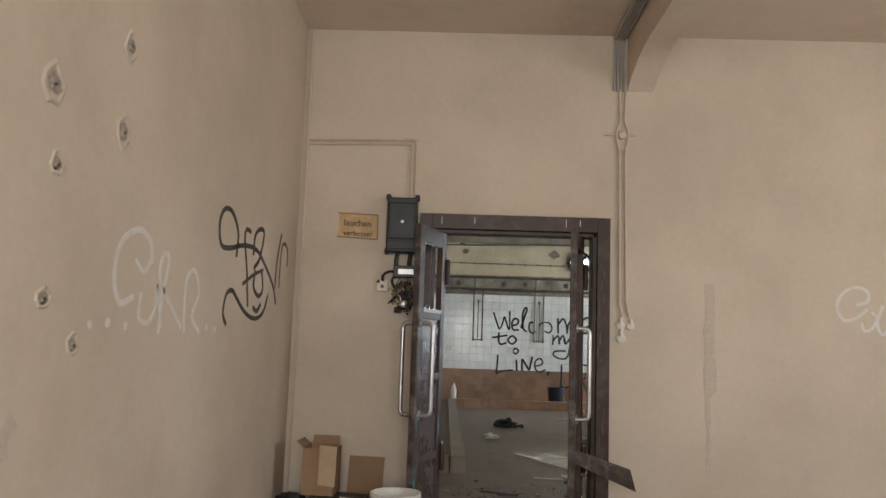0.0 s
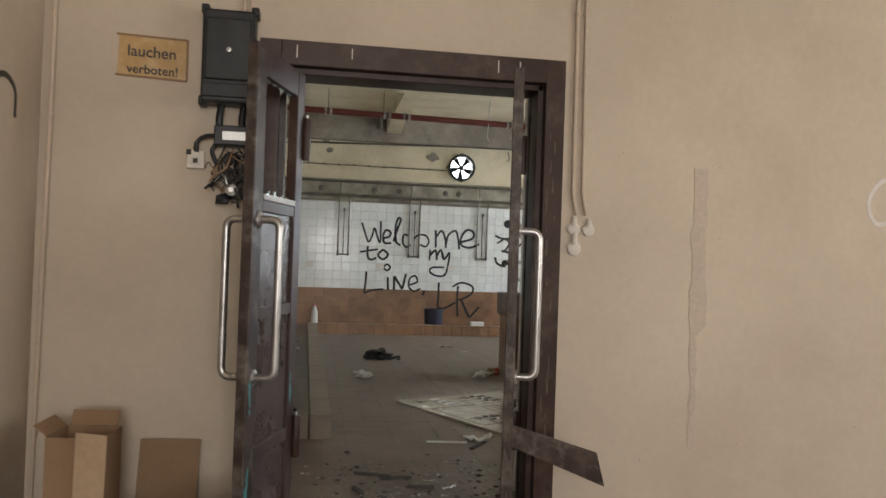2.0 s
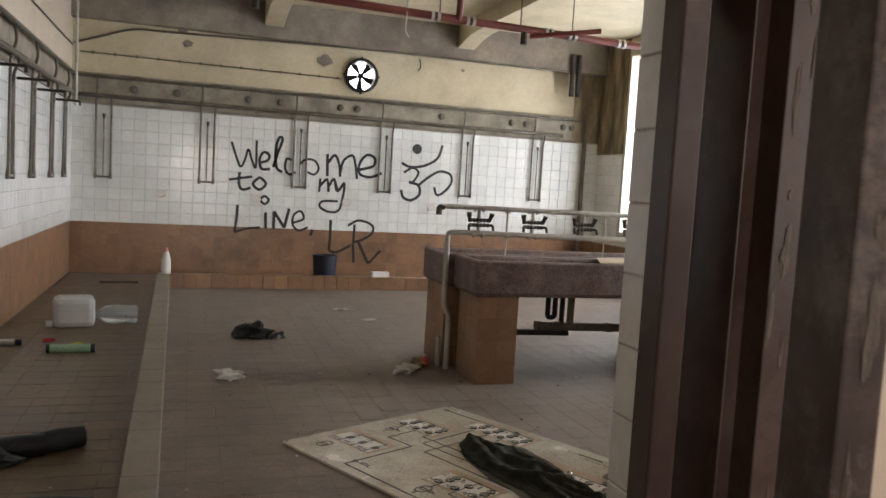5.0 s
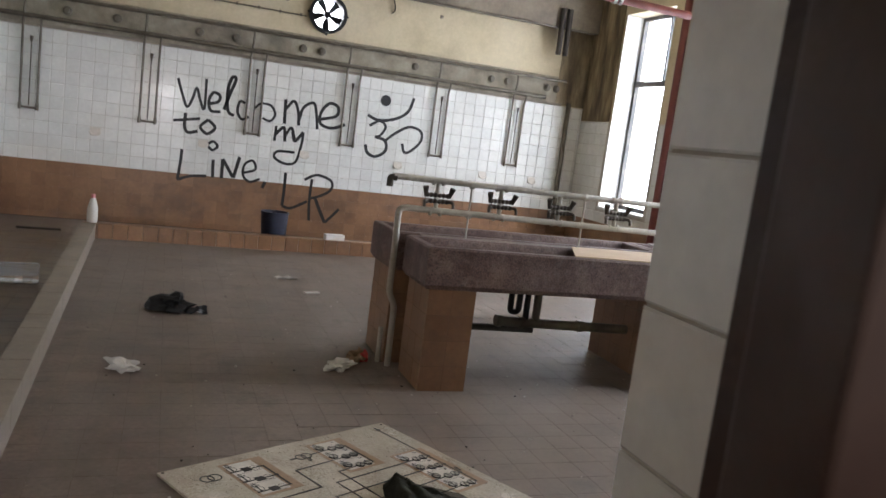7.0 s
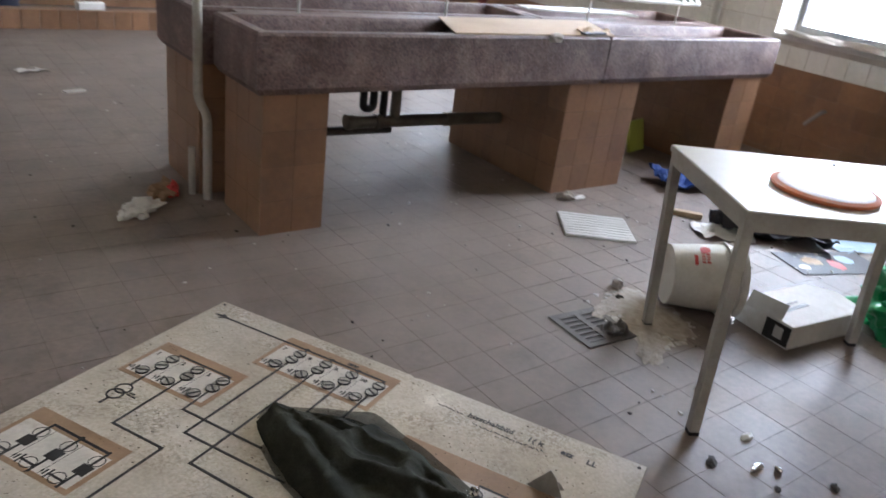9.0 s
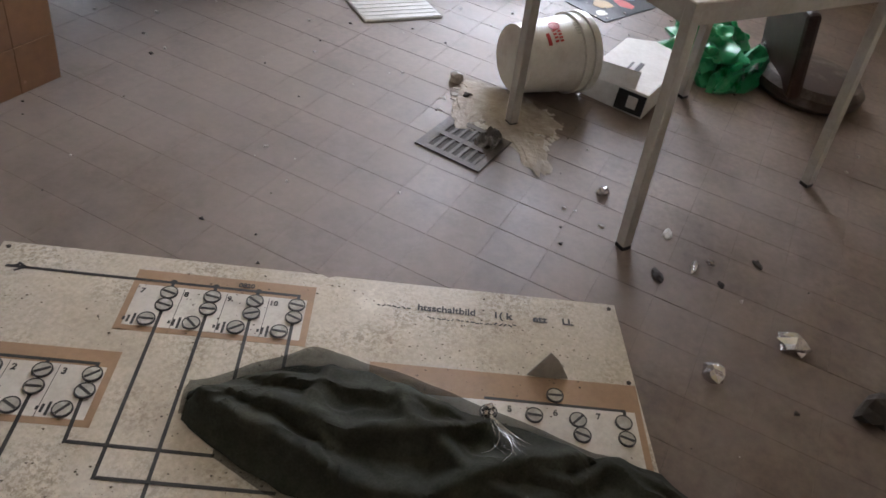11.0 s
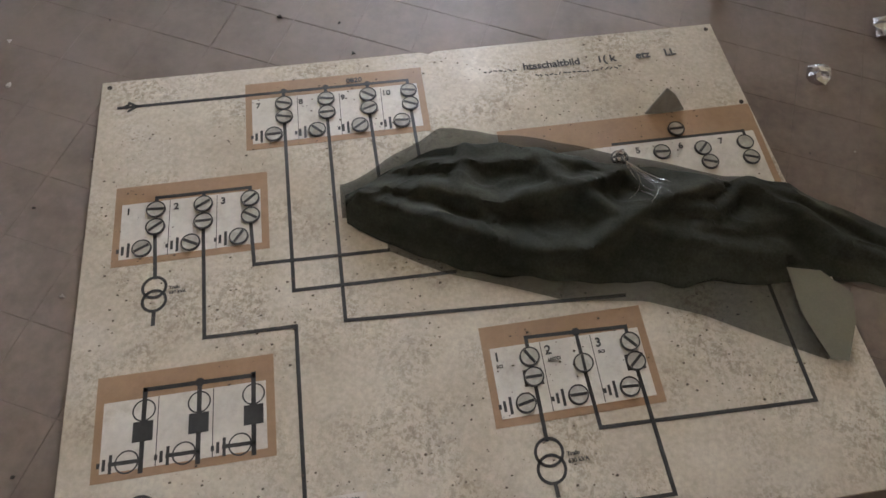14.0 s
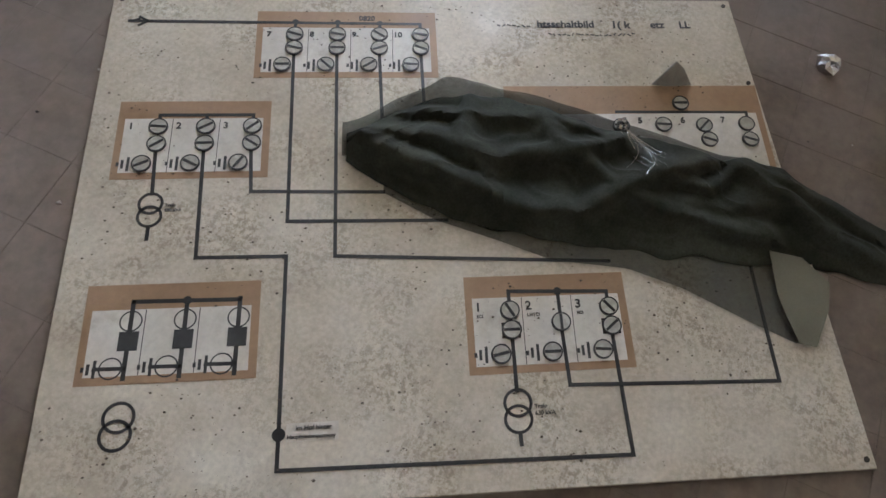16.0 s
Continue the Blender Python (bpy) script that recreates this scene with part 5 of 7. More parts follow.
f1 = field(0.349, 0.054, 0.793, 0.261)
f2 = field(0.061, 0.329, 0.399, 0.537, 0.048)
f3 = field(0.062, 0.788, 0.405, 0.998, 0.055)
f4 = field(0.831, 0.798, 1.185, 1.016, 0.05)
f5 = field(0.955, 0.288, 1.615, 0.60, 0.085)
for k, (u, n) in enumerate(((0.443, "7"), (0.547, "8"), (0.651, "9"), (0.754, "10"))):
    disc(u, 0.128, angle=(20, 12, 35, 10)[k])
    disc(u, 0.171, angle=(15, 0, -20, 25)[k])
    disc(u - 0.026, 0.222, angle=(0, 45, -35, 5)[k])
    earth(u - 0.055, 0.224)
    label_text(n, u - 0.068, 0.135, 0.022)
    if k < 3:
        line([(u + 0.033, 0.112), (u + 0.033, 0.243)], 0.0015)
line([(0.047, 0.088), (0.754, 0.092), (0.754, 0.112)])
line([(0.055, 0.088), (0.072, 0.079)], 0.005)
line([(0.090, 0.088), (0.070, 0.075)], 0.006)
line([(0.090, 0.088), (0.070, 0.101)], 0.006)
for u, v in ((0.443, 0.088), (0.547, 0.089), (0.652, 0.091)):
    bm = bmesh.new()
    add_disc(bm, u, v, 0.008, put_b, 0.0016, 14)
    part("node", bm, INK, board)
    line([(u, v), (u, 0.11)])
line([(0.443, 0.19), (0.451, 0.650), (0.80, 0.657)])
line([(0.547, 0.19), (0.556, 0.737), (1.16, 0.770)])
line([(0.651, 0.19), (0.660, 0.45)])
line([(0.754, 0.19), (0.760, 0.40)])
label_text("0820", 0.60, 0.082, 0.020)
for k, u in enumerate((0.152, 0.256, 0.360)):
    disc(u, 0.400, angle=(5, -30, -40)[k])
    disc(u + 0.001, 0.446, angle=(-35, 0, 35)[k])
    disc(u - 0.025, 0.498, angle=(-25, 30, -55)[k])
    earth(u - 0.054, 0.498)
    label_text(str(k + 1), u - 0.066, 0.405, 0.024)
    if k < 2:
        line([(u + 0.03, 0.38), (u + 0.03, 0.52)], 0.0015)
line([(0.152, 0.385), (0.152, 0.367), (0.360, 0.368), (0.360, 0.385)])
line([(0.256, 0.367), (0.256, 0.385)])
line([(0.153, 0.464), (0.159, 0.574)])
ring(0.159, 0.598, 0.024)
ring(0.160, 0.630, 0.024)
line([(0.161, 0.655), (0.161, 0.684)])
line([(0.257, 0.464), (0.266, 0.731), (0.453, 0.734), (0.458, 1.112), (0.458, 1.180), (1.154, 1.194), (1.145, 0.945)])
line([(0.361, 0.464), (0.368, 0.573), (0.66, 0.581)])
for k, u in enumerate((0.155, 0.260, 0.365)):
    ring(u, 0.868, 0.021, 0.003)
    line([(u, 0.826), (u, 0.986)], 0.009)
    part("breaker_symbol", quad_plate([(u - 0.019, 0.89), (u + 0.019, 0.89), (u + 0.019, 0.93), (u - 0.019, 0.93)], 0.001, 0.0018), INK, board)
    ring(u - 0.026, 0.965, 0.021, 0.003)
    line([(u - 0.056, 0.965), (u, 0.966)], 0.008)
    earth(u - 0.056, 0.965)
    if k < 2:
        line([(u + 0.027, 0.845), (u + 0.027, 0.98)], 0.0018)
line([(0.155, 0.826), (0.365, 0.829)], 0.009)
bm = bmesh.new()
add_disc(bm, 0.260, 0.827, 0.009, put_b, 0.002, 14)
part("node", bm, INK, board)
ring(0.158, 1.062, 0.028)
ring(0.156, 1.096, 0.028)
bm = bmesh.new()
add_disc(bm, 0.458, 1.113, 0.013, put_b, 0.002, 18)
part("node", bm, INK, board)
part("small_label", quad_plate([(0.472, 1.092), (0.572, 1.092), (0.572, 1.128), (0.472, 1.128)], 0, 0.0005), PAPERW, board)
label_text("im Hof hinter", 0.490, 1.106, 0.0125, 0.0002)
label_text("Hauptniederspannung", 0.474, 1.122, 0.0105, 0.0002)
for k, u in enumerate((0.927, 1.036, 1.145)):
    if k != 1:
        disc(u, 0.878, angle=(60, 0, 50)[k])
        disc(u + 0.001, 0.922, angle=(0, 0, -40)[k])
        part("square_mark", quad_plate([(u - 0.02, 0.905), (u + 0.02, 0.905), (u + 0.02, 0.94), (u - 0.02, 0.94)], 0.001, 0.0017), DIRT, board)
    else:
        disc(u, 0.909, angle=90)
    disc(u - 0.025, 0.974, angle=(-12, 0, 5)[k])
    earth(u - 0.056, 0.974)
    label_text(str(k + 1), u - 0.075, 0.878, 0.028)
    label_text(("SCI", "LHTCI", "SCI")[k], u - 0.072, 0.893, 0.010, 0.0002)
    if k < 2:
        line([(u + 0.027, 0.85), (u + 0.027, 0.998)], 0.0016)
line([(0.927, 0.86), (0.927, 0.834), (1.144, 0.842), (1.144, 0.862)])
line([(1.035, 0.838), (1.036, 0.890)])
bm = bmesh.new()
add_disc(bm, 1.035, 0.838, 0.009, put_b, 0.002, 14)
part("node", bm, INK, board)
line([(0.928, 0.942), (0.929, 1.052)])
ring(0.929, 1.077, 0.027)
ring(0.928, 1.110, 0.027)
line([(0.929, 1.138), (0.930, 1.160)])
label_text("Trafo", 0.962, 1.090, 0.012, 0.0002)
label_text("630 kVA", 0.962, 1.104, 0.012, 0.0002)
label_text("Trafo", 0.190, 0.607, 0.010, 0.0002)
label_text("630 kVA", 0.190, 0.619, 0.010, 0.0002)
line([(1.036, 0.928), (1.041, 1.046), (1.496, 1.062), (1.490, 0.780)])
for u, v, a in ((1.404, 0.343, 0), (1.349, 0.407, 5), (1.454, 0.41, -45), (1.460, 0.452, 20), (1.566, 0.407, None), (1.567, 0.453, 20), (1.24, 0.41, 10)):
    disc(u, v, angle=a)
line([(1.235, 0.367), (1.573, 0.371), (1.573, 0.390)])
for u, n in ((1.285, "5"), (1.395, "6"), (1.50, "7")):
    label_text(n, u, 0.402, 0.024)
label_text("htsschaltbild", 1.058, 0.099, 0.031, 0.0007)
label_text("1( k", 1.258, 0.100, 0.032, 0.0008)
label_text("etz", 1.365, 0.099, 0.032, 0.0008)
label_text("LL", 1.445, 0.099, 0.032, 0.0008)
rng = random.Random(3)
for k in range(26):
    u = 1.0 + k * 0.0125 if k > 6 else 0.955 + k * 0.013
    v = 0.122 if k > 6 else 0.095
    line([(u, v + rng.uniform(-0.004, 0.004)), (u + rng.uniform(0.002, 0.008), v + rng.uniform(-0.004, 0.004))], 0.003)
FLAKE = surf("shed_dirt", [(0.07, 0.055, 0.04), (0.14, 0.11, 0.085)], 20, 0.9, 0.2)
verts, faces = [], []
rng = random.Random(13)
for _ in range(2600):
    u, v, r = rng.uniform(0.02, 1.58), rng.uniform(0.02, 1.22), 0.0007 + 0.0034 * rng.random() ** 2.5
    if noise.noise(Vector((u * 4, v * 4, 3))) < -0.05:
        continue
    k = len(verts)
    for a in range(4):
        verts.append(tuple(put_b(u + r * math.cos(a * 1.57 + u * 9), v + r * rng.uniform(0.5, 1) * math.sin(a * 1.57 + u * 9), 0.0013)))
    verts.append(tuple(put_b(u, v, 0.0013 + r * 0.6)))
    faces += [(k, k + 1, k + 4), (k + 1, k + 2, k + 4), (k + 2, k + 3, k + 4), (k + 3, k, k + 4)]
me = bpy.data.meshes.new("dirt_specks")
me.from_pydata(verts, [], faces)
me.materials.append(FLAKE)
o = tagged(new("dirt_specks", me), "dark specks of dirt on the board", "dirt", kind="stuff")
o.location = (BX, BY, 0)


# dark net cloth heaped on the board
def interp(x, xs, ys):
    return float(np.interp(x, xs, ys))


CU = (0.575, 0.60, 0.69, 0.81, 0.91, 1.06, 1.18, 1.37, 1.48, 1.63, 1.71, 1.83, 1.98)
CT = (0.402, 0.392, 0.345, 0.290, 0.295, 0.335, 0.389, 0.458, 0.512, 0.535, 0.605, 0.69, 0.80)
CB = (0.498, 0.525, 0.585, 0.655, 0.690, 0.725, 0.745, 0.775, 0.795, 0.800, 0.820, 0.86, 0.90)


FOLDS = (
    ([(0.60, 0.45), (0.75, 0.72), (0.95, 0.86), (1.10, 0.82), (1.20, 0.62), (1.32, 0.34), (1.44, 0.15)], 0.024, 0.035),
    ([(0.62, 0.30), (0.80, 0.48), (0.95, 0.56), (1.10, 0.42), (1.22, 0.15)], 0.020, 0.032),
    ([(0.86, 0.04), (0.83, 0.40), (0.90, 0.66)], 0.016, 0.028),
    ([(1.02, 0.10), (1.06, 0.36), (1.20, 0.60), (1.36, 0.74), (1.52, 0.80)], 0.018, 0.030),
    ([(1.50, 0.10), (1.58, 0.40), (1.66, 0.66), (1.82, 0.78)], 0.018, 0.030),
    ([(1.24, 0.12), (1.30, 0.40), (1.41, 0.46), (1.50, 0.14)], 0.016, 0.026),
    ([(0.72, 0.12), (0.90, 0.20), (1.05, 0.12), (1.22, 0.10)], 0.014, 0.026),
    ([(1.50, 0.12), (1.64, 0.26), (1.80, 0.36)], 0.016, 0.028),
    ([(1.30, 0.62), (1.45, 0.55), (1.60, 0.52)], 0.012, 0.030))


def fold_height(u, v):
    """The cloth's folds: rounded ridges along curves, each steeper on one side."""
    z = 0.0
    for pts, amp, width in FOLDS:
        best = 9.0
        side = 1
        for (u0, t0), (u1, t1) in zip(pts, pts[1:]):
            a = (u0, interp(u0, CU, CT) * (1 - t0) + interp(u0, CU, CB) * t0)
            b = (u1, interp(u1, CU, CT) * (1 - t1) + interp(u1, CU, CB) * t1)
            dx, dy = b[0] - a[0], b[1] - a[1]
            s = min(1, max(0, ((u - a[0]) * dx + (v - a[1]) * dy) / (dx * dx + dy * dy)))
            ex, ey = u - a[0] - s * dx, v - a[1] - s * dy
            d = math.hypot(ex, ey)
            if d < best:
                best, side = d, (1 if ex * dy - ey * dx > 0 else -1)
        w = width * (1.5 if side > 0 else 0.6)
        z = max(z, amp * math.exp(-(best / w) ** 2)) + 0.25 * min(z, amp * math.exp(-(best / w) ** 2))
    return z


def cloth_z(u, t):
    w = max(0, math.sin(math.pi * min(max(t, 0), 1)))
    along = min(1, (u - 0.555) / 0.05) * min(1, max(0.0, (2.02 - u) / 0.35))
    v = interp(u, CU, CT) * (1 - t) + interp(u, CU, CB) * t
    du, dv = 0.02 * noise.noise(Vector((u * 7, v * 7, 1))), 0.02 * noise.noise(Vector((u * 7, v * 7, 5)))
    crease = max(0.0, 1 - 3.2 * abs(noise.noise(Vector((u * 6 + 6 * du * 20, v * 9 + dv * 60, 2))))) ** 2
    soft = noise.noise(Vector((u * 5, v * 8, 3))) + 0.4 * noise.noise(Vector((u * 14, v * 18, 7)))
    return 0.004 + w ** 0.4 * along * max(0.004, 0.012 + 1.9 * fold_height(u + du, v + dv) + 0.007 * soft + 0.007 * crease)


bm = bmesh.new()
NU, NV = 170, 56
rows = []
for i in range(NU + 1):
    u = 0.575 + (1.98 - 0.575) * i / NU
    a, b = interp(u, CU, CT), interp(u, CU, CB)
    a += 0.024 * max(0, min(1, (1.5 - u) / 0.3)) + 0.016 * noise.noise(Vector((u * 14, 0, 1)))
    b += 0.020 * noise.noise(Vector((u * 12, 5, 1)))
    base = 0.0 if u < 1.60 else -BT * min(1, (u - 1.60) / 0.06)
    rows.append([bm.verts.new(put_b(u, a + (b - a) * k / NV, base + cloth_z(u, k / NV))) for k in range(NV + 1)])
for p, q in zip(rows, rows[1:]):
    for k in range(NV):
        bm.faces.new((p[k], p[k + 1], q[k + 1], q[k]))
cloth = thing("net_cloth", pose(BX, BY, 0), "crumpled dark green net cloth heaped across the board", "cloth")
part("folded_net", bm, CLOTH, cloth, smooth=True)
bm = bmesh.new()
rows = []
for i in range(91):
    u = 0.565 + (1.56 - 0.565) * i / 90
    a = interp(u, CU, CT)
    out = 0.010 + 0.016 * noise.noise(Vector((u * 9, 3, 6))) + 0.012 * math.exp(-((u - 0.80) / 0.13) ** 2)
    rows.append([bm.verts.new(put_b(u, a - out + (0.085 + out) * k / 8, 0.003 + 0.016 * math.sin(math.pi * k / 9) * (0.6 + noise.noise(Vector((u * 8, k * 0.2, 2)))))) for k in range(9)])
for p, q in zip(rows, rows[1:]):
    for k in range(8):
        bm.faces.new((p[k], p[k + 1], q[k + 1], q[k]))
part("net_margin", bm, NET, cloth, "see-through margin of the net", smooth=True)
bm = bmesh.new()
VU = (0.66, 0.78, 0.91, 1.03, 1.20, 1.32, 1.45, 1.56, 1.60)
VB = (0.585, 0.66, 0.712, 0.765, 0.792, 0.845, 0.925, 0.988, 0.94)
rows = []
for i in range(61):
    u = 0.66 + 0.94 * i / 60
    a, b = interp(u, CU, CB) - 0.10, interp(u, VU, VB)
    b = max(b, a + 0.02)
    rows.append([bm.verts.new(put_b(u, a + (b - a) * k / 12, 0.0045 + 0.010 * max(0, noise.noise(Vector((u * 6, k * 0.3, 4))) + 0.1) * (1 - (k / 12) ** 3))) for k in range(13)])
for p, q in zip(rows, rows[1:]):
    for k in range(12):
        bm.faces.new((p[k], p[k + 1], q[k + 1], q[k]))
part("thin_flap", bm, VEIL, cloth, "thin see-through layer of the net", smooth=True)
bm = bmesh.new()
tip = [(1.535, 0.765), (1.610, 0.785), (1.660, 0.850), (1.640, 0.915), (1.590, 0.998), (1.552, 0.988), (1.530, 0.880)]
c = bm.verts.new(put_b(1.59, 0.87, 0.019))
edge = [bm.verts.new(put_b(a, b, 0.0165)) for a, b in tip]
for k in range(len(edge)):
    bm.faces.new((c, edge[k], edge[(k + 1) % len(edge)]))
part("pale_end", bm, OLIVE, cloth, "pale olive end of the net", smooth=True)
rng = random.Random(6)
for k in range(14):
    u0, t0, du, dt = 1.238, 0.10, rng.uniform(-0.04, 0.11), rng.uniform(0.08, 0.42)
    bend = rng.uniform(-0.05, 0.05)
    pts = []
    for q in range(7):
        g = q / 6
        uu, tt = u0 + du * g + bend * math.sin(3.1 * g), t0 + dt * g
        a, b = interp(uu, CU, CT), interp(uu, CU, CB)
        pts.append(put_b(uu, a + (b - a) * tt, cloth_z(uu, tt) + 0.0015))
    part("thread", tube(pts, 0.00042, 4), FOIL, cloth)
part("tie", lump(0.015, 0.012, 0.016, 2, 0.6, 2), FOIL, cloth, "shiny knot of thread").location = put_b(1.238, 0.412, 0.006)
sh = thing("china_shard", pose(*(Vector((BX, BY, 0)) + put_b(1.392, 0.285)), 0, 0, -62), "curved grey shard of a broken cup on the board", "shard")
part("shell", prism([(-0.055, 0), (-0.02, -0.004), (0.018, -0.004), (0.05, 0), (0.036, 0.022), (0.02, 0.045), (-0.002, 0.062), (-0.024, 0.036)], -0.003, 0.003, pose(0, 0, 0.003, 62)), CHINA, sh, bevel=0.0015)
part("broken_rim", prism([(0.012, 0), (0.05, 0), (0.036, 0.022), (0.018, 0.024)], -0.003, 0.003, pose(0.004, 0.008, 0.003, 50, 0, 34)), CHINA, sh, bevel=0.0015)

# shards on the floor
for i, (x, y, rx, ry, rz, mt) in enumerate(((3.41, 8.69, 0.030, 0.012, 0.010, FOIL), (3.30, 8.78, 0.028, 0.016, 0.008, DIRT), (2.99, 8.55, 0.032, 0.024, 0.03, FOIL), (3.245, 8.37, 0.045, 0.035, 0.02, FOIL), (3.60, 9.05, 0.022, 0.016, 0.018, FOIL), (3.52, 8.80, 0.03, 0.014, 0.008, PIPE), (3.555, 8.515, 0.02, 0.012, 0.008, DIRT), (3.95, 9.77, 0.028, 0.022, 0.025, RUBBLE), (3.87, 9.68, 0.018, 0.014, 0.012, DIRT), (4.525, 10.70, 0.06, 0.02, 0.03, RUBBLE), (4.62, 10.68, 0.05, 0.018, 0.012, PAPER), (3.38, 8.60, 0.014, 0.009, 0.006, DIRT), (3.46, 8.65, 0.014, 0.008, 0.01, FOIL), (3.1, 8.15, 0.05, 0.04, 0.05, DIRT))):
    lone("floor_shard", lump(rx, ry, rz, i * 1.7, 0.6, 2), mt, pose(x, y, 0.0, 0, 0, 37 * i), ("silvery broken shard on the tiles" if mt is FOIL else "small broken lump on the tiles"), "shard", "shards on the floor")

# floor drain
drain = thing("floor_drain", pose(3.565, 9.55, 0.0, 0, 0, -4), "rusty cast grating of a floor drain with a chipped surround", "drain")
rows = [(-0.125, -0.125, 0.0, 0.125, -0.098, 0.006), (-0.125, 0.098, 0.0, 0.125, 0.125, 0.006), (-0.125, -0.098, 0.0, -0.098, 0.098, 0.006), (0.098, -0.098, 0.0, 0.125, 0.098, 0.006), (-0.014, -0.098, 0.0, 0.014, 0.098, 0.006)]
part("rim", boxes(*rows), STEEL_D := surf("rusted_cast_iron", [(0.085, 0.074, 0.064), (0.16, 0.138, 0.12)], 12, 0.7, 0.2), drain)
# no depth here: a thin dark plate paints the shade below the bars
part("pit", box(-0.097, -0.097, 0.0005, 0.097, 0.097, 0.0012), DIRT, drain, "dark plate standing for the shaded pit beneath the grating")
for k in range(7):
    y = -0.095 + k * 0.0305
    part("bar", boxes((-0.098, y, 0.001, -0.014, y + 0.012, 0.0055), (0.014, y, 0.001, 0.098, y + 0.012, 0.0055)), STEEL_D, drain)
part("bent_plate", sheet(0.10, 0.08, 9, 0.05, 8), STEEL_D, drain).location = (0.06, -0.07, 0.008)

CEMENT = surf("spilt_cement", [(0.30, 0.255, 0.205), (0.42, 0.37, 0.31)], 14, 0.9, 0.3, stain=(0.20, 0.16, 0.125), stain_scale=9, stain_amount=0.7)
for i, (x, y, rx, ry) in enumerate(((3.85, 9.47, 0.15, 0.12), (3.68, 9.34, 0.13, 0.05), (3.92, 9.62, 0.12, 0.10), (3.77, 9.64, 0.05, 0.12))):
    lone("cement_patch", lump(rx, ry, 0.005, 90 + i, 0.7, 3), CEMENT, pose(x, y, 0.0005, 0, 0, 35 * i), "pale spilt cement dried on the tiles", "cement", "cement patches")

# bucket on its side
pb = thing("paint_bucket", pose(4.13, 9.49, 0.148, 0, 88, -38), "white paint bucket lying on its side with red print", "bucket")
part("body", lathe([(0, 0), (0.128, 0), (0.150, 0.27), (0.158, 0.27), (0.158, 0.30), (0.148, 0.30), (0.145, 0.27), (0.124, 0.006), (0, 0.006)], 40, pose(0, 0, -0.15)), WPLASTIC, pb, smooth=True)
part("rib", lathe([(0.145, 0.225), (0.156, 0.228), (0.156, 0.236), (0.147, 0.24)], 40, pose(0, 0, -0.15)), WPLASTIC, pb, smooth=True)


def put_pb(a, b, h):
    ang = radians(250) + a / 0.14
    r = 0.1285 + (b + 0.15) * 0.0815 + h
    return Vector((r * math.sin(ang), r * math.cos(ang), b))


bm = bmesh.new()
add_disc(bm, 0.02, -0.02, 0.022, put_pb, 0.0015)
part("red_spot", bm, RED, pb, "red printed spot")
for a0, b0, w in ((-0.05, -0.02, 0.09), (-0.05, 0.0, 0.08), (-0.06, -0.05, 0.05)):
    bm = bmesh.new()
    for k in range(6):
        add_ribbon(bm, [(a0 + k * w / 6, b0 - 0.02), (a0 + k * w / 6 + 0.002, b0 - 0.006)], 0.008, put_pb, 0.0012)
    part("red_print", bm, RED, pb)
bm = bmesh.new()
for k in range(5):
    add_ribbon(bm, [(-0.03 + k * 0.012, 0.06), (-0.03 + k * 0.012, 0.075)], 0.005, put_pb, 0.0012)
part("grey_print", bm, PIPE, pb)

# printed carton
pc = thing("printed_carton", pose(4.46, 9.18, 0, 0, 0, -3), "crushed white printer-supply carton with black end print", "box")
part("body", prism([(-0.26, -0.12), (0.22, -0.15), (0.27, 0.02), (0.20, 0.13), (-0.24, 0.15)], 0, 0.105), PAPER, pc, bevel=0.004)
part("end_print", box(-0.262, -0.115, 0.01, -0.2595, 0.0, 0.095, m=pose(0, 0, 0, 0, 0, 0)), BLACK, pc)
part("end_label", box(-0.2635, -0.085, 0.03, -0.262, -0.045, 0.08), PAPER, pc)
part("dark_bar", boxes((-0.15, -0.02, 0.1052, 0.0, 0.0, 0.1062), (-0.15, 0.02, 0.1052, -0.02, 0.03, 0.1062)), INK, pc)
part("open_flap", box(0, -0.08, 0, 0.07, 0.08, 0.003, m=Matrix.Translation((-0.26, 0.02, 0.10)) @ pose(0, 0, 0, 0, -65, 8)), PAPER, pc)

# plastic tile mat
mat_ = thing("drain_mat", pose(4.375, 10.31, 0.0, 0, 0, -36), "white ribbed plastic mat lying on the floor", "mat")
part("sheet", box(-0.185, -0.155, 0.001, 0.185, 0.155, 0.010), SILL, mat_)
for k in range(9):
    part("rib", box(-0.18, -0.15 + k * 0.036, 0.010, 0.18, -0.15 + k * 0.036 + 0.026, 0.013), SILL, mat_)

# rags, papers and rubbish beneath the windows
lone("black_trousers", sheet(0.62, 0.24, 41, 0.10, 26, 0.006, 0.5), DENIM, pose(5.30, 9.86, 0.001, 0, 0, -42), "crumpled black trousers on the floor", "clothing")
lone("blue_cloth", sheet(0.46, 0.26, 42, 0.09, 20, 0.004, 0.5), BLUE, pose(5.55, 10.62, 0.001, 0, 0, -25), "crumpled blue cloth on the floor", "cloth")
lone("blue_tarpaulin", sheet(0.7, 0.3, 43, 0.09, 20, 0.003, 0.4), BLUE, pose(5.75, 10.1, 0.001, 0, 0, -20), "crumpled blue plastic sheet on the floor", "sheet")
lone("pale_blue_sheet", sheet(0.8, 0.36, 44, 0.04, 16, 0.002), LBLUE, pose(5.95, 9.6, 0.001, 0, 0, -15), "pale blue sheet on the floor", "sheet")
lone("white_paper", sheet(0.3, 0.22, 45, 0.03, 10), PAPER, pose(5.05, 10.0, 0.001, 0, 0, -30), "white paper lying on the floor", "paper")
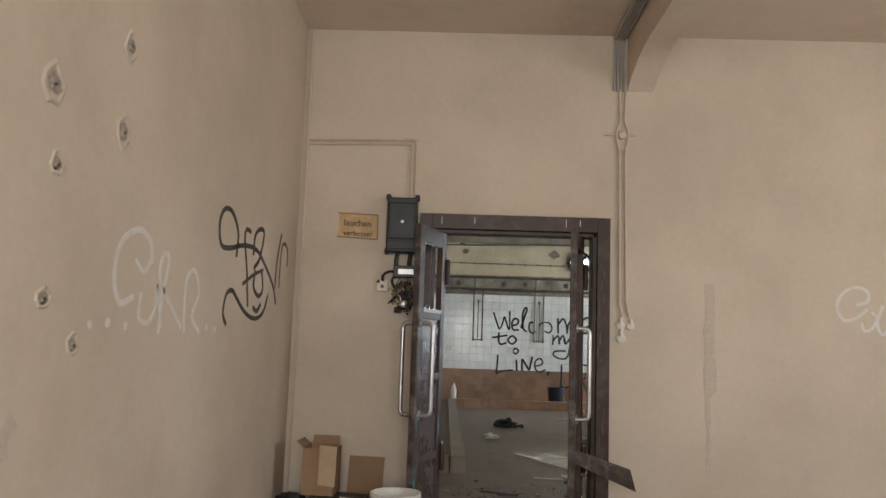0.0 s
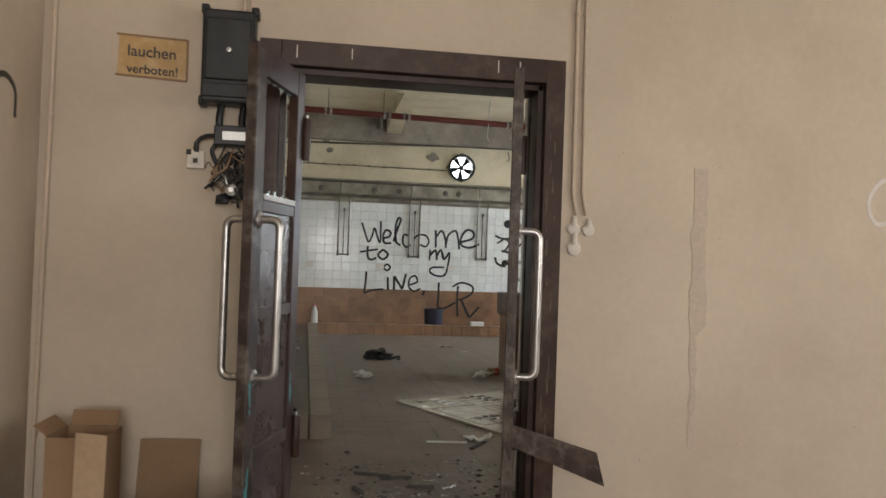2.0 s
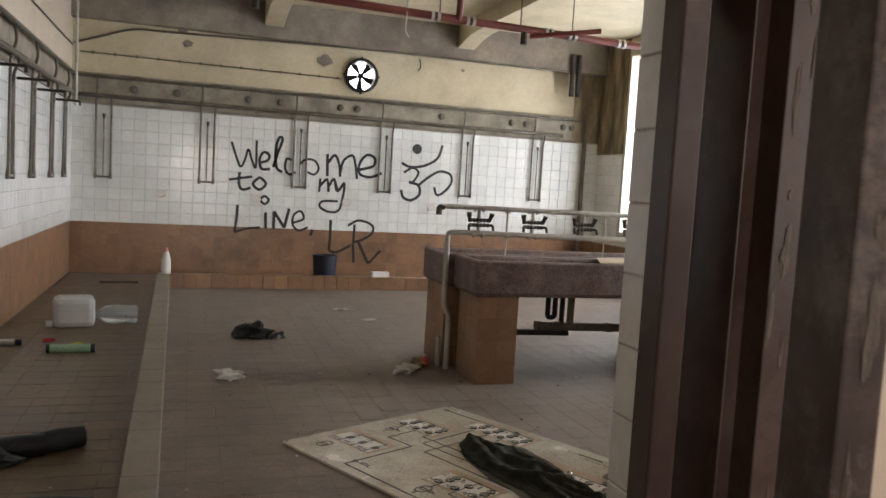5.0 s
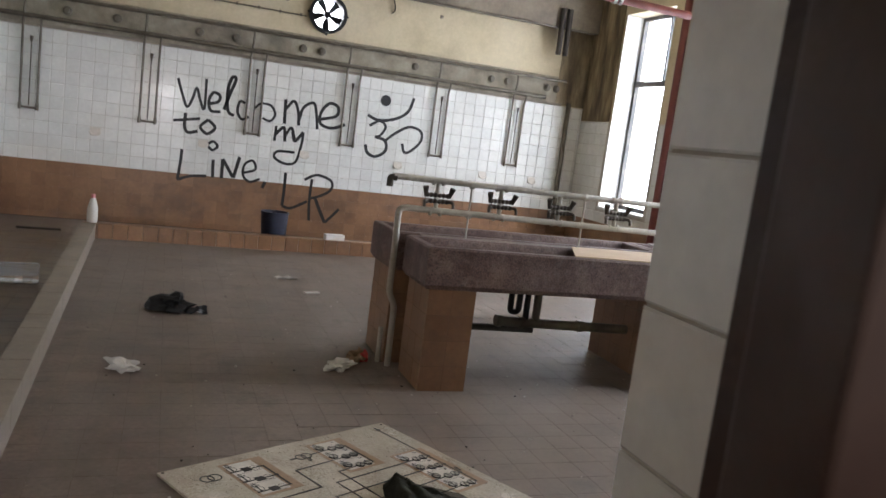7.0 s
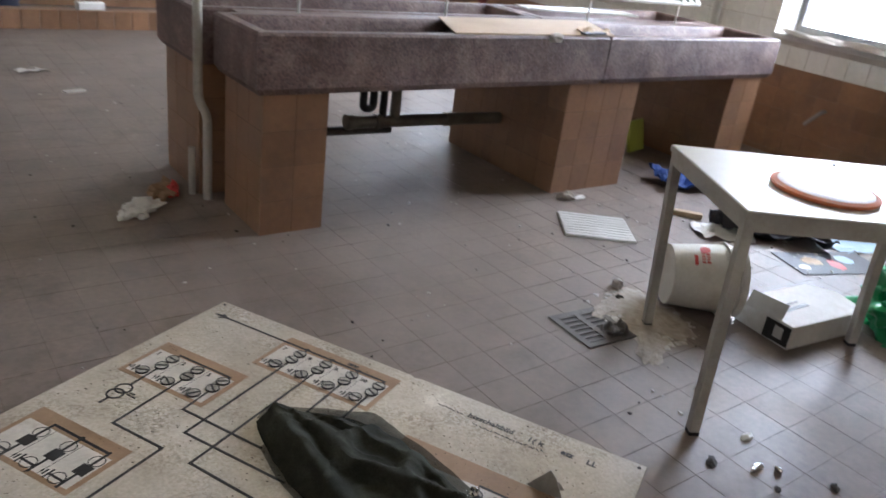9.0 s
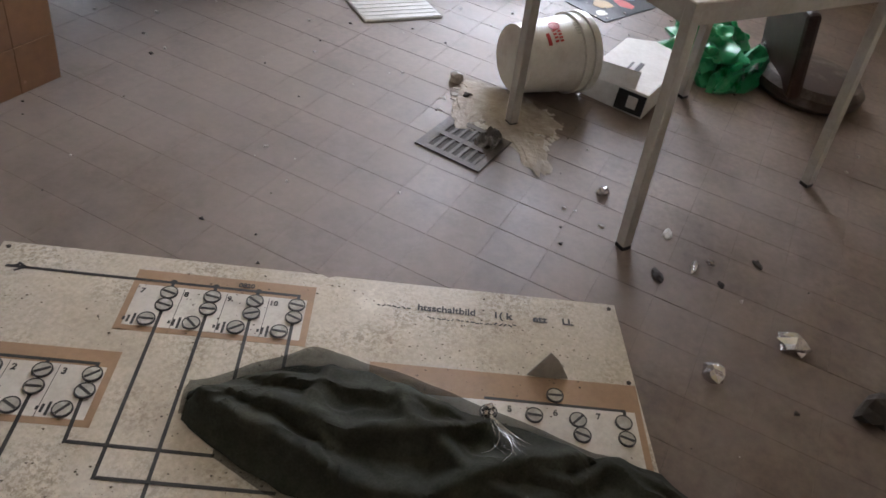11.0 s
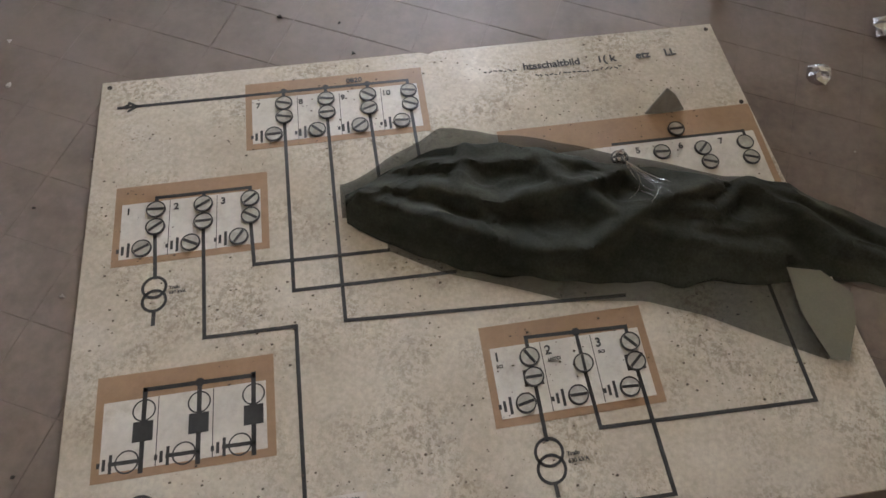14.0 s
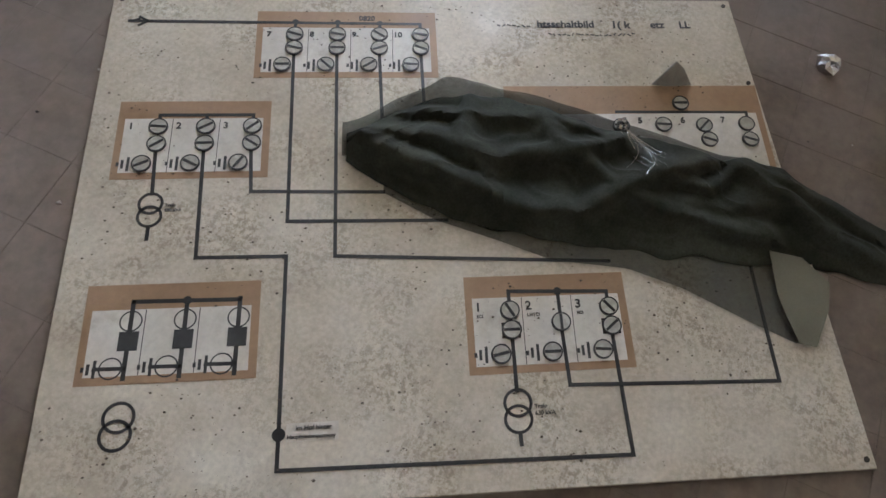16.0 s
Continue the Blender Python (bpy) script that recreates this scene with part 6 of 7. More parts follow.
poster = thing("poster", pose(5.30, 9.50, 0.002, 0, 0, -20), "dark printed poster with red and pale shapes on the floor", "poster")
part("sheet", box(-0.27, -0.13, 0, 0.27, 0.13, 0.003), BLACK, poster)
for k, (x, y, w, d, mt) in enumerate(((-0.10, 0.02, 0.10, 0.08, CARD_L), (0.02, -0.03, 0.07, 0.10, RED), (0.12, 0.03, 0.08, 0.08, LBLUE), (-0.2, -0.05, 0.06, 0.05, PIPE))):
    part("printed_shape", lump(w * 0.6, d * 0.6, 0.001, k, 0.3, 2), mt, poster).location = (x, y, 0.003)
lone("wooden_batten", box(-0.11, -0.02, 0, 0.11, 0.02, 0.03), CARD_L, pose(5.05, 10.27, 0.0, 0, 0, -48), "short pale wooden batten on the floor", "batten", bevel=0.003)
lone("yellow_carton", box(-0.10, -0.012, 0, 0.10, 0.012, 0.22), YGREEN, pose(5.82, 11.30, 0.0, -14, 0, 12), "yellow-green printed card leaning on a pier", "box")
lone("plastic_cup", lathe([(0, 0), (0.028, 0), (0.036, 0.10), (0.034, 0.10), (0.027, 0.003), (0, 0.003)], 18), PIPE, pose(5.95, 11.45, 0), "small grey cup beneath the trough", "cup", smooth=True)
lone("green_bag", lump(0.22, 0.17, 0.13, 8, 0.75, 5), GREEN, pose(4.95, 8.98, 0, 0, 0, 20), "crumpled green plastic bag on the floor", "bag", smooth=True)
bag = bpy.data.objects["green_bag"]
part("twisted_neck", tube(curve_pts([(-0.10, 0.02, 0.13), (-0.14, 0.03, 0.17), (-0.19, 0.05, 0.16), (-0.24, 0.05, 0.11)]), [0.030 + 0.012 * math.sin(k * 1.7) for k in range(16)], 12), GREEN, bag, "twisted neck of the bag", smooth=True)
lone("green_wrapper", lump(0.20, 0.07, 0.09, 11, 0.5), GREEN, pose(4.86, 8.80, 0, 0, 0, -20), "flattened green wrapper with clear film", "wrapper")
lone("clear_film", sheet(0.3, 0.12, 14, 0.10, 12), CLEARP, pose(4.90, 8.78, 0.06, 0, 0, -15), "crumpled clear film on the green wrapper", "film")
chair = thing("tipped_seat", pose(5.0, 8.52, 0, 0, 0, 25), "dark brown padded seat lying beside the table", "seat")
part("cushion", lathe([(0, 0), (0.2, 0), (0.235, 0.03), (0.24, 0.07), (0.21, 0.10), (0, 0.11)], 32), BROWN_WORN, chair, smooth=True)
part("backrest", box(-0.22, 0.10, 0.08, 0.22, 0.16, 0.46, m=pose(0, 0, 0, -12)), BROWN, chair, bevel=0.02)
lone("broom_stick", tube([(6.15, 9.9, 0.02), (6.75, 9.6, 1.05)], 0.016, 10), BLACK, pose(0, 0, 0), "black stick leaning towards the window", "stick", smooth=True)
for x, y, mt, s, lb in ((2.30, 11.22, PAPER, 1, "white crumpled tissue beside the trough"), (2.47, 11.42, CARD, 2, "red and brown crumpled wrapper beside the trough"), (1.01, 11.13, PAPER, 5, "white crumpled tissue on the tiled floor")):
    lone("crumpled_paper", lump(0.095, 0.06, 0.04, s, 0.8, 3), mt, pose(x, y, 0, 0, 0, 30 * s), lb, "paper")
lone("red_wrapper", lump(0.03, 0.025, 0.05, 31, 0.6, 2), RED, pose(2.50, 11.38, 0.0), "small red wrapper beside the trough", "wrapper")
lone("black_bag", lump(0.14, 0.10, 0.075, 17, 0.75), BLACK, pose(1.28, 12.58, 0, 0, 0, -10), "crumpled black plastic bag on the tiled floor", "bag")
lone("black_bag_tail", sheet(0.16, 0.1, 18, 0.05, 8), BLACK, pose(1.46, 12.52, 0.001), "flat tail of a black plastic bag", "bag")
lone("loose_tile", box(-0.07, -0.03, 0, 0.07, 0.03, 0.012), RUBBLE, pose(2.5, 13.4, 0, 0, 0, 20), "broken tile piece on the floor", "tile")
lone("far_scrap", sheet(0.2, 0.1, 50, 0.03, 8), RUBBLE, pose(2.35, 14.0, 0.001, 0, 0, 20), "scrap lying on the far floor", "scrap")

# shower strip
jc = thing("jerrycan", pose(-0.24, 13.1, 0, 0, 0, 8), "milky plastic canister lying in the shower strip", "canister")
part("body", box(-0.17, -0.13, 0, 0.17, 0.13, 0.27), MILKY, jc, bevel=0.05)
part("neck", tube([(-0.17, -0.08, 0.04), (-0.22, -0.09, 0.04)], 0.028, 12), MILKY, jc, smooth=True)
pet = thing("water_bottle", pose(0.12, 13.22, 0.085, 0, 90, 6), "large clear plastic water bottle on its side with a blue cap", "bottle")
part("body", lathe([(0, 0.16), (0.07, 0.16), (0.084, 0.14), (0.084, 0.06), (0.078, 0.05), (0.084, 0.04), (0.084, -0.10), (0.03, -0.19), (0.016, -0.20), (0, -0.20)], 28), CLEARP, pet, smooth=True)
part("cap", lathe([(0, -0.20), (0.02, -0.20), (0.02, -0.225), (0, -0.225)], 14), BLUE, pet)
tb = thing("sealant_tube", pose(-0.11, 12.02, 0.033, 0, 90, 2), "green sealant cartridge lying on the strip floor", "tube")
part("body", lathe([(0, -0.17), (0.032, -0.17), (0.032, 0.15), (0, 0.15)], 20), surf("pale_green_label", [(0.22, 0.36, 0.24), (0.30, 0.44, 0.31)], 9, 0.5, 0.02), tb, smooth=True)
part("end_cap", lathe([(0.033, 0.13), (0.034, 0.16), (0, 0.16)], 20), BLACK, tb)
part("end_cap", lathe([(0.033, -0.15), (0.034, -0.175), (0, -0.175)], 20), BLACK, tb)
wt = thing("spray_can", pose(-0.62, 12.3, 0.026, 0, 90, 4), "white spray can with a dark cap on the strip floor", "spray can")
part("body", lathe([(0, -0.11), (0.025, -0.11), (0.025, 0.07), (0, 0.07)], 18), WPLASTIC, wt, smooth=True)
part("cap", lathe([(0.0, 0.07), (0.022, 0.07), (0.022, 0.115), (0, 0.115)], 18), surf("dark_blue_cap", [(0.01, 0.012, 0.05), (0.02, 0.022, 0.07)], 9, 0.4, 0), wt, smooth=True)
lone("red_scrap", lump(0.045, 0.022, 0.025, 23, 0.6, 2), RED, pose(-0.33, 12.42, 0), "crumpled red wrapper on the strip floor", "wrapper")
lone("yellow_scrap", lump(0.045, 0.02, 0.025, 24, 0.6, 2), YGREEN, pose(-0.1, 12.22, 0), "crumpled yellow wrapper on the strip floor", "wrapper")
lone("orange_scrap", lump(0.04, 0.03, 0.05, 25, 0.6, 2), ORANGE, pose(-0.66, 11.0, 0), "crumpled orange scrap on the strip floor", "wrapper")
for i, (x, y, a) in enumerate(((-0.05, 9.72, 12), (0.12, 9.80, 25))):
    lone("dark_roll", lathe([(0, -0.13), (0.05, -0.13), (0.058, 0.0), (0.052, 0.12), (0, 0.12)], 18), BLACK, pose(x, y, 0.055, 0, 90, a), "dark crumpled roll on the strip floor", "roll", "dark rolls", smooth=True)
lone("dark_rag", lump(0.2, 0.1, 0.06, 27, 0.7), BLACK, pose(-0.2, 9.62, 0, 0, 0, 20), "dark rag on the strip floor", "rag")
lone("dark_roll_near", lathe([(0, -0.12), (0.05, -0.12), (0.055, 0.0), (0.05, 0.12), (0, 0.12)], 18), BLACK, pose(0.25, 8.95, 0.05, 0, 90, -10), "dark roll lying against the curb", "roll", smooth=True)
lone("strip_stick", box(-0.22, -0.02, 0, 0.22, 0.02, 0.02), DIRT, pose(-0.1, 15.95, 0, 0, 0, 3), "dark stick at the end of the strip", "stick")
wb = thing("detergent_bottle", pose(0.455, 15.66, 0.166), "white detergent bottle with a pink cap standing on the curb", "bottle")
part("body", lathe([(0, 0), (0.05, 0), (0.055, 0.02), (0.055, 0.16), (0.03, 0.25), (0.02, 0.27), (0, 0.27)], 20), WPLASTIC, wb, smooth=True)
part("cap", lathe([(0.0, 0.27), (0.022, 0.27), (0.02, 0.31), (0, 0.31)], 14), surf("pink_cap", [(0.5, 0.16, 0.16), (0.58, 0.2, 0.2)], 9, 0.5, 0), wb)
bk = thing("dark_pail", pose(2.46, 15.98, 0), "dark blue pail standing behind the curb", "bucket")
part("body", lathe([(0, 0), (0.14, 0), (0.165, 0.40), (0.17, 0.40), (0.17, 0.42), (0.155, 0.42), (0.13, 0.01), (0, 0.01)], 28), surf("dark_blue_plastic", [(0.012, 0.013, 0.03), (0.022, 0.024, 0.045)], 6, 0.45, 0.03), bk, smooth=True)
lone("white_tin", box(-0.12, -0.05, 0, 0.12, 0.05, 0.07), PAPER, pose(3.15, 15.68, 0.168, 0, 0, 8), "small white box on the curb", "box", bevel=0.008)


# ---- north and west walls: pipes, showers, fan ----
def wall_set(parent_name, put, label, a0, a1, xs, flip=1):
    """Supply pipes with a row of shower drops; put maps (along, out, z)."""
    w = thing(parent_name, pose(0, 0, 0), label, "pipes")
    P = lambda a, o, z: Vector(put(a, o, z))
    part("upper_pipe", tube([P(a0, 0.07, 2.61), P(a1, 0.07, 2.60)], 0.022, 10), OLDPIPE, w, smooth=True)
    part("lower_pipe", tube([P(a0, 0.06, 2.36), P(a1 - 0.3, 0.06, 2.34)], 0.028, 10), OLDPIPE, w, smooth=True)
    part("ledge", box(0, 0, 0, 1, 1, 1, m=Matrix.Translation((0, 0, 0)) @ Matrix((
        (P(1, 0, 0) - P(0, 0, 0)).to_4d() * 0 + Vector(((P(a1, 0, 0) - P(a0, 0, 0)).x, (P(0, 0.025, 0) - P(0, 0, 0)).x, 0, P(a0, 0, 0).x)),
        Vector(((P(a1, 0, 0) - P(a0, 0, 0)).y, (P(0, 0.025, 0) - P(0, 0, 0)).y, 0, P(a0, 0, 0).y)),
        Vector((0, 0, 0.03, 2.252)), Vector((0, 0, 0, 1))))), SOOT, w, "dark ledge over the tiles")
    for x in xs:
        d = part("shower_drop", tube(bent([P(x - 0.085, 0.07, 2.61), P(x - 0.085, 0.09, 2.45), P(x - 0.10, 0.045, 2.28), P(x - 0.10, 0.035, 1.30)], 0.05), 0.014, 8), OLDPIPE, w, smooth=True)
        part("drop_pipe", tube(bent([P(x + 0.09, 0.06, 2.36), P(x + 0.09, 0.08, 2.28), P(x + 0.085, 0.035, 2.2), P(x + 0.085, 0.035, 1.30)], 0.04), 0.014, 8), OLDPIPE, d, smooth=True)
        part("control_rod", tube([P(x - 0.005, 0.04, 2.10), P(x - 0.005, 0.04, 1.32)], 0.008, 6), VALVE, d)
        part("rod_head", tube([P(x - 0.005, 0.04, 2.06), P(x - 0.005, 0.045, 2.13)], [0.012, 0.022], 10), VALVE, d)
        part("cross_bar", tube([P(x - 0.115, 0.035, 1.30), P(x + 0.10, 0.035, 1.295)], 0.013, 8), OLDPIPE, d)
        for o in (-0.10, 0.085):
            part("foot", tube([P(x + o, 0.035, 1.27), P(x + o, 0.035, 1.35)], 0.019, 8), OLDPIPE, d)
    return w


NX = (-0.40, 0.92, 2.20, 3.46, 4.74, 5.92)
wall_set("shower_pipes", lambda a, o, z: (a, YF - o, z), "tarnished supply pipes with shower drops over white tiles", XL + 0.05, 6.62, NX)
for i, x in enumerate((-0.05, 0.5, 1.45, 1.9, 2.75, 3.0, 4.3, 5.45, 5.7, 6.35, 6.5)):
    lone("pipe_flange", lathe([(0, 0), (0.055, 0), (0.05, 0.02), (0.03, 0.03), (0.03, 0.06), (0, 0.06)], 16), OLDPIPE, pose(x, YF, 2.48, 90), "round rusty pipe flange on the wall", "flange", "pipe flanges", smooth=True)
WY = (9.6, 10.9, 12.24, 13.22, 14.18, 15.28, 16.2)
wall_set("shower_pipes_west", lambda a, o, z: (XL + o, a, z), "tarnished supply pipes with shower drops on the side wall", 8.6, 16.85, WY)
for y0, y1 in zip(WY, WY[1:]):
    lone("shower_head_pipe", tube(bent([(XL + 0.05, y0 + 0.12, 2.15), (XL + 0.30, y0 + 0.12, 2.15), (XL + 0.30, y0 + 0.12, 2.10)], 0.03), 0.013, 8), VALVE, pose(0, 0, 0), "short dark shower arm on the wall", "shower arm", "shower arms", smooth=True)
lone("white_downpipe", tube([(XL + 0.10, YF - 0.35, 2.18), (XL + 0.10, YF - 0.35, ZC)], 0.019, 10), PIPE, pose(0, 0, 0), "thin white pipe hanging in the corner", "pipe", smooth=True)
lone("north_cable", tube(curve_pts([(XL + 0.02, YF - 0.02, 3.02), (-0.45, YF - 0.02, 3.14), (-0.05, YF - 0.02, 3.27), (0.6, YF - 0.02, 3.29), (3.4, YF - 0.17, 3.33), (6.8, YF - 0.17, 3.33)]), 0.014, 6), OLDPIPE, pose(0, 0, 0), "dark cable run along the wall beneath the beam", "cable")
lone("north_wire", tube([(XL + 0.1, YF - 0.02, 2.915), (2.75, YF - 0.02, 2.895)], 0.008, 6), OLDPIPE, pose(0, 0, 0), "thin cable run along the wall", "cable")
for k in range(13):
    lone("cable_clip", box(-0.012, -0.02, -0.014, 0.012, 0.02, 0.022), OLDPIPE, pose(XL + 0.25 + k * 0.27, YF - 0.02, 2.912 - k * 0.0015), "small cable clip on the wall", "clip", "cable clips")
lone("west_wire", tube([(XL + 0.02, 8.6, 2.98), (XL + 0.02, YF - 0.1, 2.98)], 0.010, 6), OLDPIPE, pose(0, 0, 0), "cable run along the side wall", "cable")
for i, (x, z, w) in enumerate(((2.49, 3.13, 0.11), (0.62, 3.16, 0.07), (0.55, 3.33, 0.06), (4.6, 3.2, 0.03))):
    lone("plaster_hole", lump(w, w * 0.7, 0.015, i + 60, 0.6, 2), SOOT, pose(x, YF, z, 90), "dark broken patch in the plaster", "hole", "broken plaster patches")
for i, x in enumerate((0.33, 1.60, 2.90, 4.21, 5.5, 6.3)):
    dsh = thing("soap_dish", pose(x, YF - 0.008, 1.10), "small recessed white soap dish in the tiles", "soap dish", "soap dishes")
    part("lip", tube([(0.06 * math.cos(a), -0.02 - 0.02 * math.sin(-a), 0.045 * math.sin(a)) for a in np.linspace(math.pi, 2 * math.pi, 10)], 0.010, 8), LAMPW, dsh, smooth=True)
    part("dish", box(-0.06, -0.012, -0.04, 0.06, -0.001, 0.05), LAMPW, dsh, bevel=0.004)

fan = thing("wall_fan", pose(3.03, YF, 2.965), "round extractor fan in the wall with daylight between its blades", "fan")
HUB = BLACK
part("ring", lathe([(0.205, -0.14), (0.235, -0.14), (0.235, 0.0), (0.25, 0.02), (0.25, 0.08), (0.205, 0.08), (0.205, -0.14)], 40, pose(0, 0.02, 0, 90)), HUB, fan, smooth=True)
part("mount", boxes((-0.27, -0.035, -0.012, -0.20, 0.005, 0.012), (0.20, -0.035, -0.012, 0.27, 0.005, 0.012), (-0.012, -0.035, -0.27, 0.012, 0.005, -0.20), (-0.012, -0.035, 0.20, 0.012, 0.005, 0.27)), HUB, fan)
part("hub", lathe([(0, 0), (0.045, 0), (0.045, 0.05), (0.03, 0.07), (0, 0.07)], 20, pose(0, 0.06, 0, 90)), HUB, fan, smooth=True)
for k in range(5):
    part("blade", prism([(0.03, -0.014), (0.11, -0.046), (0.195, -0.050), (0.203, 0.020), (0.19, 0.050), (0.03, 0.014)], -0.003, 0.003, pose(0, 0.05, 0) @ Matrix.Rotation(radians(72 * k + 20), 4, "Y") @ pose(0, 0, 0, 90 + 18)), HUB, fan)
bm = bmesh.new()
sq, ci = [], []
for k in range(32):
    a = 2 * math.pi * k / 32
    c, s = math.cos(a), math.sin(a)
    q = 0.242 / max(abs(c), abs(s))
    for lst, rr in ((sq, q), (ci, 0.2365)):
        lst.append([bm.verts.new((rr * c, y, 0.005 + rr * s)) for y in (0.001, 0.03)])
for k in range(32):
    j = (k + 1) % 32
    bm.faces.new((sq[k][0], sq[j][0], ci[j][0], ci[k][0]))
    bm.faces.new((ci[k][0], ci[j][0], ci[j][1], ci[k][1]))
    bm.faces.new((ci[k][1], ci[j][1], sq[j][1], sq[k][1]))
part("surround", bm, YELLOW, fan)
tagged(part("backdrop_fan", box(2.2, YF + 0.70, 2.2, 3.9, YF + 0.72, 3.8), SKYGLOW), "bright overcast sky behind the fan", "sky", kind="structure")

# slogan and sign sprayed on the tiles
sprayed("graffiti_slogan", [
    [(1.24, 1.88), (1.3, 1.7), (1.37, 1.54), (1.43, 1.65), (1.47, 1.79), (1.52, 1.65), (1.58, 1.54), (1.58, 1.92)],
    [(1.63, 1.61), (1.74, 1.65), (1.76, 1.73), (1.68, 1.76), (1.63, 1.66), (1.66, 1.53), (1.78, 1.53)],
    [(1.82, 1.56), (1.88, 1.77), (1.94, 1.96), (1.89, 1.98), (1.85, 1.81), (1.87, 1.56), (1.95, 1.5)],
    [(2.08, 1.68), (2.01, 1.69), (1.99, 1.56), (2.05, 1.47), (2.14, 1.51)],
    [(2.2, 1.63), (2.28, 1.7), (2.41, 1.69), (2.47, 1.58), (2.41, 1.49), (2.31, 1.52)],
    [(2.6, 1.48), (2.59, 1.8)], [(2.6, 1.67), (2.7, 1.79), (2.77, 1.65), (2.79, 1.48)], [(2.79, 1.55), (2.83, 1.72), (2.96, 1.8), (3.01, 1.66), (3.04, 1.46)],
    [(3.08, 1.6), (3.28, 1.67), (3.29, 1.79), (3.17, 1.82), (3.07, 1.69), (3.08, 1.54), (3.24, 1.5), (3.41, 1.57)],
    [(1.36, 1.46), (1.36, 1.29), (1.41, 1.22), (1.52, 1.25)], [(1.22, 1.35), (1.54, 1.41)],
    [(1.64, 1.41), (1.73, 1.32), (1.64, 1.23), (1.55, 1.31), (1.64, 1.41)],
    [(2.49, 1.24), (2.5, 1.44)], [(2.5, 1.33), (2.6, 1.43), (2.63, 1.25)], [(2.63, 1.33), (2.7, 1.44), (2.76, 1.27)],
    [(2.72, 1.39), (2.76, 1.27), (2.86, 1.4)], [(2.86, 1.4), (2.85, 1.23), (2.79, 0.99), (2.64, 0.96), (2.51, 1.03), (2.55, 1.11), (2.77, 1.12)],
    [(1.35, 1.0), (1.34, 0.8), (1.32, 0.61)], [(1.32, 0.61), (1.48, 0.67), (1.67, 0.69)],
    [(1.74, 0.91), (1.75, 0.68)], [(1.72, 1.15), (1.78, 1.09), (1.72, 1.03), (1.66, 1.09), (1.72, 1.15)],
    [(1.86, 0.68), (1.86, 0.93)], [(1.86, 0.93), (2.01, 0.7)], [(2.01, 0.7), (2.07, 0.98)],
    [(2.14, 0.78), (2.28, 0.84), (2.24, 0.95), (2.14, 0.89), (2.13, 0.75), (2.22, 0.67), (2.35, 0.72)], [(2.42, 0.69), (2.39, 0.6)]], 0.038, put_n, SPRAY, "black sprayed words Welcome to my Live on the tiles")
sprayed("graffiti_initials", [
    [(2.68, 0.84), (2.68, 0.6), (2.67, 0.39)], [(2.67, 0.39), (2.79, 0.37), (3.0, 0.48)],
    [(3.05, 0.22), (3.03, 0.50), (3.04, 0.79)], [(2.94, 0.77), (3.10, 0.85), (3.30, 0.79), (3.31, 0.67), (3.17, 0.57), (3.02, 0.52)],
    [(3.10, 0.55), (3.18, 0.38), (3.27, 0.21)], [(3.27, 0.21), (3.45, 0.41)]], 0.040, put_n, SPRAY, "black sprayed letters L R on the tiles")
sprayed("graffiti_symbol", [
    [(3.71, 1.74), (3.86, 1.69), (4.09, 1.73), (4.27, 1.85), (4.34, 2.05)],
    [(3.75, 1.6), (3.89, 1.68), (3.98, 1.61), (3.91, 1.48), (3.84, 1.46)], [(3.84, 1.46), (3.99, 1.42), (4.01, 1.28), (3.88, 1.19), (3.76, 1.23), (3.72, 1.34)],
    [(3.99, 1.42), (4.14, 1.55), (4.32, 1.65), (4.49, 1.61), (4.51, 1.48), (4.4, 1.34), (4.29, 1.29), (4.24, 1.41)]], 0.042, put_n, SPRAY, "black sprayed om symbol on the tiles", [(3.94, 1.965, 0.075)])

# ---- ceiling pipes ----
red = thing("fire_pipe", pose(0, 0, 0), "red fire pipe hung beneath the ceiling with steel couplings", "pipe")
part("main", tube(bent([(-0.22, 13.5, ZC - 0.02), (-0.05, 13.45, 3.24), (0.05, 13.44, 3.22), (4.95, 13.70, 3.19), (6.86, 13.8, 3.18)], 0.08), 0.042, 14), REDPIPE, red, smooth=True)
part("riser", tube(bent([(6.86, 14.55, ZC), (6.86, 14.55, 0.4)], 0.1), 0.045, 14), REDPIPE, red, smooth=True)
part("branch", tube(bent([(3.36, 13.6, 3.2), (3.32, 13.45, 3.34), (3.30, 13.40, ZC)], 0.05), 0.036, 12), REDPIPE, red, smooth=True)
part("sleeve", tube([(3.302, 13.405, 3.52), (3.30, 13.40, ZC)], 0.042, 12), BLACK, red, "black sleeve at the ceiling", smooth=True)
part("branch", tube([(4.2, 13.62, 3.12), (4.9, 13.3, 3.20)], 0.028, 10), REDPIPE, red, smooth=True)
for x in (0.1, 0.55, 1.35, 1.62, 3.1, 3.5, 4.45, 4.75, 5.4):
    y = 13.44 + x * 0.053
    for o in (-0.035, 0.035):
        part("coupling", tube([(x + o - 0.016, y + o * 0.053, 3.222 - x * 0.0065), (x + o + 0.016, y + o * 0.053, 3.222 - x * 0.0065)], 0.053, 14), CHROME, red, "silvery pipe clamp", smooth=True)
    part("clamp_bolt", tube([(x, y - 0.055, 3.19 - x * 0.0065), (x, y - 0.055, 3.25 - x * 0.0065)], 0.010, 8), VALVE, red)
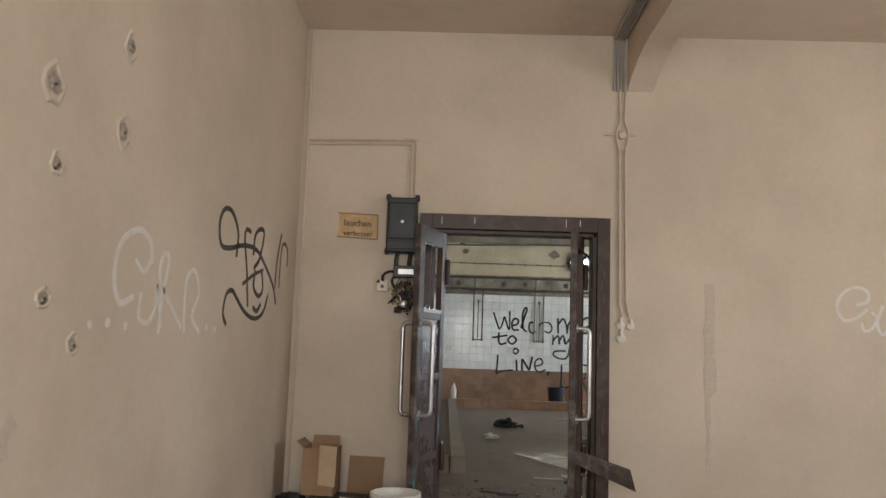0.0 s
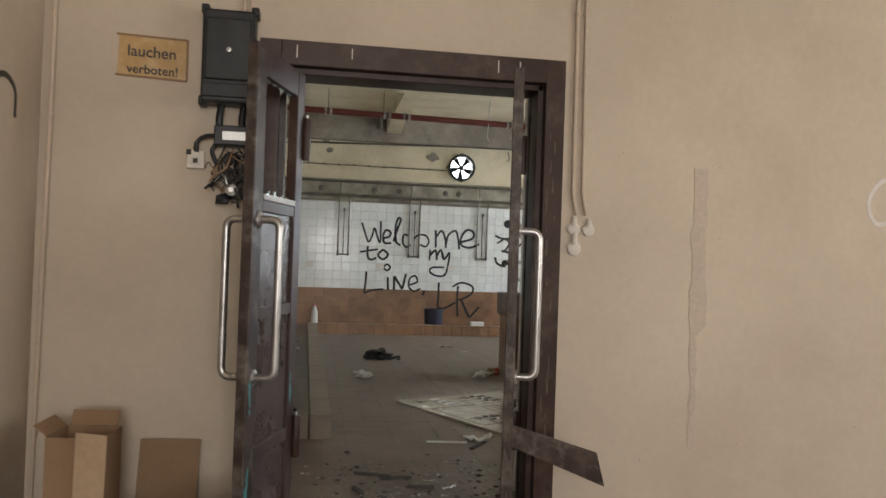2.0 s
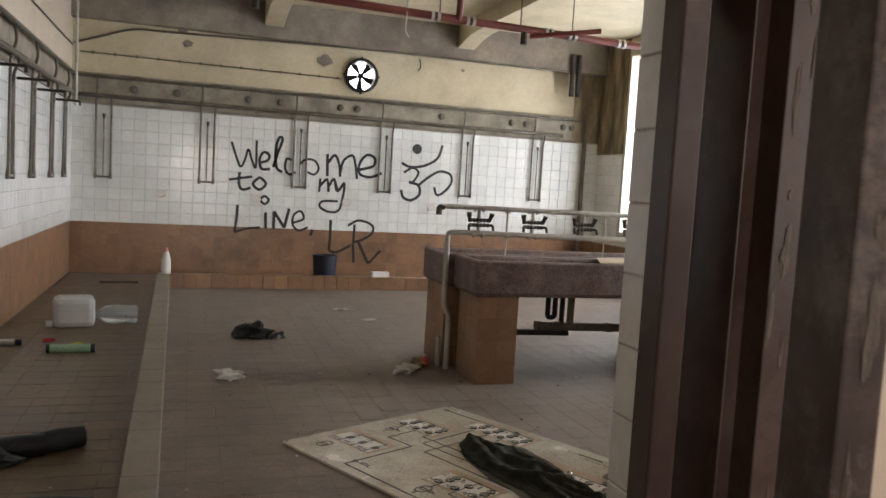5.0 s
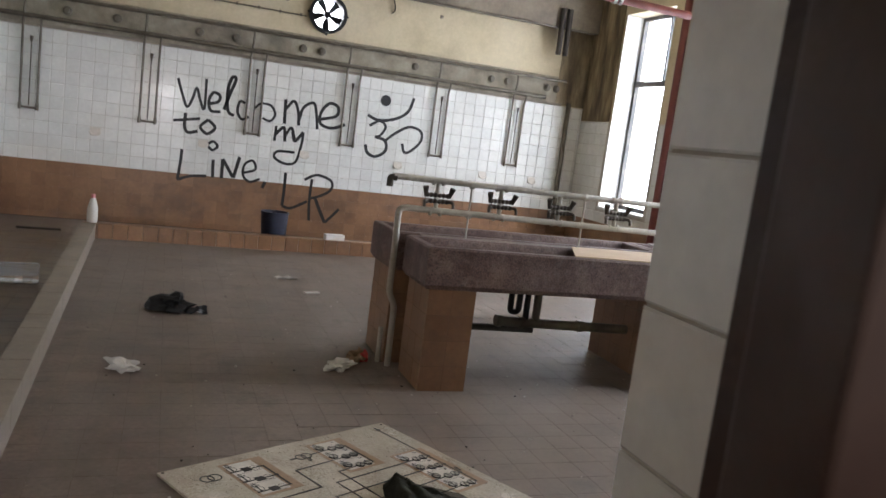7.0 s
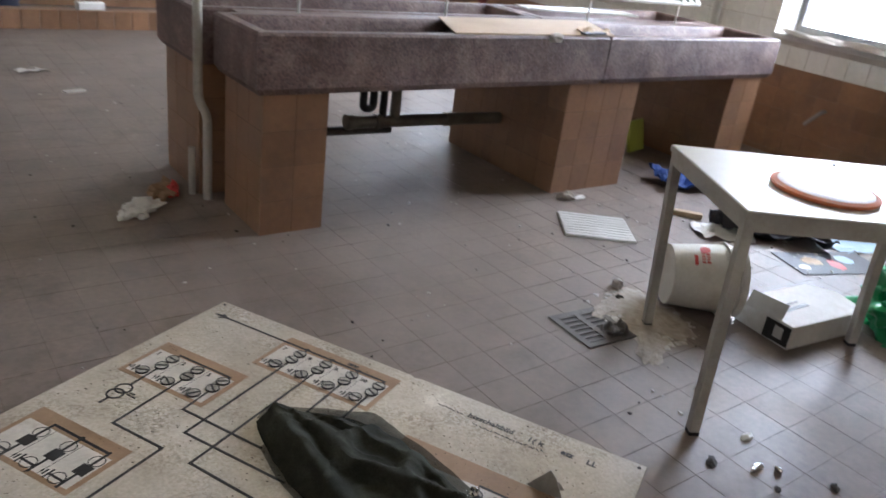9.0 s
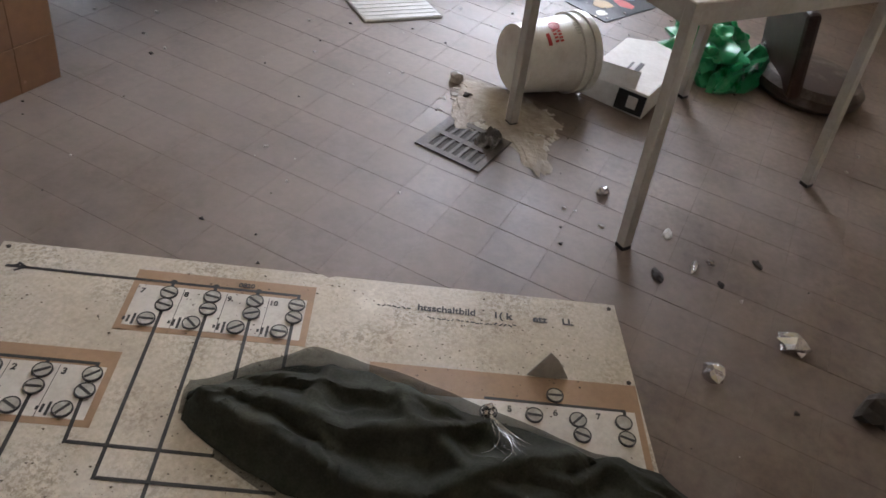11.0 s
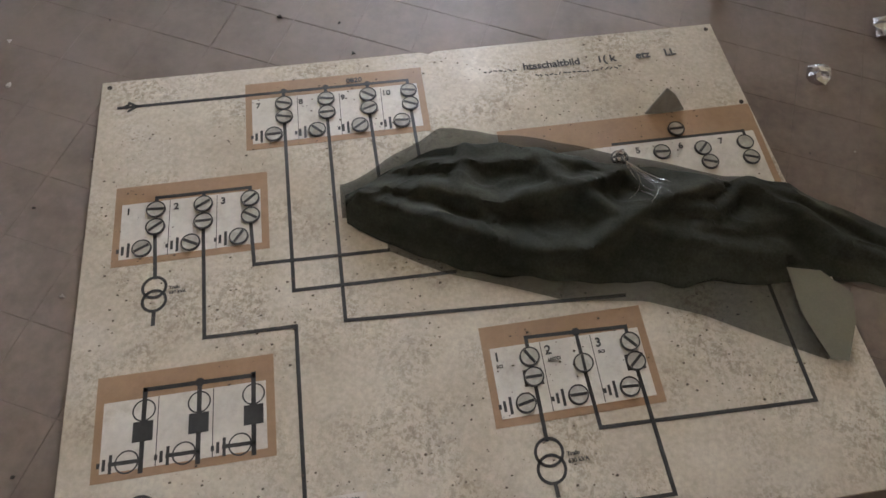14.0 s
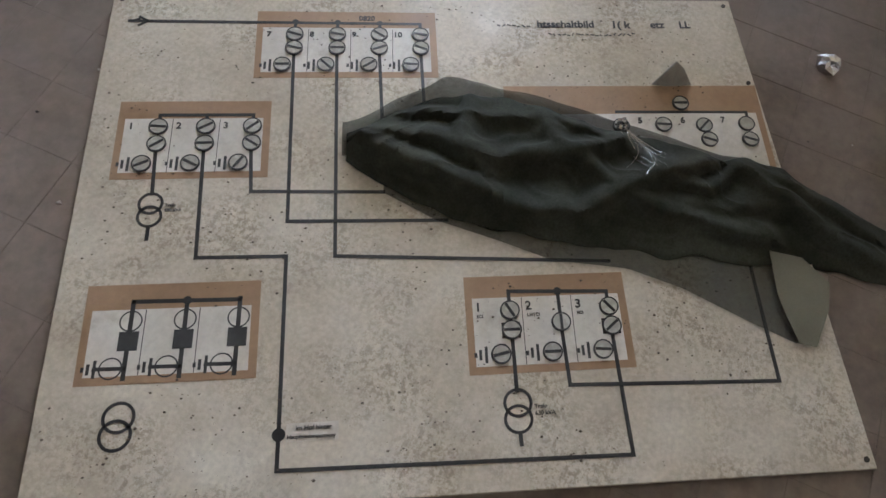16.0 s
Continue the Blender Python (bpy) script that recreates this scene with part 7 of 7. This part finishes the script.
for x in (0.55, 1.30, 3.15, 4.1, 4.75):
    y = 13.44 + x * 0.053
    part("hanger", tube([(x, y, 3.2), (x, y, ZC)], 0.007, 6), OLDPIPE, red)
    part("hanger_plate", box(x - 0.10, y - 0.02, ZC - 0.012, x + 0.10, y + 0.02, ZC - 0.001), OLDPIPE, red)
for x in (1.25, 4.15):
    y = 13.44 + x * 0.053
    part("valve", tube([(x, y, 3.2), (x, y, 3.03)], [0.03, 0.04], 12), VALVE, red, smooth=True)
lone("hanging_cable", tube(curve_pts([(2.9, 13.9, ZC), (2.82, 13.7, 3.5), (2.78, 13.55, 3.2), (2.76, 13.5, 3.0), (2.80, 13.5, 2.93)]), 0.006, 6), PIPE, pose(0, 0, 0), "loose cable hanging from the ceiling", "cable")
lone("ceiling_cable", tube(curve_pts([(1.8, 14.4, ZC - 0.01), (3.0, 14.5, ZC - 0.03), (4.4, 14.4, ZC - 0.01)]), 0.007, 6), PIPE, pose(0, 0, 0), "thin cable along the ceiling", "cable")
lone("hook_wire", tube(curve_pts([(3.9, YF - 0.02, 3.3), (3.92, YF - 0.03, 3.18), (3.88, YF - 0.03, 3.12)]), 0.008, 6), BLACK, pose(0, 0, 0), "short loose wire on the wall", "cable")
for x in (6.35, 6.46):
    lone("stub_pipe", tube([(x, YF - 0.2, 2.95), (x, YF - 0.2, 3.6)], 0.04, 12), DIRT, pose(0, 0, 0), "dark vertical pipe stub in the sooty corner", "pipe", "sooty pipe stubs", smooth=True)
tagged(part("soot_patch", box(6.52, YF - 0.012, 2.26, XR2, YF - 0.006, 3.34), STREAK), "sooty brown plaster in the corner", "plaster patch", kind="structure")
tagged(part("soot_patch", box(XR2 - 0.012, 16.14, 2.08, XR2 - 0.004, YF - 0.012, ZC), STREAK), "sooty brown plaster on the window pier", "plaster patch", kind="structure")
lone("flaking_paint", sheet(0.9, 0.5, 71, 0.03, 16), RUBBLE, pose(3.25, 9.9, ZC - 0.02, 180, 0, 15), "flaking paint hanging from the ceiling", "paint flakes")
lone("corner_pipe", tube([(6.72, YF - 0.06, 0.5), (6.72, YF - 0.06, 2.3)], 0.035, 12), OLDPIPE, pose(0, 0, 0), "grey vertical pipe in the tiled corner", "pipe", smooth=True)
lone("white_pier_pipe", tube([(XR2 - 0.045, 11.72, 0.02), (XR2 - 0.045, 11.72, ZC)], 0.036, 12), SILL, pose(0, 0, 0), "white painted pipe down the window pier", "pipe", smooth=True)
lone("wall_hook", tube(bent([(XR2 - 0.01, 10.62, 0.42), (XR2 - 0.05, 10.62, 0.42), (XR2 - 0.06, 10.72, 0.30)], 0.02), 0.014, 8), STEEL, pose(0, 0, 0), "small steel bracket on the ochre tiles", "bracket", smooth=True)

tagged(part("dark_wall_strip", box(XL, YF - 0.006, 2.252, 6.52, YF - 0.001, 2.66), WALL_BAND), "darker mottled wall band behind the pipes", "plaster patch", kind="structure")
tagged(part("dark_wall_strip", box(XL + 0.001, YD2, 2.252, XL + 0.006, YF - 0.01, 2.66), WALL_BAND), "darker mottled wall band behind the pipes", "plaster patch", kind="structure")

# ---- windows ----
for i, (y0, y1, z0, z1) in enumerate(WINDOWS):
    wn = thing("window_%d" % (i + 1), pose(0, 0, 0), "tall window with a dark worn frame and bright panes", "window", kind="structure")
    xf = XR2 + 0.27
    fr = part("window_frame", boxes((xf, y0, z0, xf + 0.06, y0 + 0.05, z1), (xf, y1 - 0.05, z0, xf + 0.06, y1, z1), (xf, y0 + 0.05, z0, xf + 0.06, y1 - 0.05, z0 + 0.06), (xf, y0 + 0.05, z1 - 0.05, xf + 0.06, y1 - 0.05, z1)), FRAME_W, wn)
    part("transom", box(xf - 0.01, y0 + 0.05, 2.60, xf + 0.065, y1 - 0.05, 2.67), FRAME_W, fr)
    ym = (y0 + y1) / 2 - 0.1
    part("mullion", box(xf + 0.005, ym - 0.015, 2.67, xf + 0.055, ym + 0.015, z1 - 0.05), FRAME_W, fr)
    for a, b, c, d in ((y0 + 0.05, y1 - 0.05, z0 + 0.06, 2.60), (y0 + 0.05, ym - 0.015, 2.67, z1 - 0.05), (ym + 0.015, y1 - 0.05, 2.67, z1 - 0.05)):
        g = part("pane", box(xf + 0.026, a, c, xf + 0.030, b, d), PANE, wn)
        g.visible_shadow = False
    part("window_sill", box(XR2 - 0.03, y0 + 0.004, z0 - 0.03, xf, y1 - 0.004, z0 + 0.004), SILL, wn, bevel=0.004)
    part("reveal", boxes((XR2 + 0.002, y0 - 0.002, z0, xf, y0 + 0.004, z1), (XR2 + 0.002, y1 - 0.004, z0, xf, y1 + 0.002, z1)), SILL, wn)
lone("sill_rubble", sheet(0.12, 1.1, 81, 0.06, 12), RUBBLE, pose(XR2 - 0.0, 10.6, 0.885), "broken plaster along the window sill", "rubble")

# ---- tiled faces: walls first, floor last ----
T = 0.1555
ZO, ZW = 0.689, 2.25
bed_n = structure("tile_bed_north", box(XL, YF - 0.004, -0.012, XR2, YF - 0.0005, ZW), GROUT, "white tiles over ochre tiles on the north wall", "tiles")
tiling(bed_n, 51, 11, T, T, Matrix.Translation((XL, YF - 0.0035, ZO)) @ FACE_S, lambda x, y: 1.2 < x < 5.6 and y < 1.55, (WTILE, WTILE_J), t=0.006, wx=XR2 - XL, hy=ZW - ZO, jitter=0.0008)
tagged(part("ochre_bed", box(XL, YF - 0.0052, -0.012, XR2, YF - 0.004, ZO), OGROUT, bed_n))
tiling(bed_n, 51, 5, T, T, Matrix.Translation((XL, YF - 0.0035, ZO - 5 * T)) @ FACE_S, lambda x, y: 0.8 < x < 6.2 and y > 0.1, (OTILE, OTILE_J), t=0.006, gap=0.002, ch=0.001, wx=XR2 - XL, jitter=0.0008)
bed_w = structure("tile_bed_west", box(XL + 0.0005, YD2, -0.012, XL + 0.004, YF - 0.01, ZW), GROUT, "white tiles over ochre tiles on the west wall", "tiles")
tiling(bed_w, 63, 11, T, T, Matrix.Translation((XL + 0.0035, YD2, ZO)) @ FACE_E, lambda x, y: x > 5.3 and y < 1.55, (WTILE, WTILE_J), t=0.006, wx=YF - YD2 - 0.012, hy=ZW - ZO, jitter=0.0008)
tagged(part("ochre_bed", box(XL + 0.004, YD2, -0.012, XL + 0.0052, YF - 0.01, ZO), OGROUT, bed_w))
tiling(bed_w, 63, 5, T, T, Matrix.Translation((XL + 0.0035, YD2, ZO - 5 * T)) @ FACE_E, lambda x, y: x > 4.5, (OTILE, OTILE_J), t=0.006, gap=0.002, ch=0.001, wx=YF - YD2 - 0.012, jitter=0.0008)
bed_e = structure("tile_bed_east", wall_mesh(YD2, YF - 0.012, -0.012, 2.07, XR2 - 0.004, XR2 - 0.0005, [(a, b, c, 2.07) for a, b, c, d in WINDOWS], "y"), GROUT, "white tiles over ochre tiles between the windows", "tiles")
hit_e = lambda x, y: any(a < YF - 0.012 - x < b and y + 0.66 > 0.84 for a, b, c, d in WINDOWS)
tiling(bed_e, 63, 10, T, T, Matrix.Translation((XR2 - 0.0035, YF - 0.012, 0.66)) @ FACE_W, lambda x, y: 1.0 < x < 7.5, (WTILE, WTILE_J), t=0.006, wx=YF - 0.012 - YD2, hy=2.07 - 0.66, skip=hit_e, jitter=0.001)
tagged(part("ochre_bed", box(XR2 - 0.0052, YD2, -0.012, XR2 - 0.004, YF - 0.012, 0.66), OGROUT, bed_e))
tiling(bed_e, 63, 5, T, T, Matrix.Translation((XR2 - 0.0035, YF - 0.012, 0.66 - 5 * T)) @ FACE_W, lambda x, y: 4.2 < x < 8, (OTILE, OTILE_J), t=0.006, gap=0.002, ch=0.001, wx=YF - 0.012 - YD2, jitter=0.001)
reveal = structure("tile_bed_reveal", box(1.620, 7.003, 0, 1.629, YD2, 2.2), GROUT, "white tiles on the door reveal", "tiles")
tiling(reveal, 1, 14, 0.155, 0.156, Matrix.Translation((1.6205, YD2, 0)) @ FACE_W, YES, (WTILE, WTILE_J), t=0.006)
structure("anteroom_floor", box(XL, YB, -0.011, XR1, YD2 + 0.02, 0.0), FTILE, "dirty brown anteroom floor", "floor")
F = 0.1655
strip = structure("shower_strip_floor", box(XL, 8.45, 0.0005, 0.33, 15.6, 0.0012), OGROUT, "dark ochre-brown tiled floor of the shower strip", "floor")
tiling(strip, 8, 44, F, F, Matrix.Translation((XL + 0.002, 8.44, 0.0012)), NO, (SFLOOR, SFLOOR), t=0.003, gap=0.003, ch=0.0006, wx=1.27, hy=7.15, jitter=0.0004)
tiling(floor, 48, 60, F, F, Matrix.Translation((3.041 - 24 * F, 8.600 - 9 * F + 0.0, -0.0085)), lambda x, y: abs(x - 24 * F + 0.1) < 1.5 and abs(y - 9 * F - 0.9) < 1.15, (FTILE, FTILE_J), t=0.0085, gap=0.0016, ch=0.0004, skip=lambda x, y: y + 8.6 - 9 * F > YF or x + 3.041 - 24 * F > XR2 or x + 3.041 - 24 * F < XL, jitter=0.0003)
